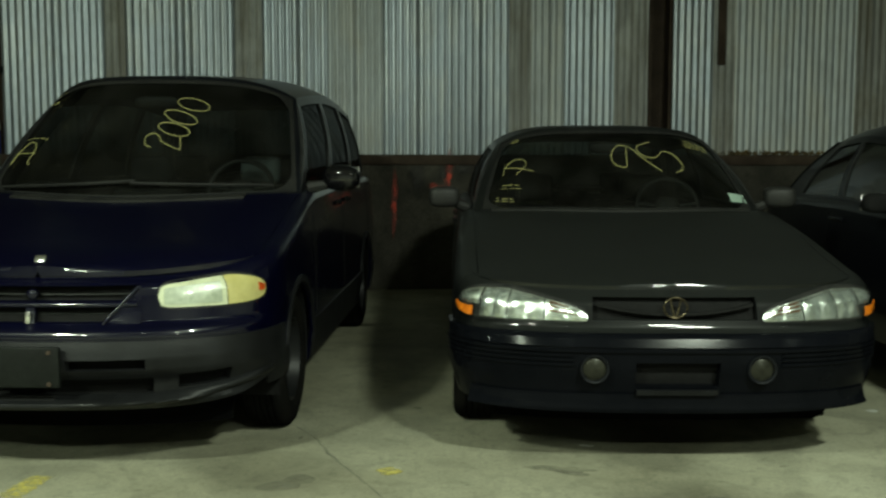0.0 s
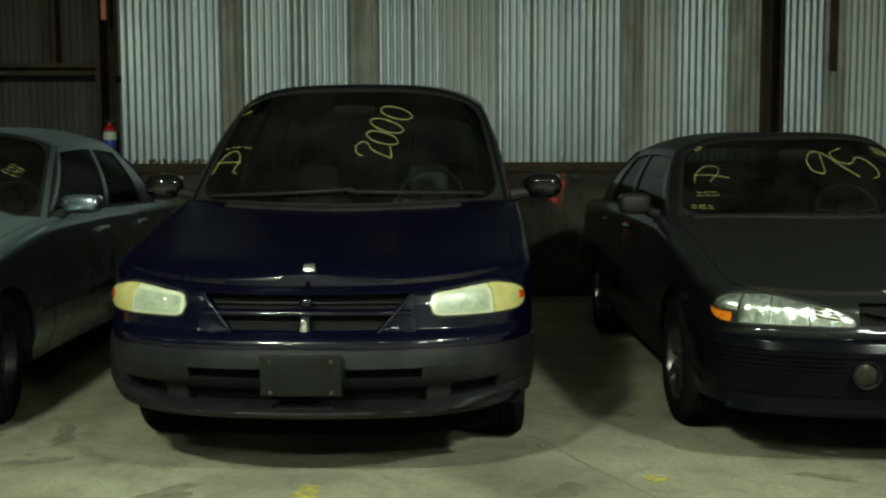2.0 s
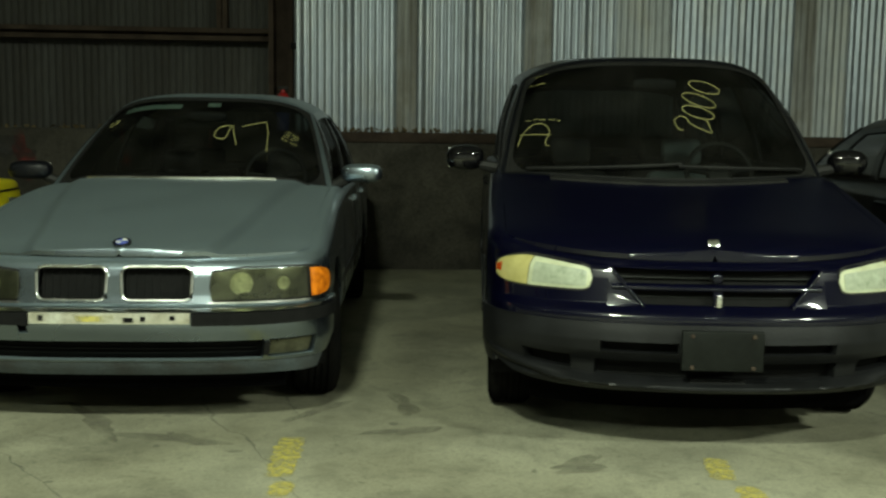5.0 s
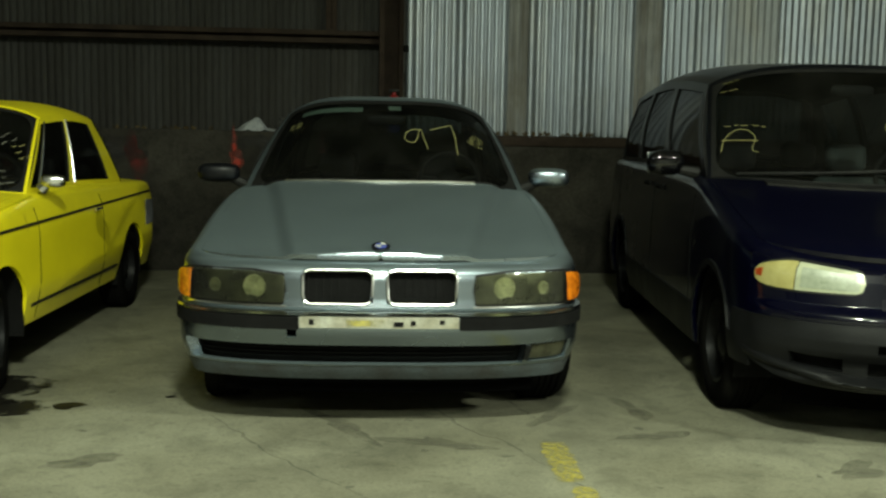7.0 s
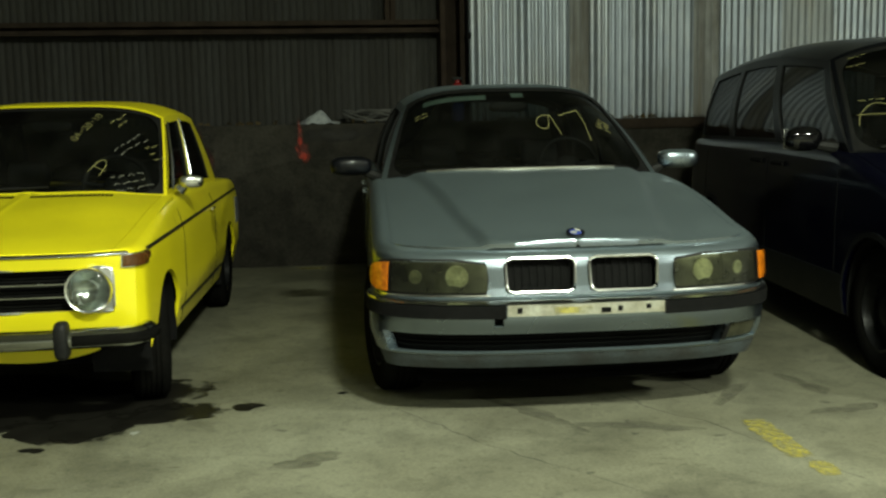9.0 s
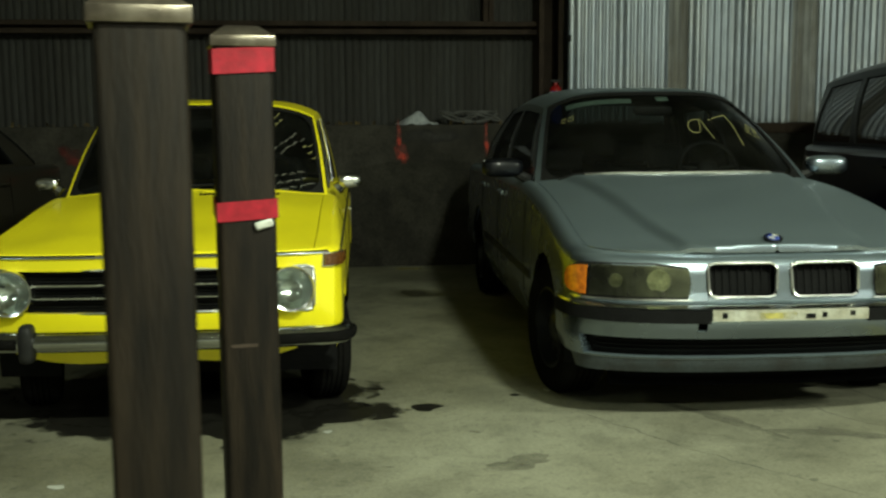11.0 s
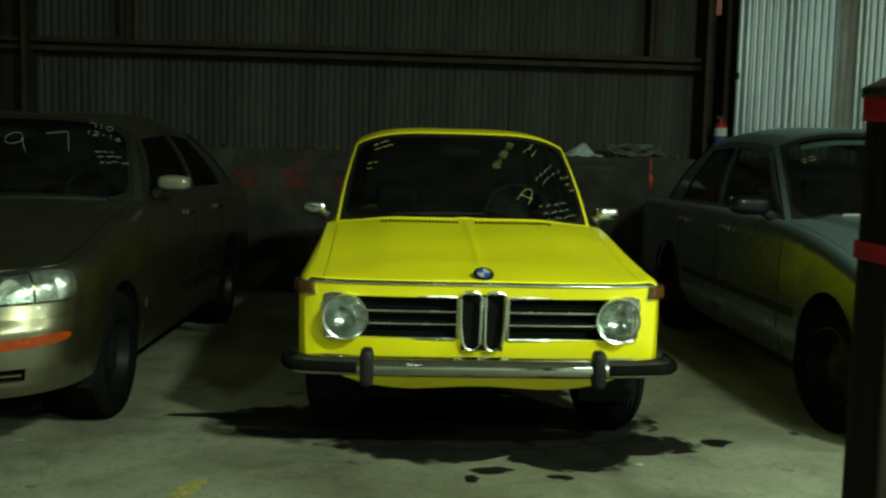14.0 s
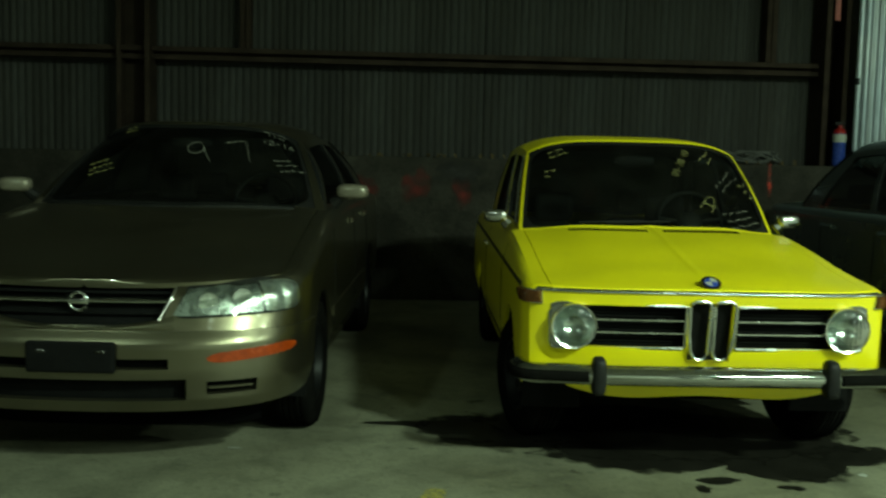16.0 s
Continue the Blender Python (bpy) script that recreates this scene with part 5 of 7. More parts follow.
ext = tagged(new("fire_extinguisher"), "small red, white and blue extinguisher bottle standing on the ledge", "extinguisher")
ext.matrix_world = pose(-4.33, 10.335, LEDGE + 0.004)
bm = bmesh.new()
lathe(bm, [(0.001, 0), (0.055, 0.0), (0.06, 0.02), (0.06, 0.30)], 20, pose(0, 0, 0, 90))
part("tank", bm, "bluepatch", ext)
bm = bmesh.new()
lathe(bm, [(0.0615, 0.22), (0.0615, 0.295)], 20, pose(0, 0, 0, 90))
part("tank_label", bm, "white", ext)
bm = bmesh.new()
lathe(bm, [(0.06, 0.30), (0.055, 0.325), (0.04, 0.345), (0.02, 0.355), (0.02, 0.38), (0.001, 0.38)], 20, pose(0, 0, 0, 90))
part("tank_top", bm, "redtank", ext)
bm = bmesh.new()
box(bm, -0.05, 0.05, -0.015, 0.015, 0.38, 0.41, 0.006)
part("lever", bm, "black", ext)
bm = bmesh.new()
box(bm, -4.40, -4.35, 10.408, 10.422, 2.68, 3.25, 0.004)
tagged(part("reflector_strip", bm, "pinkstrip"), "faded red strip fixed to the steel column", "sign")
bm = bmesh.new()
box(bm, -4.25, -4.20, 10.255, 10.285, 2.08, 2.14, 0.006)
tagged(part("sheet_clamp", bm, "matt"), "small black clamp on the sheet's edge", "clamp")


# the rear wall and all on it stands a little askew to the row
SKEW = pose(EDGE + 0.06, 9.62, 0, 0, 0, 3.6) @ pose(-EDGE, -10.30, 0)
for ob in list(scene.objects):
    if ob.parent is None and ob.name.split(".")[0] in ("wall_low", "wall_north", "wall_bright", "wall_dark", "girt", "column", "stud", "trim", "spray_mark", "rag", "cable_coil", "litter", "fire_extinguisher", "reflector_strip", "sheet_clamp"):
        ob.matrix_world = SKEW @ ob.matrix_basis


# ---- two square posts in the aisle ----
def post(x, y, h, side, turn, taped):
    p = tagged(new("bollard_post"), "dark painted square steel post with a domed cap" + (" and red tape" if taped else ""), "post", "posts in the aisle")
    p.matrix_world = pose(x, y, 0, 0, 0, turn)
    s = side / 2
    bm = bmesh.new()
    box(bm, -s, s, -s, s, 0.0, h - 0.03, 0.010, 3)
    part("shaft", bm, "post", p)
    bm = bmesh.new()
    t = s + 0.007
    box(bm, -t, t, -t, t, h - 0.042, h - 0.02, 0.004, 2)
    vs = [bm.verts.new((a * t * 0.97, b * t * 0.97, h - 0.021)) for a, b in ((-1, -1), (1, -1), (1, 1), (-1, 1))]
    us = [bm.verts.new((a * t * 0.5, b * t * 0.5, h)) for a, b in ((-1, -1), (1, -1), (1, 1), (-1, 1))]
    for k in range(4):
        bm.faces.new((vs[k], vs[(k + 1) % 4], us[(k + 1) % 4], us[k]))
    bm.faces.new(us)
    part("cap", bm, "cap", p, "bare metal pyramid cap")
    bm = bmesh.new()
    box(bm, -s - 0.05, s + 0.05, -s - 0.05, s + 0.05, 0.0, 0.012, 0.003)
    part("base_plate", bm, "steel", p)
    if taped:
        for z0, z1 in ((h - 0.095, h - 0.047), (h - 0.380, h - 0.342)):
            bm = bmesh.new()
            grid(bm, lambda k, v: (Vector((((-1, 1, 1, -1, -1)[int(k)]) * (s + 0.003), ((-1, -1, 1, 1, -1)[int(k)]) * (s + 0.003), z0 + (z1 - z0) * v + 0.006 * (int(k) % 2))), Vector((0, 0, 0))), [0, 1, 2, 3, 4], [0, 1])
            part("tape", bm, "redtape", p, "red plastic tape")
        bm = bmesh.new()
        box(bm, -0.018, 0.018, -0.004, 0.004, -0.008, 0.008, 0.003, 1, pose(0.03, -s - 0.007, h - 0.386, 12, -14, 0))
        part("tape_knot", bm, "white", p, "torn pale tape end")
        bm = bmesh.new()
        box(bm, -0.040, 0.012, -s - 0.0008, -s + 0.002, 0.890, 0.897, 0.0006, 1)
        part("rust_scratch", bm, "steel", p, "short rusty scratch across the paint")
    return p


post(-6.07, 1.33, 1.49, 0.106, 14, False)
post(-6.07, 2.12, 1.522, 0.112, 14, True)


# ---- cars ----
def van():
    c = Car("minivan", "dark midnight-blue minivan with grey bumper, chalked windshield", pose(-1.65, 3.92, 0, 0, 0, -2.0), "blue", 0.93, 4.73, 0.62, 2.5,
            [(0, 0.80), (0.2, 0.838), (0.45, 0.884), (0.8, 0.958), (1.15, 1.045), (1.45, 1.115), (2.6, 1.14), (4.7, 1.14)], [(0, 0.0), (0.3, 0.05), (1.2, 0.05), (2, 0.05)], 2.6,
            [(0.24, -0.15), (0.285, -0.065), (0.31, -0.03), (0.328, -0.022), (0.345, -0.05), (0.40, -0.05), (0.435, -0.018), (0.455, -0.002), (0.50, 0.008), (0.545, 0.0), (0.57, -0.008), (0.585, -0.006), (0.60, -0.009), (0.612, -0.018), (0.624, -0.036), (0.64, -0.06), (0.74, -0.085), (0.775, -0.098), (0.792, -0.115), (0.80, -0.14), (0.84, -0.19), (1.3, -0.3)],
            [(0.24, -0.03), (0.4, 0.0), (0.75, 0.0), (0.95, -0.01), (1.14, -0.03), (1.3, -0.04)],
            [(0.95, 0.325, 0.375), (3.83, 0.325, 0.375)], (1.12, 0.36), (2.10, 4.42, 0.71, 1.64, 0.105, 0.34, 0.10, 0.075, 4.60), 0.24,
            category="van", glass_mat="privacyglass", pillar="blackpaint")
    S = c.s_of_x
    nose = 1.06
    # nose skin over the bumper, open behind the grille
    gz0, gz1 = 0.638, 0.780
    top = lambda s: c.top_at(s)
    span_z = lambda z, s=0: (z - 0.565) / (c.top_at(0.2) - 0.565)
    c.wrap("nose_panel", "blue", -nose, nose, 0.565, top, 0, 0.03, nz=34, n=60, tops=True, holes=[(-0.44, 0.44, span_z(gz0), span_z(gz1))], label="glossy dark blue nose panel")
    c.sides(nose)
    # grey lower flank
    for g in (-1, 1):
        a, b = (nose - 0.02, c.s_of_y(4.3))
        c.wrap("side_cladding", "plastic_grey", *((-b, -a) if g < 0 else (a, b)), lambda s: c.arch(abs(s)) + 0.0, lambda s: max(c.arch(abs(s)) + 0.03, 0.46), 0.008, 0.012, n=90, nz=3, extra=[g * (c.s_of_y(y) + ra * math.cos(t) * 0.9995) for y, r, ra in c.wheels for t in span(0, math.pi, 16)])
    # bumper with slots
    bz0, bz1 = 0.285, 0.572
    f = lambda z: (z - bz0) / (bz1 - bz0)
    holes = [(-0.47, -0.165, f(0.455), f(0.50)), (0.165, 0.47, f(0.455), f(0.50)), (-0.50, 0.50, f(0.345), f(0.415)), (-0.82, -0.60, f(0.365), f(0.425)), (0.60, 0.82, f(0.365), f(0.425))]
    c.wrap("front_bumper", "plastic_grey", -nose - 0.12, nose + 0.12, lambda s: bz0 + 0.10 * (abs(s) / nose) ** 5, bz1, 0.012, 0.05, n=60, nz=18, holes=holes, label="scuffed grey plastic bumper with slots")
    c.wrap("bumper_core", "matt", -0.95, 0.95, 0.30, 0.56, -0.05, 0.02, n=20, nz=3)
    c.wrap("bumper_lip", "plastic_grey", -nose, nose, lambda s: 0.285 + 0.105 * (abs(s) / nose) ** 2.2, lambda s: 0.338 + 0.085 * (abs(s) / nose) ** 2.2, 0.016, 0.03, n=50, nz=8, ripple=lambda s, v: 0.034 * math.sin(math.pi * v) ** 0.7 * (1 - (abs(s) / nose) ** 4))
    # grille: cross bars in body colour, fine dark slats behind
    gr = new("grille")
    gr.parent = c.root
    c.wrap("grille_backing", "matt", -0.45, 0.45, gz0 - 0.01, gz1 + 0.01, -0.05, 0.01, gr, nz=2)
    for z in (0.668, 0.744):
        c.wrap("grille_slat", "plate", -0.43, 0.43, z - 0.002, z + 0.002, -0.035, 0.015, gr, nz=2)
    c.wrap("grille_bar", "blue", -0.44, 0.44, 0.697, 0.722, 0.004, 0.03, gr, nz=8, ripple=lambda s, v: 0.010 * math.sin(math.pi * v) ** 0.6)
    c.wrap("grille_post", "blue", -0.018, 0.018, gz0, 0.70, 0.004, 0.03, gr, n=4, nz=6)
    bm = bmesh.new()
    lathe(bm, [(0.022, 0.02), (0.022, -0.002), (0.016, -0.008), (0.001, -0.010)], 20, pose(*c.skin(0, 0.748, 0.0)[0]))
    part("grille_emblem", bm, "blue", gr, "round dark blue emblem")
    for g in (-1, 1):
        c.wrap("grille_side", "blue", *sorted((g * 0.31, g * 0.455)), lambda s: gz0 - 0.004, lambda s: gz0 + (gz1 - gz0) * min(1, max(0.02, (abs(s) - 0.31) / 0.13)), 0.004, 0.03, gr, n=12, nz=4)
        pts = [c.skin(S(g * (0.30 + 0.14 * t)), gz0 - 0.004 + (gz1 - gz0) * t, 0.008)[0] for t in span(0, 1, 8)]
        c.strip("grille_edge", "blue", pts, 0.008, 10, parent=gr)
    bm = bmesh.new()
    p, n = c.skin(0, 0.655, 0.012)
    box(bm, -0.010, 0.010, -0.012, 0.004, 0.636, 0.686, 0.004, 2, Matrix.Translation((0, p.y, 0)))
    part("grille_badge", bm, "chrome", gr)
    # lamps
    lz0 = lambda s: 0.690 + 0.03 * max(0, (s - 0.8))
    lz1 = lambda s: 0.780 + 0.036 * min(1, max(0, (s - 0.5) / 0.35)) - 0.10 * max(0, (s - 0.88))
    c.lamp_block("headlight", 0.525, 1.02, lz0, lz1, [(0, 0.60, 0.03, 0.97, "fogged"), (0.05, 0.555, 0.13, 0.83, "foggedcore"), (0.612, 1.0, 0.03, 0.97, "foggedamber"), (0.915, 0.98, 0.36, 0.76, "orange")], 0.008, None, soft=5, soft_in=14)
    # plate, badge, wipers, cowl
    p = c.skin(0, 0.48, 0.03)[0]
    bm = bmesh.new()
    box(bm, -0.16, 0.16, p.y - 0.02, p.y + 0.004, 0.40, 0.56, 0.006)
    part("license_plate", bm, "plate", c.root, "plain dark plate with rusty screws")
    for sx, sz in ((-0.12, 0.415), (0.12, 0.415), (-0.12, 0.54), (0.12, 0.54)):
        bm = bmesh.new()
        lathe(bm, [(0.009, 0.0), (0.008, -0.006), (0.001, -0.007)], 10, pose(sx, p.y - 0.02, sz))
        part("plate_screw", bm, "steel", c.root)
    c.wrap("bumper_notch", "matt", -0.11, 0.11, 0.318, 0.352, 0.024, 0.01, n=4, nz=2)
    q = c.deck_point(0, 0.0)[0]
    bm = bmesh.new()
    yb = q.y + 0.03
    box(bm, -0.024, 0.024, -0.006, 0.006, -0.018, 0.018, 0.006, 2, pose(0, yb, c.zdeck(0, yb) + 0.018, -35))
    part("hood_badge", bm, "chrome", c.root, "small chrome shield badge")
    c.decks(0.84)
    c.house(1.45, 4.60, [(0.035, 0.33), (0.37, 0.66), (0.69, 0.94)], qs=0.975, vtop=0.965, vlow=0.05)
    c.deck("cowl_vent", "black", -0.6, 0.6, 0.93, 0.985, 0.012, 0.01, nv=3)
    for x0, x1, rise in ((-0.74, 0.06, 0.075), (0.04, 0.74, 0.06)):
        pts = []
        for t in span(0, 1, 8):
            qx = x0 + (x1 - x0) * t
            pts.append(c.screen_point(qx / 0.88, 0.03 + (rise * (t if x0 < 0 else 1 - t * 0.7)) , 0.018)[0])
        c.strip("wiper", "black", pts, 0.009, 6)
    c.mirror(1.04, 1.62, 1.185, (0.105, 0.06, 0.07), "glossblack", 2.6, (0.86, 1.60, 1.13), -8)
    c.cabin(1.75, 2.55, 0.45, 1.1, (0.42, 0.02), 2, "greycloth")
    c.doors((1.42, 2.55, 3.95), 0.27, (2.35, 2.75), handle_mat="matt")
    c.underside(0.97)
    c.wheel_set(0.80, 0.205, "dark")
    # the year climbs the glass, each nought above the last
    c.hand([[(0.112, 0.361), (0.076, 0.376), (0.064, 0.434), (0.101, 0.467), (0.143, 0.453), (0.171, 0.404), (0.277, 0.345), (0.296, 0.35), (0.282, 0.433)]])
    for x, y, rx, ry, tilt in ((0.232, 0.50, 0.105, 0.047, -0.30), (0.258, 0.602, 0.112, 0.050, -0.36), (0.324, 0.718, 0.110, 0.053, -0.26)):
        c.hand([[(x + rx * math.cos(a), y + ry * math.sin(a) + tilt * rx * math.cos(a)) for a in span(2.6, 2.6 + 2 * math.pi, 14)]])
    c.hand([[(-0.92, 0.235), (-0.90, 0.34), (-0.84, 0.415), (-0.77, 0.408), (-0.73, 0.342), (-0.75, 0.247), (-0.72, 0.224)], [(-0.92, 0.335), (-0.715, 0.315)]])
    c.scrawl(-0.90, 0.46, 0.11, 1, -2, r=0.0015)
    c.scrawl(-0.74, 0.45, 0.08, 1, -16, r=0.0016)
    c.scrawl(-0.92, 0.83, 0.10, 1, -4, r=0.0016)
    c.scrawl(-0.90, 0.92, 0.08, 1, -4, r=0.0013)
    return c


def hood_dome(x, y):
    """A raised middle panel that widens from the grille to the windshield, with soft creases at its sides."""
    edge = 0.37 + 0.17 * max(0.0, y)
    t = min(1.0, max(0.0, (edge + 0.04 - abs(x)) / 0.08))
    rise = min(1.0, max(0.0, (y + 0.02) / 0.25))
    return 0.022 * t * t * (3 - 2 * t) * rise


def silver_sedan():
    c = Car("sedan", "silver-blue luxury sedan, dusty, plate missing, twin-oval grille", pose(-4.14, 4.15, 0, 0, 0, 1.8), "silver", 0.885, 4.98, 0.46, 3.0,
            [(0, 0.765), (0.46, 0.81), (0.9, 0.91), (1.3, 0.972), (1.65, 1.0), (2.6, 1.01), (4.9, 0.99)], [(0, 0.0), (0.25, 0.02), (1.4, 0.05), (2, 0.04)], 3.0,
            [(0.24, -0.15), (0.30, -0.095), (0.36, -0.06), (0.44, -0.022), (0.49, 0.0), (0.56, 0.0), (0.58, -0.05), (0.62, -0.06), (0.70, -0.07), (0.735, -0.08), (0.752, -0.093), (0.762, -0.112), (0.77, -0.15), (1.2, -0.2)],
            [(0.24, -0.06), (0.4, -0.005), (0.55, 0.0), (0.64, 0.0), (0.8, -0.006), (0.9, -0.010), (1.0, -0.018), (1.3, -0.03)],
            [(0.86, 0.325, 0.37), (3.79, 0.325, 0.37)], (1.43, 0.24), (2.36, 3.62, 0.625, 1.425, 0.105, 0.22, 0.2, 0.035, 4.25), 0.24, roll=0.07, form=hood_dome)
    nose = 1.0
    top = lambda s: c.top_at(s)
    span_z = lambda z: (z - 0.575) / (c.top_at(0.2) - 0.575)
    c.wrap("nose_panel", "silver", -nose, nose, 0.575, top, 0, 0.03, nz=24, n=50, tops=True, holes=[(-0.332, -0.03, span_z(0.600), span_z(0.738)), (0.03, 0.332, span_z(0.600), span_z(0.738))])
    c.sides(nose)
    for g in (-1, 1):
        a, b = sorted((g * 0.03, g * 0.332))
        gl = new("grille")
        gl.parent = c.root
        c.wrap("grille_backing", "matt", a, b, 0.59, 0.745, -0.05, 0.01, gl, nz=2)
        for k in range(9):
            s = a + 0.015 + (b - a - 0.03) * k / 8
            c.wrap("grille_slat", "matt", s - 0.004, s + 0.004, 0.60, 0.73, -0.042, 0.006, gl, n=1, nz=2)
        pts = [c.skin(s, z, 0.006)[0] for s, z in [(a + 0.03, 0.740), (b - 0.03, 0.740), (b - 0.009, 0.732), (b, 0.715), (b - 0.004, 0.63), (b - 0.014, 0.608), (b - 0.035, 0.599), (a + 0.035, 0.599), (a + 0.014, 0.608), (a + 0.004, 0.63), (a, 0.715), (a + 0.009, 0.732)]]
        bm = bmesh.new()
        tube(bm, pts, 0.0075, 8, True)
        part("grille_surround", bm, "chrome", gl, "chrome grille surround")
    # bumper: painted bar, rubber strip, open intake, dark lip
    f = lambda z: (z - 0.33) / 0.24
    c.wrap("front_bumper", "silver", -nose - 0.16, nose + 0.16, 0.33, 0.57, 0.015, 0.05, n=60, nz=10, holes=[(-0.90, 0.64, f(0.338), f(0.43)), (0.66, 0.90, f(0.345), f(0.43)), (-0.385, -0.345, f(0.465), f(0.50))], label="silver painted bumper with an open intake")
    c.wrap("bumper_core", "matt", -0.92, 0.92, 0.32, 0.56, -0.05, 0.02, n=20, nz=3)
    for a, b in ((-1.1, -0.335), (0.335, 1.1)):
        c.wrap("bumper_strip", "matt", a, b, 0.502, 0.556, 0.028, 0.03, n=20, nz=5)
    for a, b in ((-1.1, 1.1),):
        c.wrap("bumper_trim", "chrome", a, b, 0.562, 0.572, 0.024, 0.02, n=40, nz=2)
    c.wrap("plate_bracket", "platewhite", -0.33, 0.33, 0.512, 0.558, 0.03, 0.02, n=12, nz=3, label="bare pale plate bracket, chipped")
    for s0, s1, z0, z1, mt in ((-0.14, 0.02, 0.522, 0.546, "yellowmark"), (0.06, 0.10, 0.520, 0.54, "matt"), (0.13, 0.15, 0.525, 0.545, "matt"), (-0.29, -0.27, 0.525, 0.548, "matt"), (0.25, 0.27, 0.53, 0.548, "matt")):
        c.wrap("bracket_mark", mt, s0, s1, z0, z1, 0.033, 0.003, n=3, nz=2)
    c.wrap("fog_light", "dimreflector", 0.67, 0.88, 0.355, 0.42, 0.0, 0.01, n=6, nz=2)
    c.wrap("fog_trim", "plastic_grey", 0.64, 0.665, 0.355, 0.42, 0.022, 0.02, n=2, nz=2)
    for z in (0.365, 0.385, 0.405):
        c.wrap("intake_slat", "matt", -0.88, 0.62, z - 0.004, z + 0.004, -0.035, 0.01, n=20, nz=2)
    c.wrap("front_lip", "lipgrey", -nose, nose, 0.262, 0.335, 0.012, 0.03, n=40, nz=5, label="dull grey lower lip")
    lz0 = lambda s: 0.598
    lz1 = lambda s: 0.712 + 0.022 * min(1, max(0, (s - 0.36) / 0.2))
    c.lamp_block("headlight", 0.405, 0.99, lz0, lz1, [(0.01, 0.42, 0.03, 0.97, "dimreflector"), (0.425, 0.78, 0.03, 0.97, "dimreflector"), (0.79, 1.0, 0.04, 0.96, "amber")], 0.006, "darklens", [(0.24, 0.52, 0.05), (0.57, 0.5, 0.03)], soft=7, soft_in=60, bowl="disc")
    for g in (-1, 1):
        c.wrap("headlight_trim", "chrome", *sorted((g * 0.40, g * 0.97)), 0.584, 0.592, 0.008, 0.01, n=16, nz=2)
    y = c.yfront(0) + 0.05
    c.roundel(pose(0, y, c.zdeck(0, y) + 0.012, -70), 0.04)
    c.decks(0.79)
    c.house(1.66, 4.12, [(0.03, 0.47), (0.50, 0.86)], qs=0.962, vtop=0.965, vlow=0.05)
    c.deck("cowl_trim", "chrome", -0.55, 0.50, 0.965, 0.985, 0.012, 0.01, nv=3, label="bright strip at the windshield's foot")
    c.deck("cowl_vent", "black", -0.68, 0.68, 0.988, 0.999, 0.008, 0.01, nv=2)
    c.mirror(0.965, 1.78, 1.075, (0.12, 0.06, 0.055), "silver", 3.2, (0.80, 1.80, 1.0), -6, both=(1,))
    c.mirror(0.965, 1.78, 1.075, (0.12, 0.06, 0.055), "blackpaint", 3.2, (0.80, 1.80, 1.0), -6, both=(-1,))
    c.cabin(2.05, 2.85, 0.36, 0.98, (0.40, -0.02), 2)
    c.doors((1.50, 2.62, 3.52), 0.27, (2.45, 3.4), handle_mat="silver")
    for g in (-1, 1):
        c.wrap("side_moulding", "black", *sorted((g * c.s_of_y(1.28), g * c.s_of_y(3.36))), 0.50, 0.545, 0.004, 0.014, n=30, nz=3)
    c.underside(0.92)
    c.wheel_set(0.765, 0.225, "dark", 0.62, 9)
    # tinted band and sticker inside the glass
    for q0, q1, v0, v1, mt, nm in ((-0.80, -0.22, 0.83, 0.90, "green", "sun_band"), (0.02, 0.14, 0.86, 0.925, "green", "sticker")):
        bm = bmesh.new()
        grid(bm, lambda q, v: c.screen_point(q, v, -0.022), span(q0, q1, 8), span(v0, v1, 2), None, 0.0)
        part(nm, bm, mt, c.screen)
    c.hand([[(0.28, 0.545), (0.23, 0.55), (0.172, 0.51), (0.155, 0.43), (0.20, 0.395), (0.245, 0.42), (0.282, 0.555), (0.305, 0.44), (0.328, 0.331)]], r=0.0019)
    c.hand([[(0.364, 0.547), (0.46, 0.59), (0.55, 0.625)], [(0.55, 0.625), (0.565, 0.50), (0.556, 0.36), (0.554, 0.268)]], r=0.0019)
    c.scrawl(0.72, 0.54, 0.09, 4, -28, h=0.018, r=0.0014)
    c.scrawl(-0.83, 0.66, 0.06, 2, 6, h=0.02, r=0.0014)
    return c


def hood_creases(x, y):
    """A narrow ridge down the middle, and a bend at either side where the hood falls off to the fenders."""
    fade = min(1.0, max(0.0, (y - 0.06) / 0.25))
    u = min(1.0, max(0.0, (abs(x) - 0.40 + 0.02 * y) / 0.22))
    return fade * (0.0055 * math.exp(-(x / 0.016) ** 2) + 0.011 * (1 - u * u * (3 - 2 * u)))


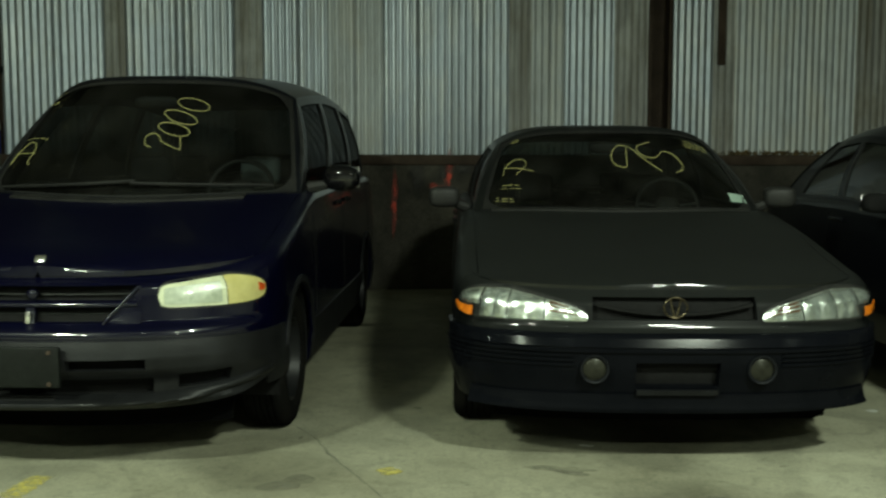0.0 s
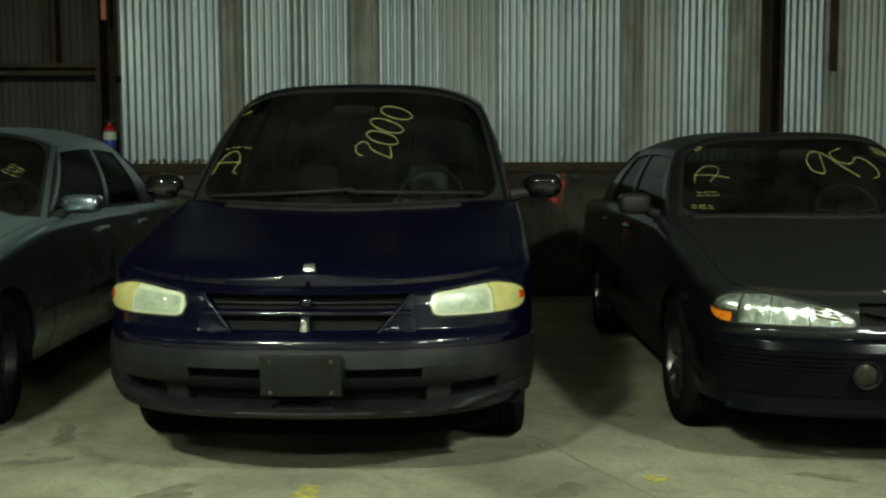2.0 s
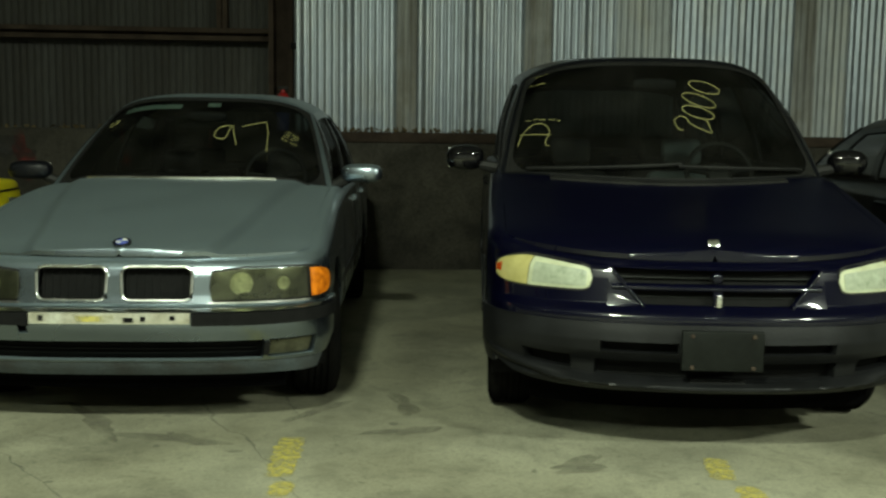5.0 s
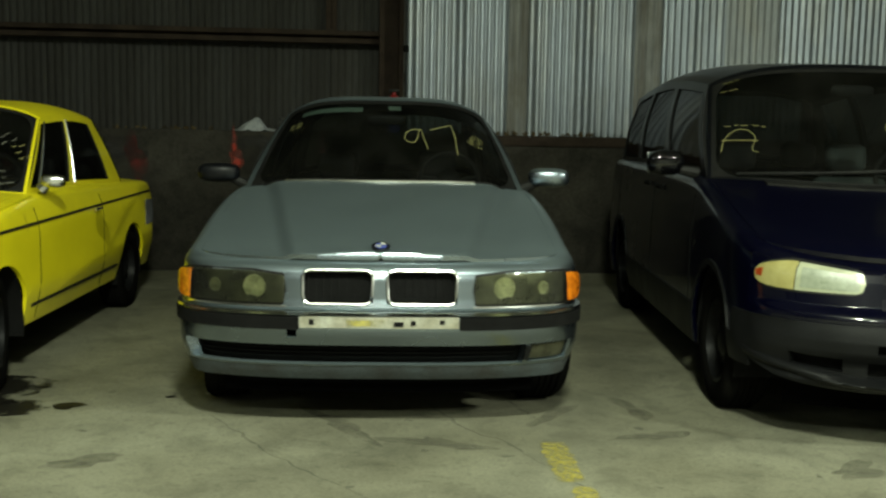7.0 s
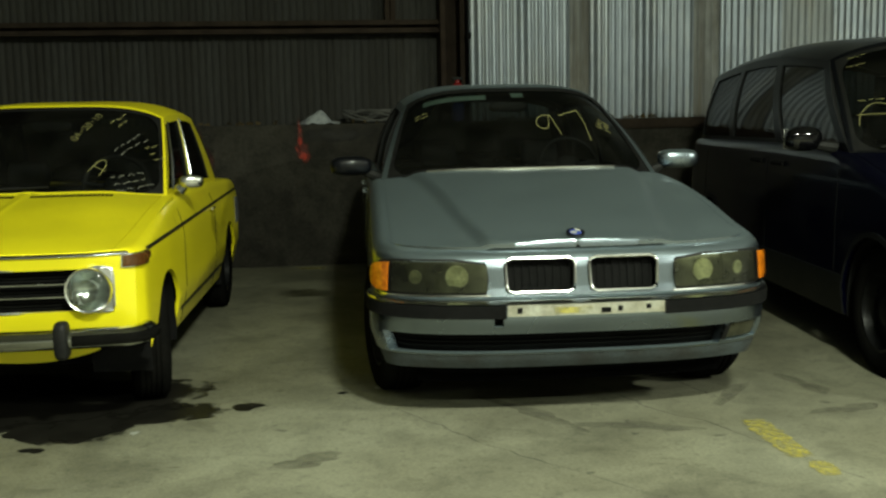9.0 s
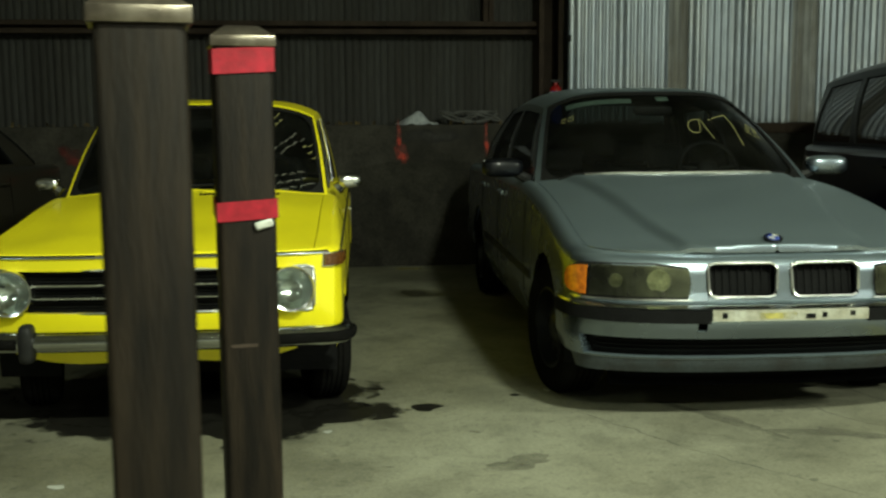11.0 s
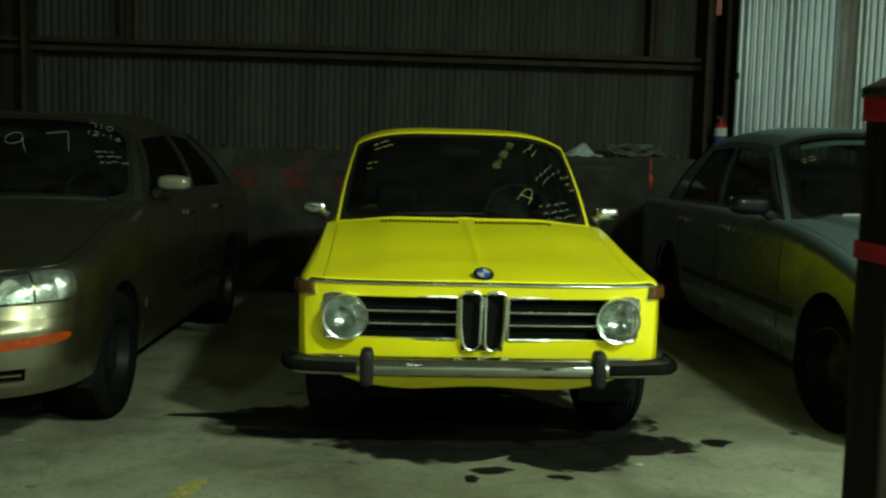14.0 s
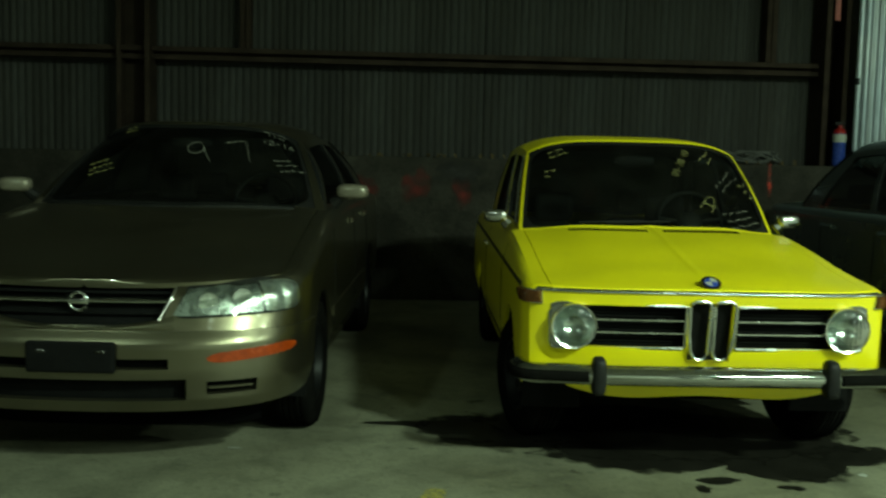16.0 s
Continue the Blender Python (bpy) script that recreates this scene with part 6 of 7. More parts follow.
def yellow_coupe():
    c = Car("coupe", "bright yellow vintage two-door coupe with chrome bumper and round lamps", pose(-6.79, 4.21, 0, 0, 0, 2.0), "yellow", 0.785, 4.20, 0.30, 4.2,
            [(0, 0.80), (0.4, 0.835), (0.9, 0.91), (1.3, 0.955), (2.2, 0.96), (4.1, 0.90)], [(0, 0.0), (0.2, 0.015), (1.2, 0.03), (2, 0.02)], 3.4,
            [(0.28, -0.17), (0.36, -0.135), (0.43, -0.105), (0.50, -0.082), (0.56, -0.068), (0.74, -0.045), (0.79, -0.03), (0.81, -0.05), (1.2, -0.1)],
            [(0.26, -0.05), (0.45, 0.0), (0.76, 0.0), (0.80, -0.006), (0.88, -0.030), (0.96, -0.058), (1.2, -0.08)],
            [(0.74, 0.295, 0.335), (3.24, 0.295, 0.335)], (1.20, 0.10), (1.83, 2.85, 0.605, 1.375, 0.08, 0.10, 0.12, 0.03, 3.35), 0.26, roll=0.04, form=hood_creases)
    nose = 0.80
    c.front_low = 0.43
    c.bulge = 0.01
    top = lambda s: c.top_at(s)
    f = lambda z: (z - 0.43) / (c.top_at(0.2) - 0.43)
    c.wrap("nose_panel", "yellow", -nose, nose, 0.43, top, 0.0, 0.03, nz=16, n=46, tops=True, holes=[(-0.66, -0.1, f(0.555), f(0.735)), (0.1, 0.66, f(0.555), f(0.735)), (-0.09, 0.09, f(0.50), f(0.75))])
    c.sides(nose)
    c.wrap("valance", "yellow", -0.62, 0.62, lambda s: 0.328 + 0.04 * (abs(s) / 0.62) ** 4 + 0.008 * math.cos(9 * s), 0.44, 0.005, 0.03, n=30, nz=6)
    c.wrap("front_core", "matt", -0.7, 0.7, 0.40, 0.76, -0.08, 0.02, n=20, nz=3)
    # grilles with chrome bars
    for g in (-1, 1):
        gl = new("side_grille")
        gl.parent = c.root
        a, b = sorted((g * 0.106, g * 0.545))
        for k in range(12):
            z = 0.562 + 0.168 * k / 11
            c.wrap("grille_slat", "matt", a, b, z - 0.004, z + 0.004, -0.045, 0.02, gl, n=6, nz=1)
        for z in (0.618, 0.673):
            c.wrap("grille_bar", "brightwork", a, b, z - 0.0032, z + 0.0032, -0.004, 0.015, gl, n=8, nz=2)
        pts = [c.skin(s, z, 0.004)[0] for s, z in ((g * 0.695, 0.70), (g * 0.685, 0.733), (g * 0.655, 0.742), (g * 0.114, 0.737), (g * 0.106, 0.73), (g * 0.106, 0.56), (g * 0.114, 0.555), (g * 0.665, 0.548), (g * 0.690, 0.552), (g * 0.697, 0.57))]
        bm = bmesh.new()
        tube(bm, pts, 0.0065, 6, True)
        part("grille_frame", bm, "brightwork", gl)
        c.wrap("lamp_plate", "satin", *sorted((g * 0.545, g * 0.692)), 0.55, 0.737, 0.0005, 0.01, gl, n=14, nz=14, holes=[(*sorted((g * 0.50, g * 0.652)), 0.15, 0.88)])
    c.lamp_round(0.582, 0.646, 0.093, 0.026)
    kid = new("kidney_grille")
    kid.parent = c.root
    for g in (-1, 1):
        pts = [(g * x, z) for x, z in ((0.008, 0.740), (0.018, 0.757), (0.040, 0.763), (0.072, 0.762), (0.090, 0.752), (0.097, 0.735), (0.094, 0.62), (0.084, 0.545), (0.070, 0.518), (0.046, 0.508), (0.022, 0.514), (0.010, 0.54))]
        bm = bmesh.new()
        tube(bm, [c.skin(s, z, 0.02)[0] for s, z in pts], 0.0072, 8, True)
        part("kidney_frame", bm, "brightwork", kid)
        for k in range(4):
            s = g * (0.032 + 0.017 * k)
            c.wrap("kidney_slat", "matt", s - 0.002, s + 0.002, 0.52, 0.74, -0.028, 0.008, kid, n=1, nz=2)
    c.wrap("kidney_backing", "matt", -0.10, 0.10, 0.50, 0.75, -0.022, 0.01, kid, n=4, nz=2)
    # chrome belt strip, corner lamps
    c.wrap("hood_trim", "brightwork", -0.765, 0.765, 0.790, 0.803, 0.008, 0.015, n=60, nz=8, ripple=lambda s, v: 0.007 * math.sin(math.pi * v), label="thin chrome strip along the hood's edge")
    for g in (-1, 1):
        a, b = 0.95, c.s_of_y(4.0)
        zz = lambda s: 0.785 + 0.012 * (abs(s) - 0.9)
        c.wrap("belt_trim", "black", *sorted((g * a, g * b)), lambda s: zz(s), lambda s: zz(s) + 0.014, 0.006, 0.012, n=40, nz=2)
        c.wrap("sill_trim", "black", *sorted((g * c.s_of_y(1.15), g * c.s_of_y(2.85))), 0.355, 0.375, 0.006, 0.012, n=20, nz=2)
        tl = new("turn_signal")
        tl.parent = c.root
        c.wrap("signal_lens", "browned", *sorted((g * 0.735, g * 0.915)), lambda s: 0.738 + 0.03 * max(0, abs(s) - 0.82) / 0.1, 0.787, 0.022, 0.025, tl, n=10, nz=4)
        c.wrap("signal_base", "chrome", *sorted((g * 0.73, g * 0.925)), 0.733, 0.791, 0.008, 0.01, tl, n=10, nz=2)
    # bumper
    def blade(s, v, out, z0, z1):
        p, n = c.skin(s, 0.46)
        belly = math.sqrt(max(0.0, 1 - (2 * v - 1) ** 2))
        return Vector((p.x, p.y - 0.115, z0 + (z1 - z0) * v)) + n * (0.004 + out * belly), n
    bm = bmesh.new()
    grid(bm, lambda s, v: blade(s, v, 0.048, 0.412, 0.497), span(-0.93, 0.93, 60), [0.5 - 0.5 * math.cos(a) for a in span(0, math.pi, 24)], None, 0.008)
    part("front_bumper", bm, "bumperchrome", c.root, "chrome blade bumper, slightly dull")
    for g in (-1, 1):
        bm = bmesh.new()
        grid(bm, lambda s, v: blade(s, 0.5 + 0.0 * v, 0.048 + 0.012 * math.sin(math.pi * v) ** 0.5, 0.432 + 0.044 * (v - 0.5) * 2 * 0.5, 0.476 + 0.044 * (v - 0.5) * 2 * 0.5), span(*sorted((g * 0.53, g * 0.935)), 24), span(0, 1, 6), None, 0.016)
        part("bumper_rubber", bm, "rubber", c.root)
    for g in (-1, 1):
        p = c.skin(c.s_of_x(g * 0.478), 0.455, 0.145)[0]
        bm = bmesh.new()
        ellipsoid(bm, p, (0.03, 0.045, 0.080), 4.0, 16, 12)
        part("overrider", bm, "black", c.root, "black rubber overrider")
    y = c.yfront(0) + 0.04
    c.roundel(pose(0, y, c.zdeck(0, y) + 0.016, -58), 0.043)
    c.decks(0.67)
    for x0 in (-0.44, 0.05):
        for k in range(20):
            xx = x0 + 0.39 * k / 19
            c.deck("vent_slot", "matt", xx - 0.006, xx + 0.006, 0.905, 0.940, 0.005, 0.004, nx=1, nv=1)
    c.house(1.33, 3.25, [(0.025, 0.40), (0.43, 0.85)], qs=0.978, vtop=0.968, vlow=0.06, frame_mat="black")
    for g in (-1, 1):
        for a in (0.06, 0.415):
            c.strip("window_trim", "chrome", [c.side_point(g, a + 0.03 * (1 - v), v, 0.004)[0] for v in span(0.04, 0.92, 8)], 0.008, 6)
    c.mirror(0.81, 1.42, 1.02, (0.066, 0.034, 0.036), "chrome", 3.0, (0.74, 1.42, 0.975), 14)
    c.cabin(1.55, 2.25, 0.36, 0.92, (0.34, 0.0), 2)
    c.doors((1.25, 2.48), 0.28, ())
    c.underside()
    c.wrap("primer_patch", "primer", c.s_of_y(3.62), c.total - 0.05, 0.58, lambda s: c.top_at(s) - 0.14, 0.003, 0.01, n=24, nz=6, label="bare grey primer on the rear quarter")
    c.wheel_set(0.672, 0.175, "dark", 0.60, 14)
    for g in (-1, 1):
        c.strip("door_handle", "chrome", [c.skin(g * c.s_of_y(yy), 0.80, 0.02)[0] for yy in (2.25, 2.32, 2.39)], 0.009, 6)
        c.strip("wiper", "black", [c.screen_point(g * 0.1 - 0.45 + t * 0.5, 0.03 + 0.02 * t, 0.01)[0] for t in span(0, 1, 5)], 0.006, 6)
    c.chalk("A", 0.42, 0.20, 0.11, -28, "chalk", 0.0017)
    c.chalk("04-20-10", 0.30, 0.52, 0.042, 62, "chalk", 0.0013, 0.8)
    c.scrawl(0.56, 0.74, 0.10, 2, 55)
    c.scrawl(0.60, 0.42, 0.20, 2, 50, "whitechalk")
    c.scrawl(0.60, 0.14, 0.16, 3, 20, "whitechalk")
    c.scrawl(0.84, 0.5, 0.05, 3, 30)
    c.scrawl(-0.80, 0.86, 0.09, 2, 10)
    c.scrawl(-0.82, 0.62, 0.05, 2, 0)
    return c


def gold_sedan():
    c = Car("sedan", "beige-gold metallic sedan with chrome-barred grille, in dim light", pose(-9.40, 4.05, 0, 0, 0, 0), "gold", 0.89, 4.77, 0.58, 2.6,
            [(0, 0.77), (0.58, 0.85), (0.95, 0.935), (1.3, 1.0), (1.55, 1.03), (2.4, 1.05), (4.7, 1.02)], [(0, 0.0), (0.3, 0.03), (1.3, 0.06), (2, 0.05)], 2.8,
            [(0.22, -0.12), (0.27, -0.04), (0.33, -0.01), (0.44, 0.0), (0.56, 0.0), (0.60, -0.03), (0.66, -0.06), (0.74, -0.09), (0.79, -0.15), (1.2, -0.2)],
            [(0.24, -0.06), (0.4, -0.005), (0.7, 0.0), (0.82, -0.008), (0.95, -0.015), (1.03, -0.025), (1.3, -0.04)],
            [(0.93, 0.315, 0.36), (3.63, 0.315, 0.36)], (1.30, 0.30), (2.15, 3.50, 0.60, 1.40, 0.105, 0.24, 0.2, 0.035, 4.15), 0.24)
    nose = 1.05
    top = lambda s: c.top_at(s)
    f = lambda z: (z - 0.59) / (c.top_at(0.2) - 0.59)
    c.wrap("nose_panel", "gold", -nose, nose, 0.59, top, 0, 0.03, nz=18, n=50, tops=True, holes=[(-0.40, 0.40, f(0.625), f(0.776))])
    c.sides(nose)
    gr = new("grille")
    gr.parent = c.root
    c.wrap("grille_backing", "matt", -0.42, 0.42, 0.615, 0.785, -0.05, 0.01, gr, nz=2)
    c.wrap("grille_bar", "chrome", -0.39, 0.39, 0.713, 0.729, -0.004, 0.02, gr, nz=6, ripple=lambda s, v: 0.008 * math.sin(math.pi * v))
    for z in (0.672, 0.752):
        c.wrap("grille_slat", "matt", -0.40, 0.40, z - 0.004, z + 0.004, -0.02, 0.02, gr, nz=2)
    for g in (-1, 1):
        c.strip("grille_end", "chrome", [c.skin(g * (0.335 + 0.072 * t), 0.648 + 0.128 * t, 0.008)[0] for t in span(0, 1, 8)], 0.006, 8, parent=gr)
        c.wrap("grille_cheek", "gold", *sorted((g * 0.34, g * 0.415)), lambda s: 0.62, lambda s: 0.63 + 0.15 * min(1, max(0.0, (abs(s) - 0.345) / 0.06)), 0.003, 0.03, gr, n=10, nz=4)
    c.wrap("grille_chin", "gold", -0.40, 0.40, 0.612, lambda s: 0.622 + 0.035 * (abs(s) / 0.36) ** 2.5, 0.006, 0.03, gr, n=30, nz=5, ripple=lambda s, v: 0.008 * math.sin(math.pi * v))
    bm = bmesh.new()
    p = c.skin(0, 0.72, 0.014)[0]
    tube(bm, [(0.036 * math.cos(a), p.y, 0.720 + 0.036 * math.sin(a)) for a in span(0, 2 * math.pi, 24)[:-1]], 0.006, 6, True)
    box(bm, -0.042, 0.042, p.y - 0.006, p.y + 0.004, 0.711, 0.729, 0.003)
    part("grille_badge", bm, "chrome", gr)
    fz = lambda z: (z - 0.275) / 0.33
    c.wrap("front_bumper", "gold", -nose - 0.14, nose + 0.14, lambda s: 0.275 + 0.02 * (s / nose) ** 2, 0.605, 0.012, 0.05, n=60, nz=18, holes=[(-0.38, -0.165, fz(0.457), fz(0.50)), (0.165, 0.38, fz(0.457), fz(0.50)), (-0.45, 0.45, fz(0.325), fz(0.414)), (-0.74, -0.53, fz(0.345), fz(0.40)), (0.53, 0.74, fz(0.345), fz(0.40))], label="beige bumper with dark intake slots")
    c.wrap("bumper_core", "matt", -0.95, 0.95, 0.28, 0.58, -0.05, 0.02, n=20, nz=3)
    for g in (-1, 1):
        c.wrap("fog_bar", "gold", *sorted((g * 0.54, g * 0.73)), 0.37, 0.378, -0.005, 0.02, n=4, nz=2)
        tl = new("turn_signal")
        tl.parent = c.root
        rim = lambda s: max(0.05, 1 - abs((abs(s) - 0.735) / 0.2051) ** 6) ** 0.5
        c.wrap("signal_lens", "orange", *sorted((g * 0.53, g * 0.94)), lambda s: 0.499 + 0.075 * (abs(s) - 0.53) - 0.023 * rim(s), lambda s: 0.499 + 0.075 * (abs(s) - 0.53) + 0.021 * rim(s), 0.018, 0.02, tl, n=24, nz=4)
    lz0 = lambda s: 0.660 + 0.03 * max(0, s - 0.42)
    lz1 = lambda s: 0.665 + 0.105 * min(1, max(0, (s - 0.385) / 0.07)) + 0.035 * min(1, max(0, (s - 0.42) / 0.4))
    c.lamp_block("headlight", 0.395, 0.995, lz0, lz1, [(0.0, 0.66, 0.04, 0.96, "dustylamp"), (0.68, 1.0, 0.03, 0.97, "reflector")], 0.006, "lens", [(0.25, 0.45, 0.045), (0.5, 0.5, 0.045)])
    p = c.skin(0, 0.48, 0.02)[0]
    bm = bmesh.new()
    box(bm, -0.18, 0.18, p.y - 0.02, p.y + 0.01, 0.445, 0.574, 0.014, 3)
    part("plate_holder", bm, "matt", c.root, "empty black plate holder")
    for sx in (-0.12, 0.12):
        bm = bmesh.new()
        ellipsoid(bm, (sx, p.y - 0.02, 0.535), (0.022, 0.006, 0.008), 2.2, 10, 6)
        part("plate_screw", bm, "alloy", c.root)
    c.decks(0.78)
    c.house(1.57, 4.05, [(0.04, 0.46), (0.50, 0.84)], qs=0.94, vtop=0.95, vlow=0.05)
    c.deck("cowl_vent", "black", -0.66, 0.66, 0.95, 0.995, 0.010, 0.01, nv=3)
    # mirror shells take the paler gold, as if lit by the lamp they face
    c.mirror(0.95, 1.68, 1.13, (0.09, 0.055, 0.042), "lamplit_gold", 3.2, (0.84, 1.70, 1.06), -6)
    c.cabin(1.95, 2.7, 0.36, 0.98, (0.38, -0.02), 2)
    c.doors((1.42, 2.5, 3.35), 0.27, (2.35, 3.2), handle_mat="gold")
    for g in (-1, 1):
        c.wrap("side_moulding", "gold", *sorted((g * c.s_of_y(1.34), g * c.s_of_y(3.22))), 0.48, 0.53, 0.004, 0.014, n=30, nz=3)
    c.underside(0.95)
    c.wheel_set(0.775, 0.205, "dark", 0.6)
    c.chalk("97", 0.06, 0.42, 0.20, 6, "whitechalk", 0.0017, 1.1)
    c.chalk("710", 0.64, 0.84, 0.055, 0, "whitechalk", 0.0017, 0.85)
    c.chalk("12-16", 0.62, 0.72, 0.05, 0, "whitechalk", 0.0016, 0.8)
    c.scrawl(0.70, 0.50, 0.12, 3, 20, "whitechalk")
    c.scrawl(-0.70, 0.40, 0.14, 3, 20)
    c.scrawl(-0.62, 0.90, 0.06, 2, 10)
    return c


def black_sedan():
    c = Car("sedan", "faded black sedan with clear headlights and chalked windshield", pose(0.952, 4.02, 0, 0, 0, -0.6), "darkgreen", 0.915, 4.95, 0.52, 2.9,
            [(0, 0.745), (0.52, 0.81), (0.9, 0.895), (1.3, 0.967), (1.6, 1.0), (2.5, 1.02), (4.9, 1.0)], [(0, 0.0), (0.3, 0.02), (1.35, 0.05), (2, 0.04)], 2.8,
            [(0.22, -0.15), (0.27, -0.085), (0.31, -0.06), (0.36, -0.04), (0.44, -0.012), (0.53, 0.0), (0.575, -0.02), (0.60, -0.06), (0.70, -0.09), (0.75, -0.14), (1.2, -0.2)],
            [(0.24, -0.05), (0.4, 0.0), (0.7, 0.0), (0.8, -0.01), (0.9, -0.022), (1.0, -0.04), (1.3, -0.06)],
            [(0.98, 0.32, 0.365), (3.71, 0.32, 0.365)], (1.33, 0.32), (2.2, 3.5, 0.65, 1.37, 0.105, 0.26, 0.2, 0.03, 4.25), 0.24, roll=0.075)
    nose = 1.06
    top = lambda s: c.top_at(s)
    f = lambda z: (z - 0.58) / (c.top_at(0.2) - 0.58)
    c.wrap("nose_panel", "darkgreen", -nose, nose, 0.58, top, 0, 0.03, nz=18, n=50, tops=True, holes=[(-0.345, 0.345, f(0.632), f(0.722))])
    c.sides(nose)
    gr = new("grille")
    gr.parent = c.root
    c.wrap("grille_backing", "matt", -0.36, 0.36, 0.62, 0.73, -0.04, 0.01, gr, nz=2)
    c.wrap("grille_bar", "matt", -0.33, 0.33, lambda s: 0.650 + 0.04 * (s / 0.33) ** 2, lambda s: 0.660 + 0.04 * (s / 0.33) ** 2, 0.002, 0.02, gr, n=20, nz=2)
    bm = bmesh.new()
    p = c.skin(0, 0.68, 0.010)[0]
    tube(bm, [(0.048 * math.cos(a), p.y, 0.684 + 0.042 * math.sin(a)) for a in span(0, 2 * math.pi, 24)[:-1]], 0.0036, 6, True)
    for dx in (-0.012, 0.012):
        tube(bm, [(dx * 1.8, p.y, 0.718), (dx * 0.4, p.y, 0.648)], 0.004, 6)
    part("grille_badge", bm, "bronze", gr, "thin bronze ring emblem")
    fz = lambda z: (z - 0.27) / 0.31
    c.wrap("front_bumper", "bumperblack", -nose - 0.18, nose + 0.18, lambda s: 0.27, 0.58, 0.015, 0.05, n=60, nz=16, holes=[(-0.17, 0.17, fz(0.37), fz(0.47))], label="glossy black ribbed bumper")
    c.wrap("bumper_core", "matt", -0.95, 0.95, 0.28, 0.56, -0.03, 0.02, n=20, nz=3)
    c.wrap("bumper_pad", "bumperblack", -nose, nose, 0.535, 0.585, 0.022, 0.03, n=40, nz=5)
    for z, o in ((0.52, 0.026), (0.50, 0.022), (0.48, 0.022), (0.46, 0.022)):
        for a, b in ((-1.1, -0.42), (0.42, 1.1)) if z < 0.515 else ((-1.1, 1.1),):
            c.wrap("bumper_rib", "bumperblack", a, b, z - 0.006, z + 0.006, o, 0.012, n=30, nz=3)
    c.wrap("bumper_lip", "bumperblack", -0.90, 0.90, lambda s: 0.252 + 0.012 * (s / 0.9) ** 2, 0.335, 0.024, 0.03, n=40, nz=10, ripple=lambda s, v: 0.045 * (1 - v) ** 1.5)
    c.wrap("plate_strip", "plastic_grey", -0.165, 0.165, 0.335, 0.356, 0.045, 0.025, n=8, nz=3)
    for g in (-1, 1):
        fl = new("fog_light")
        fl.parent = c.root
        p = c.skin(c.s_of_x(g * 0.337), 0.445, 0.02)[0]
        bm = bmesh.new()
        lathe(bm, [(0.062, 0.01), (0.058, -0.012), (0.050, -0.010), (0.048, 0.01)], 28, pose(*p))
        part("fog_ring", bm, "blackpaint", fl)
        bm = bmesh.new()
        lathe(bm, [(0.050, 0.004), (0.036, -0.004), (0.001, -0.008)], 28, pose(*p))
        part("fog_lens", bm, "foglens", fl)
    lz0 = lambda s: 0.626
    lz1 = lambda s: 0.636 + 0.120 * (min(1, max(0, (s - 0.355) / 0.40))) ** 0.5
    # the three thin browned bars paint the amber lens's reflection in the inner bowl
    c.lamp_block("headlight", 0.365, 0.985, lz0, lz1, [(0.0, 0.30, 0.04, 0.94, "reflector"), (0.06, 0.27, 0.46, 0.54, "browned"), (0.10, 0.27, 0.66, 0.74, "browned"), (0.13, 0.27, 0.84, 0.90, "browned"), (0.31, 0.58, 0.04, 0.94, "reflector"), (0.59, 0.80, 0.04, 0.94, "reflector"), (0.82, 1.0, 0.42, 0.95, "reflector"), (0.845, 1.0, 0.04, 0.36, "amber")], 0.006, "lens", soft=6, soft_in=40)
    c.decks(0.80)
    c.house(1.65, 4.15, [(0.04, 0.47), (0.51, 0.84)], qs=0.945, vtop=0.95, vlow=0.05)
    c.deck("cowl_vent", "black", -0.7, 0.7, 0.96, 0.998, 0.010, 0.01, nv=3)
    c.mirror(0.965, 1.80, 1.07, (0.09, 0.055, 0.06), "black", 3.6, (0.82, 1.83, 1.0), -6)
    c.cabin(2.0, 2.75, 0.36, 0.98, (0.40, -0.02), 2)
    c.doors((1.5, 2.62, 3.5), 0.27, (2.45, 3.35), handle_mat="bumperblack")
    for g in (-1, 1):
        c.wrap("side_moulding", "bumperblack", *sorted((g * c.s_of_y(1.4), g * c.s_of_y(3.3))), 0.46, 0.53, 0.004, 0.014, n=30, nz=3)
    c.underside(0.95)
    c.wheel_set(0.80, 0.215, "alloy", 0.62)
    # a slanting 9 and 5, and a looped A
    c.hand([[(0.098, 0.70), (0.022, 0.70), (-0.037, 0.59), (-0.03, 0.48), (0.023, 0.435), (0.066, 0.45), (0.078, 0.58), (0.098, 0.69), (0.133, 0.655), (0.216, 0.519), (0.32, 0.389)]])
    c.hand([[(0.30, 0.76), (0.175, 0.685), (0.211, 0.57), (0.305, 0.55), (0.378, 0.629), (0.455, 0.60), (0.499, 0.488), (0.483, 0.41), (0.424, 0.375)]])
    c.hand([[(-0.84, 0.395), (-0.834, 0.50), (-0.778, 0.579), (-0.70, 0.557), (-0.682, 0.487), (-0.744, 0.379)], [(-0.841, 0.49), (-0.736, 0.461), (-0.615, 0.40)]], r=0.0015)
    c.hand([[(-0.84, 0.88), (-0.80, 0.90), (-0.785, 0.87), (-0.83, 0.855), (-0.845, 0.875)]], r=0.0013)
    c.scrawl(-0.83, 0.27, 0.11, 2, -4, h=0.016, r=0.0013)
    c.scrawl(-0.86, 0.13, 0.13, 2, -8, h=0.012, r=0.0016)
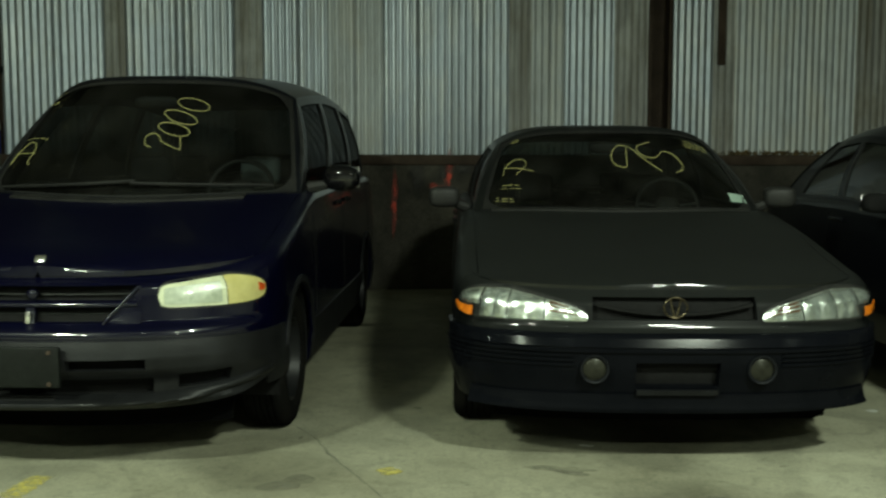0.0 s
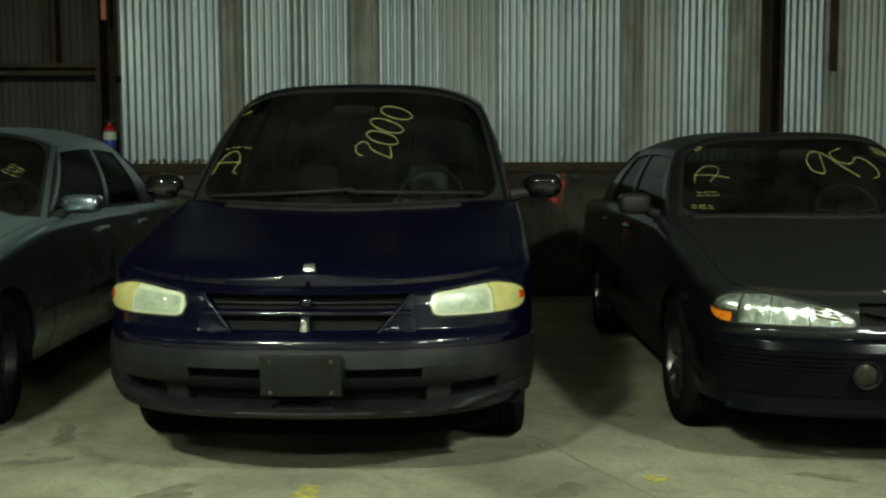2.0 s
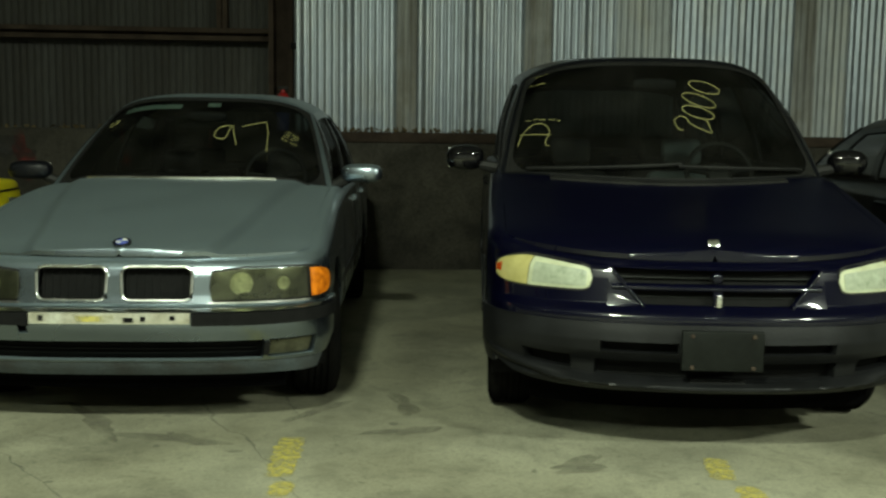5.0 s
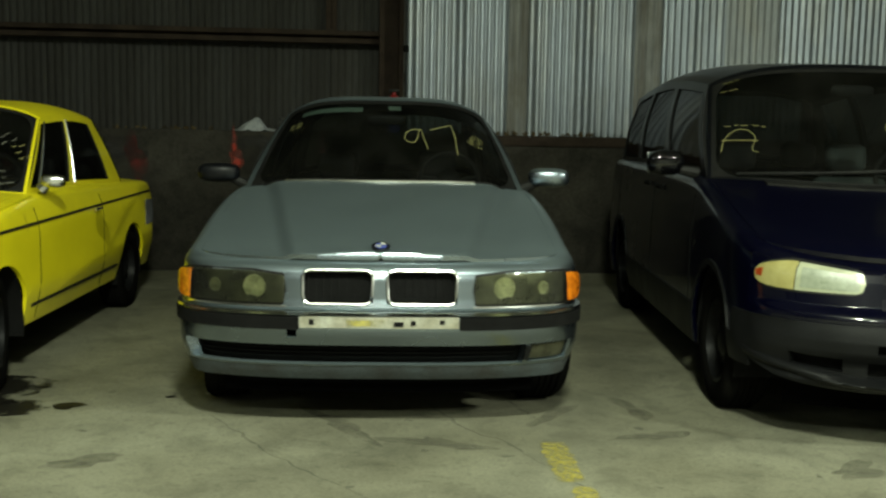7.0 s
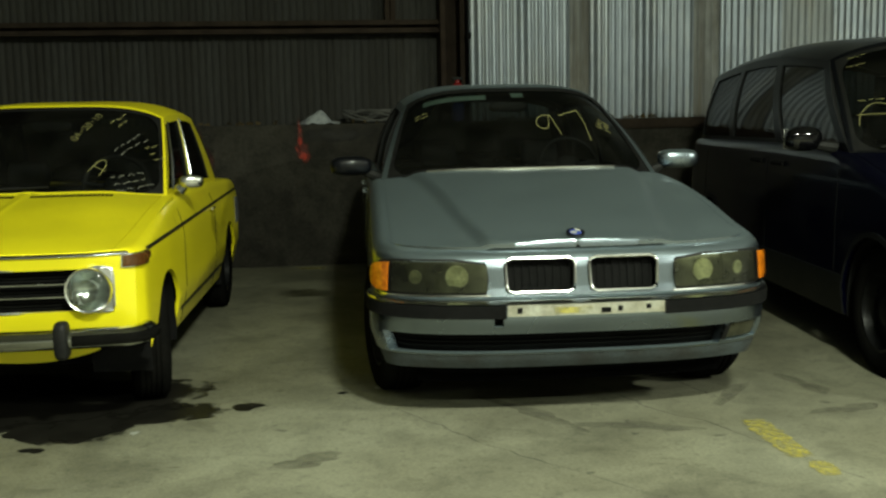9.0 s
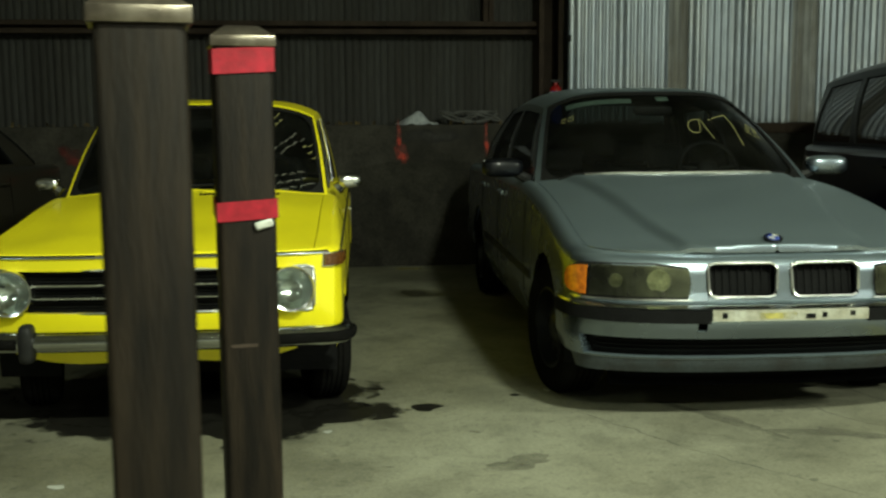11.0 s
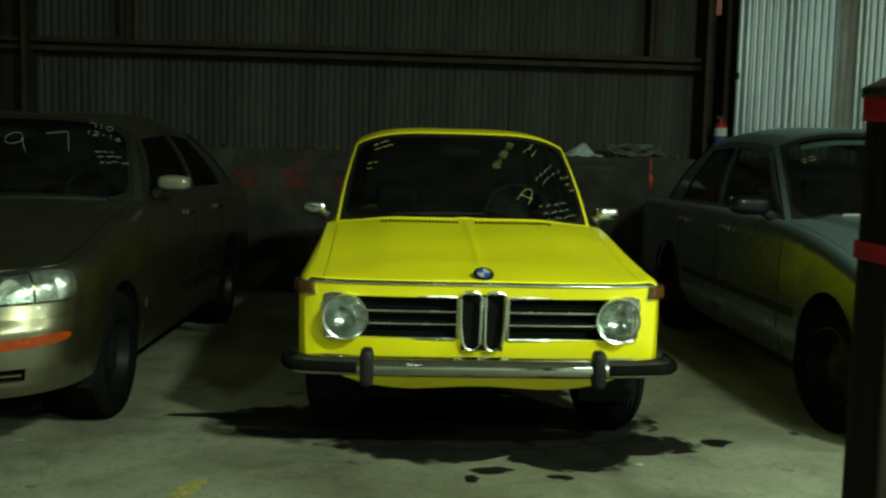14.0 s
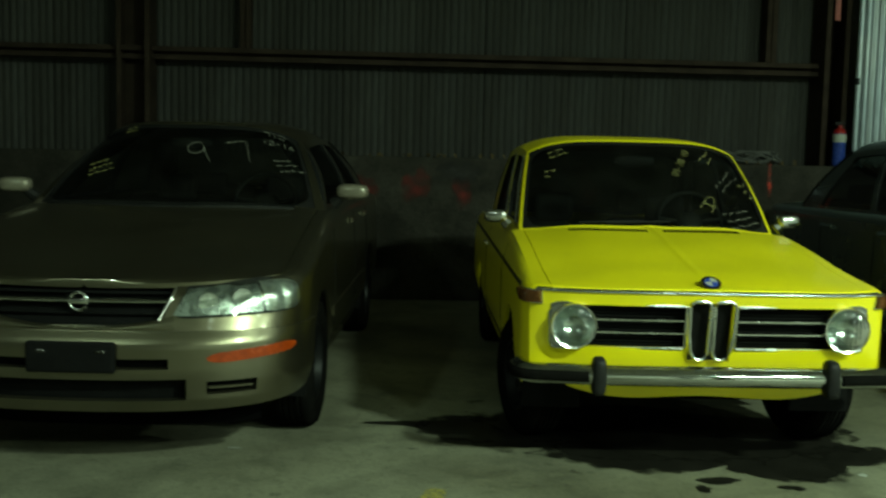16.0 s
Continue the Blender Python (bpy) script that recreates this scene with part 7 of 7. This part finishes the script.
    c.scrawl(0.62, 0.80, 0.14, 3, -8, h=0.016, r=0.0014)
    bm = bmesh.new()
    grid(bm, lambda q, v: c.screen_point(q, v, -0.006), span(0.80, 0.945, 5), span(0.10, 0.20, 3), None, 0)
    part("sticker", bm, "green", c.screen, "pale green paper sticker")
    return c


def dark_hatch():
    c = Car("hatchback", "dark rounded hatchback standing in the shade", pose(3.32, 4.1, 0, 0, 0, 0), "blackpaint", 0.86, 3.95, 0.55, 2.6,
            [(0, 0.76), (0.58, 0.84), (1.3, 0.99), (2.2, 1.03), (3.95, 1.02)], [(0, 0.0), (0.3, 0.03), (1.2, 0.06), (2, 0.05)], 2.8,
            [(0.22, -0.12), (0.3, -0.02), (0.5, 0.0), (0.66, -0.06), (0.79, -0.15), (1.2, -0.2)],
            [(0.24, -0.06), (0.4, -0.005), (0.7, 0.0), (0.82, -0.012), (1.03, -0.04), (1.3, -0.06)],
            [(0.80, 0.30, 0.345), (3.25, 0.30, 0.345)], (1.05, 0.30), (1.95, 2.95, 0.575, 1.385, 0.095, 0.25, 0.14, 0.05, 3.5), 0.24)
    nose = 1.0
    c.wrap("nose_panel", "blackpaint", -nose, nose, 0.26, lambda s: c.top_at(s), 0, 0.03, nz=14, n=50)
    c.sides(nose)
    c.lamp_block("headlight", 0.45, 0.95, 0.62, 0.74, [(0.0, 0.7, 0.04, 0.96, "dimreflector"), (0.74, 1.0, 0.03, 0.97, "dimreflector")], 0.006, "darklens")
    c.decks(0.68)
    c.house(1.32, 3.42, [(0.09, 0.50), (0.54, 0.86)], qs=0.94, vtop=0.95, vlow=0.05)
    c.mirror(0.94, 1.42, 1.05, (0.09, 0.055, 0.055), "matt", 3.0, (0.80, 1.44, 1.0), -6)
    c.cabin(1.7, 2.35, 0.36, 0.98, (0.36, -0.02), 1)
    c.doors((1.22, 2.4), 0.27, (2.25,), handle_mat="bumperblack")
    c.underside()
    c.wheel_set(0.74, 0.19, "steel", 0.6)
    return c


van()
silver_sedan()
yellow_coupe()
gold_sedan()
black_sedan()
dark_hatch()
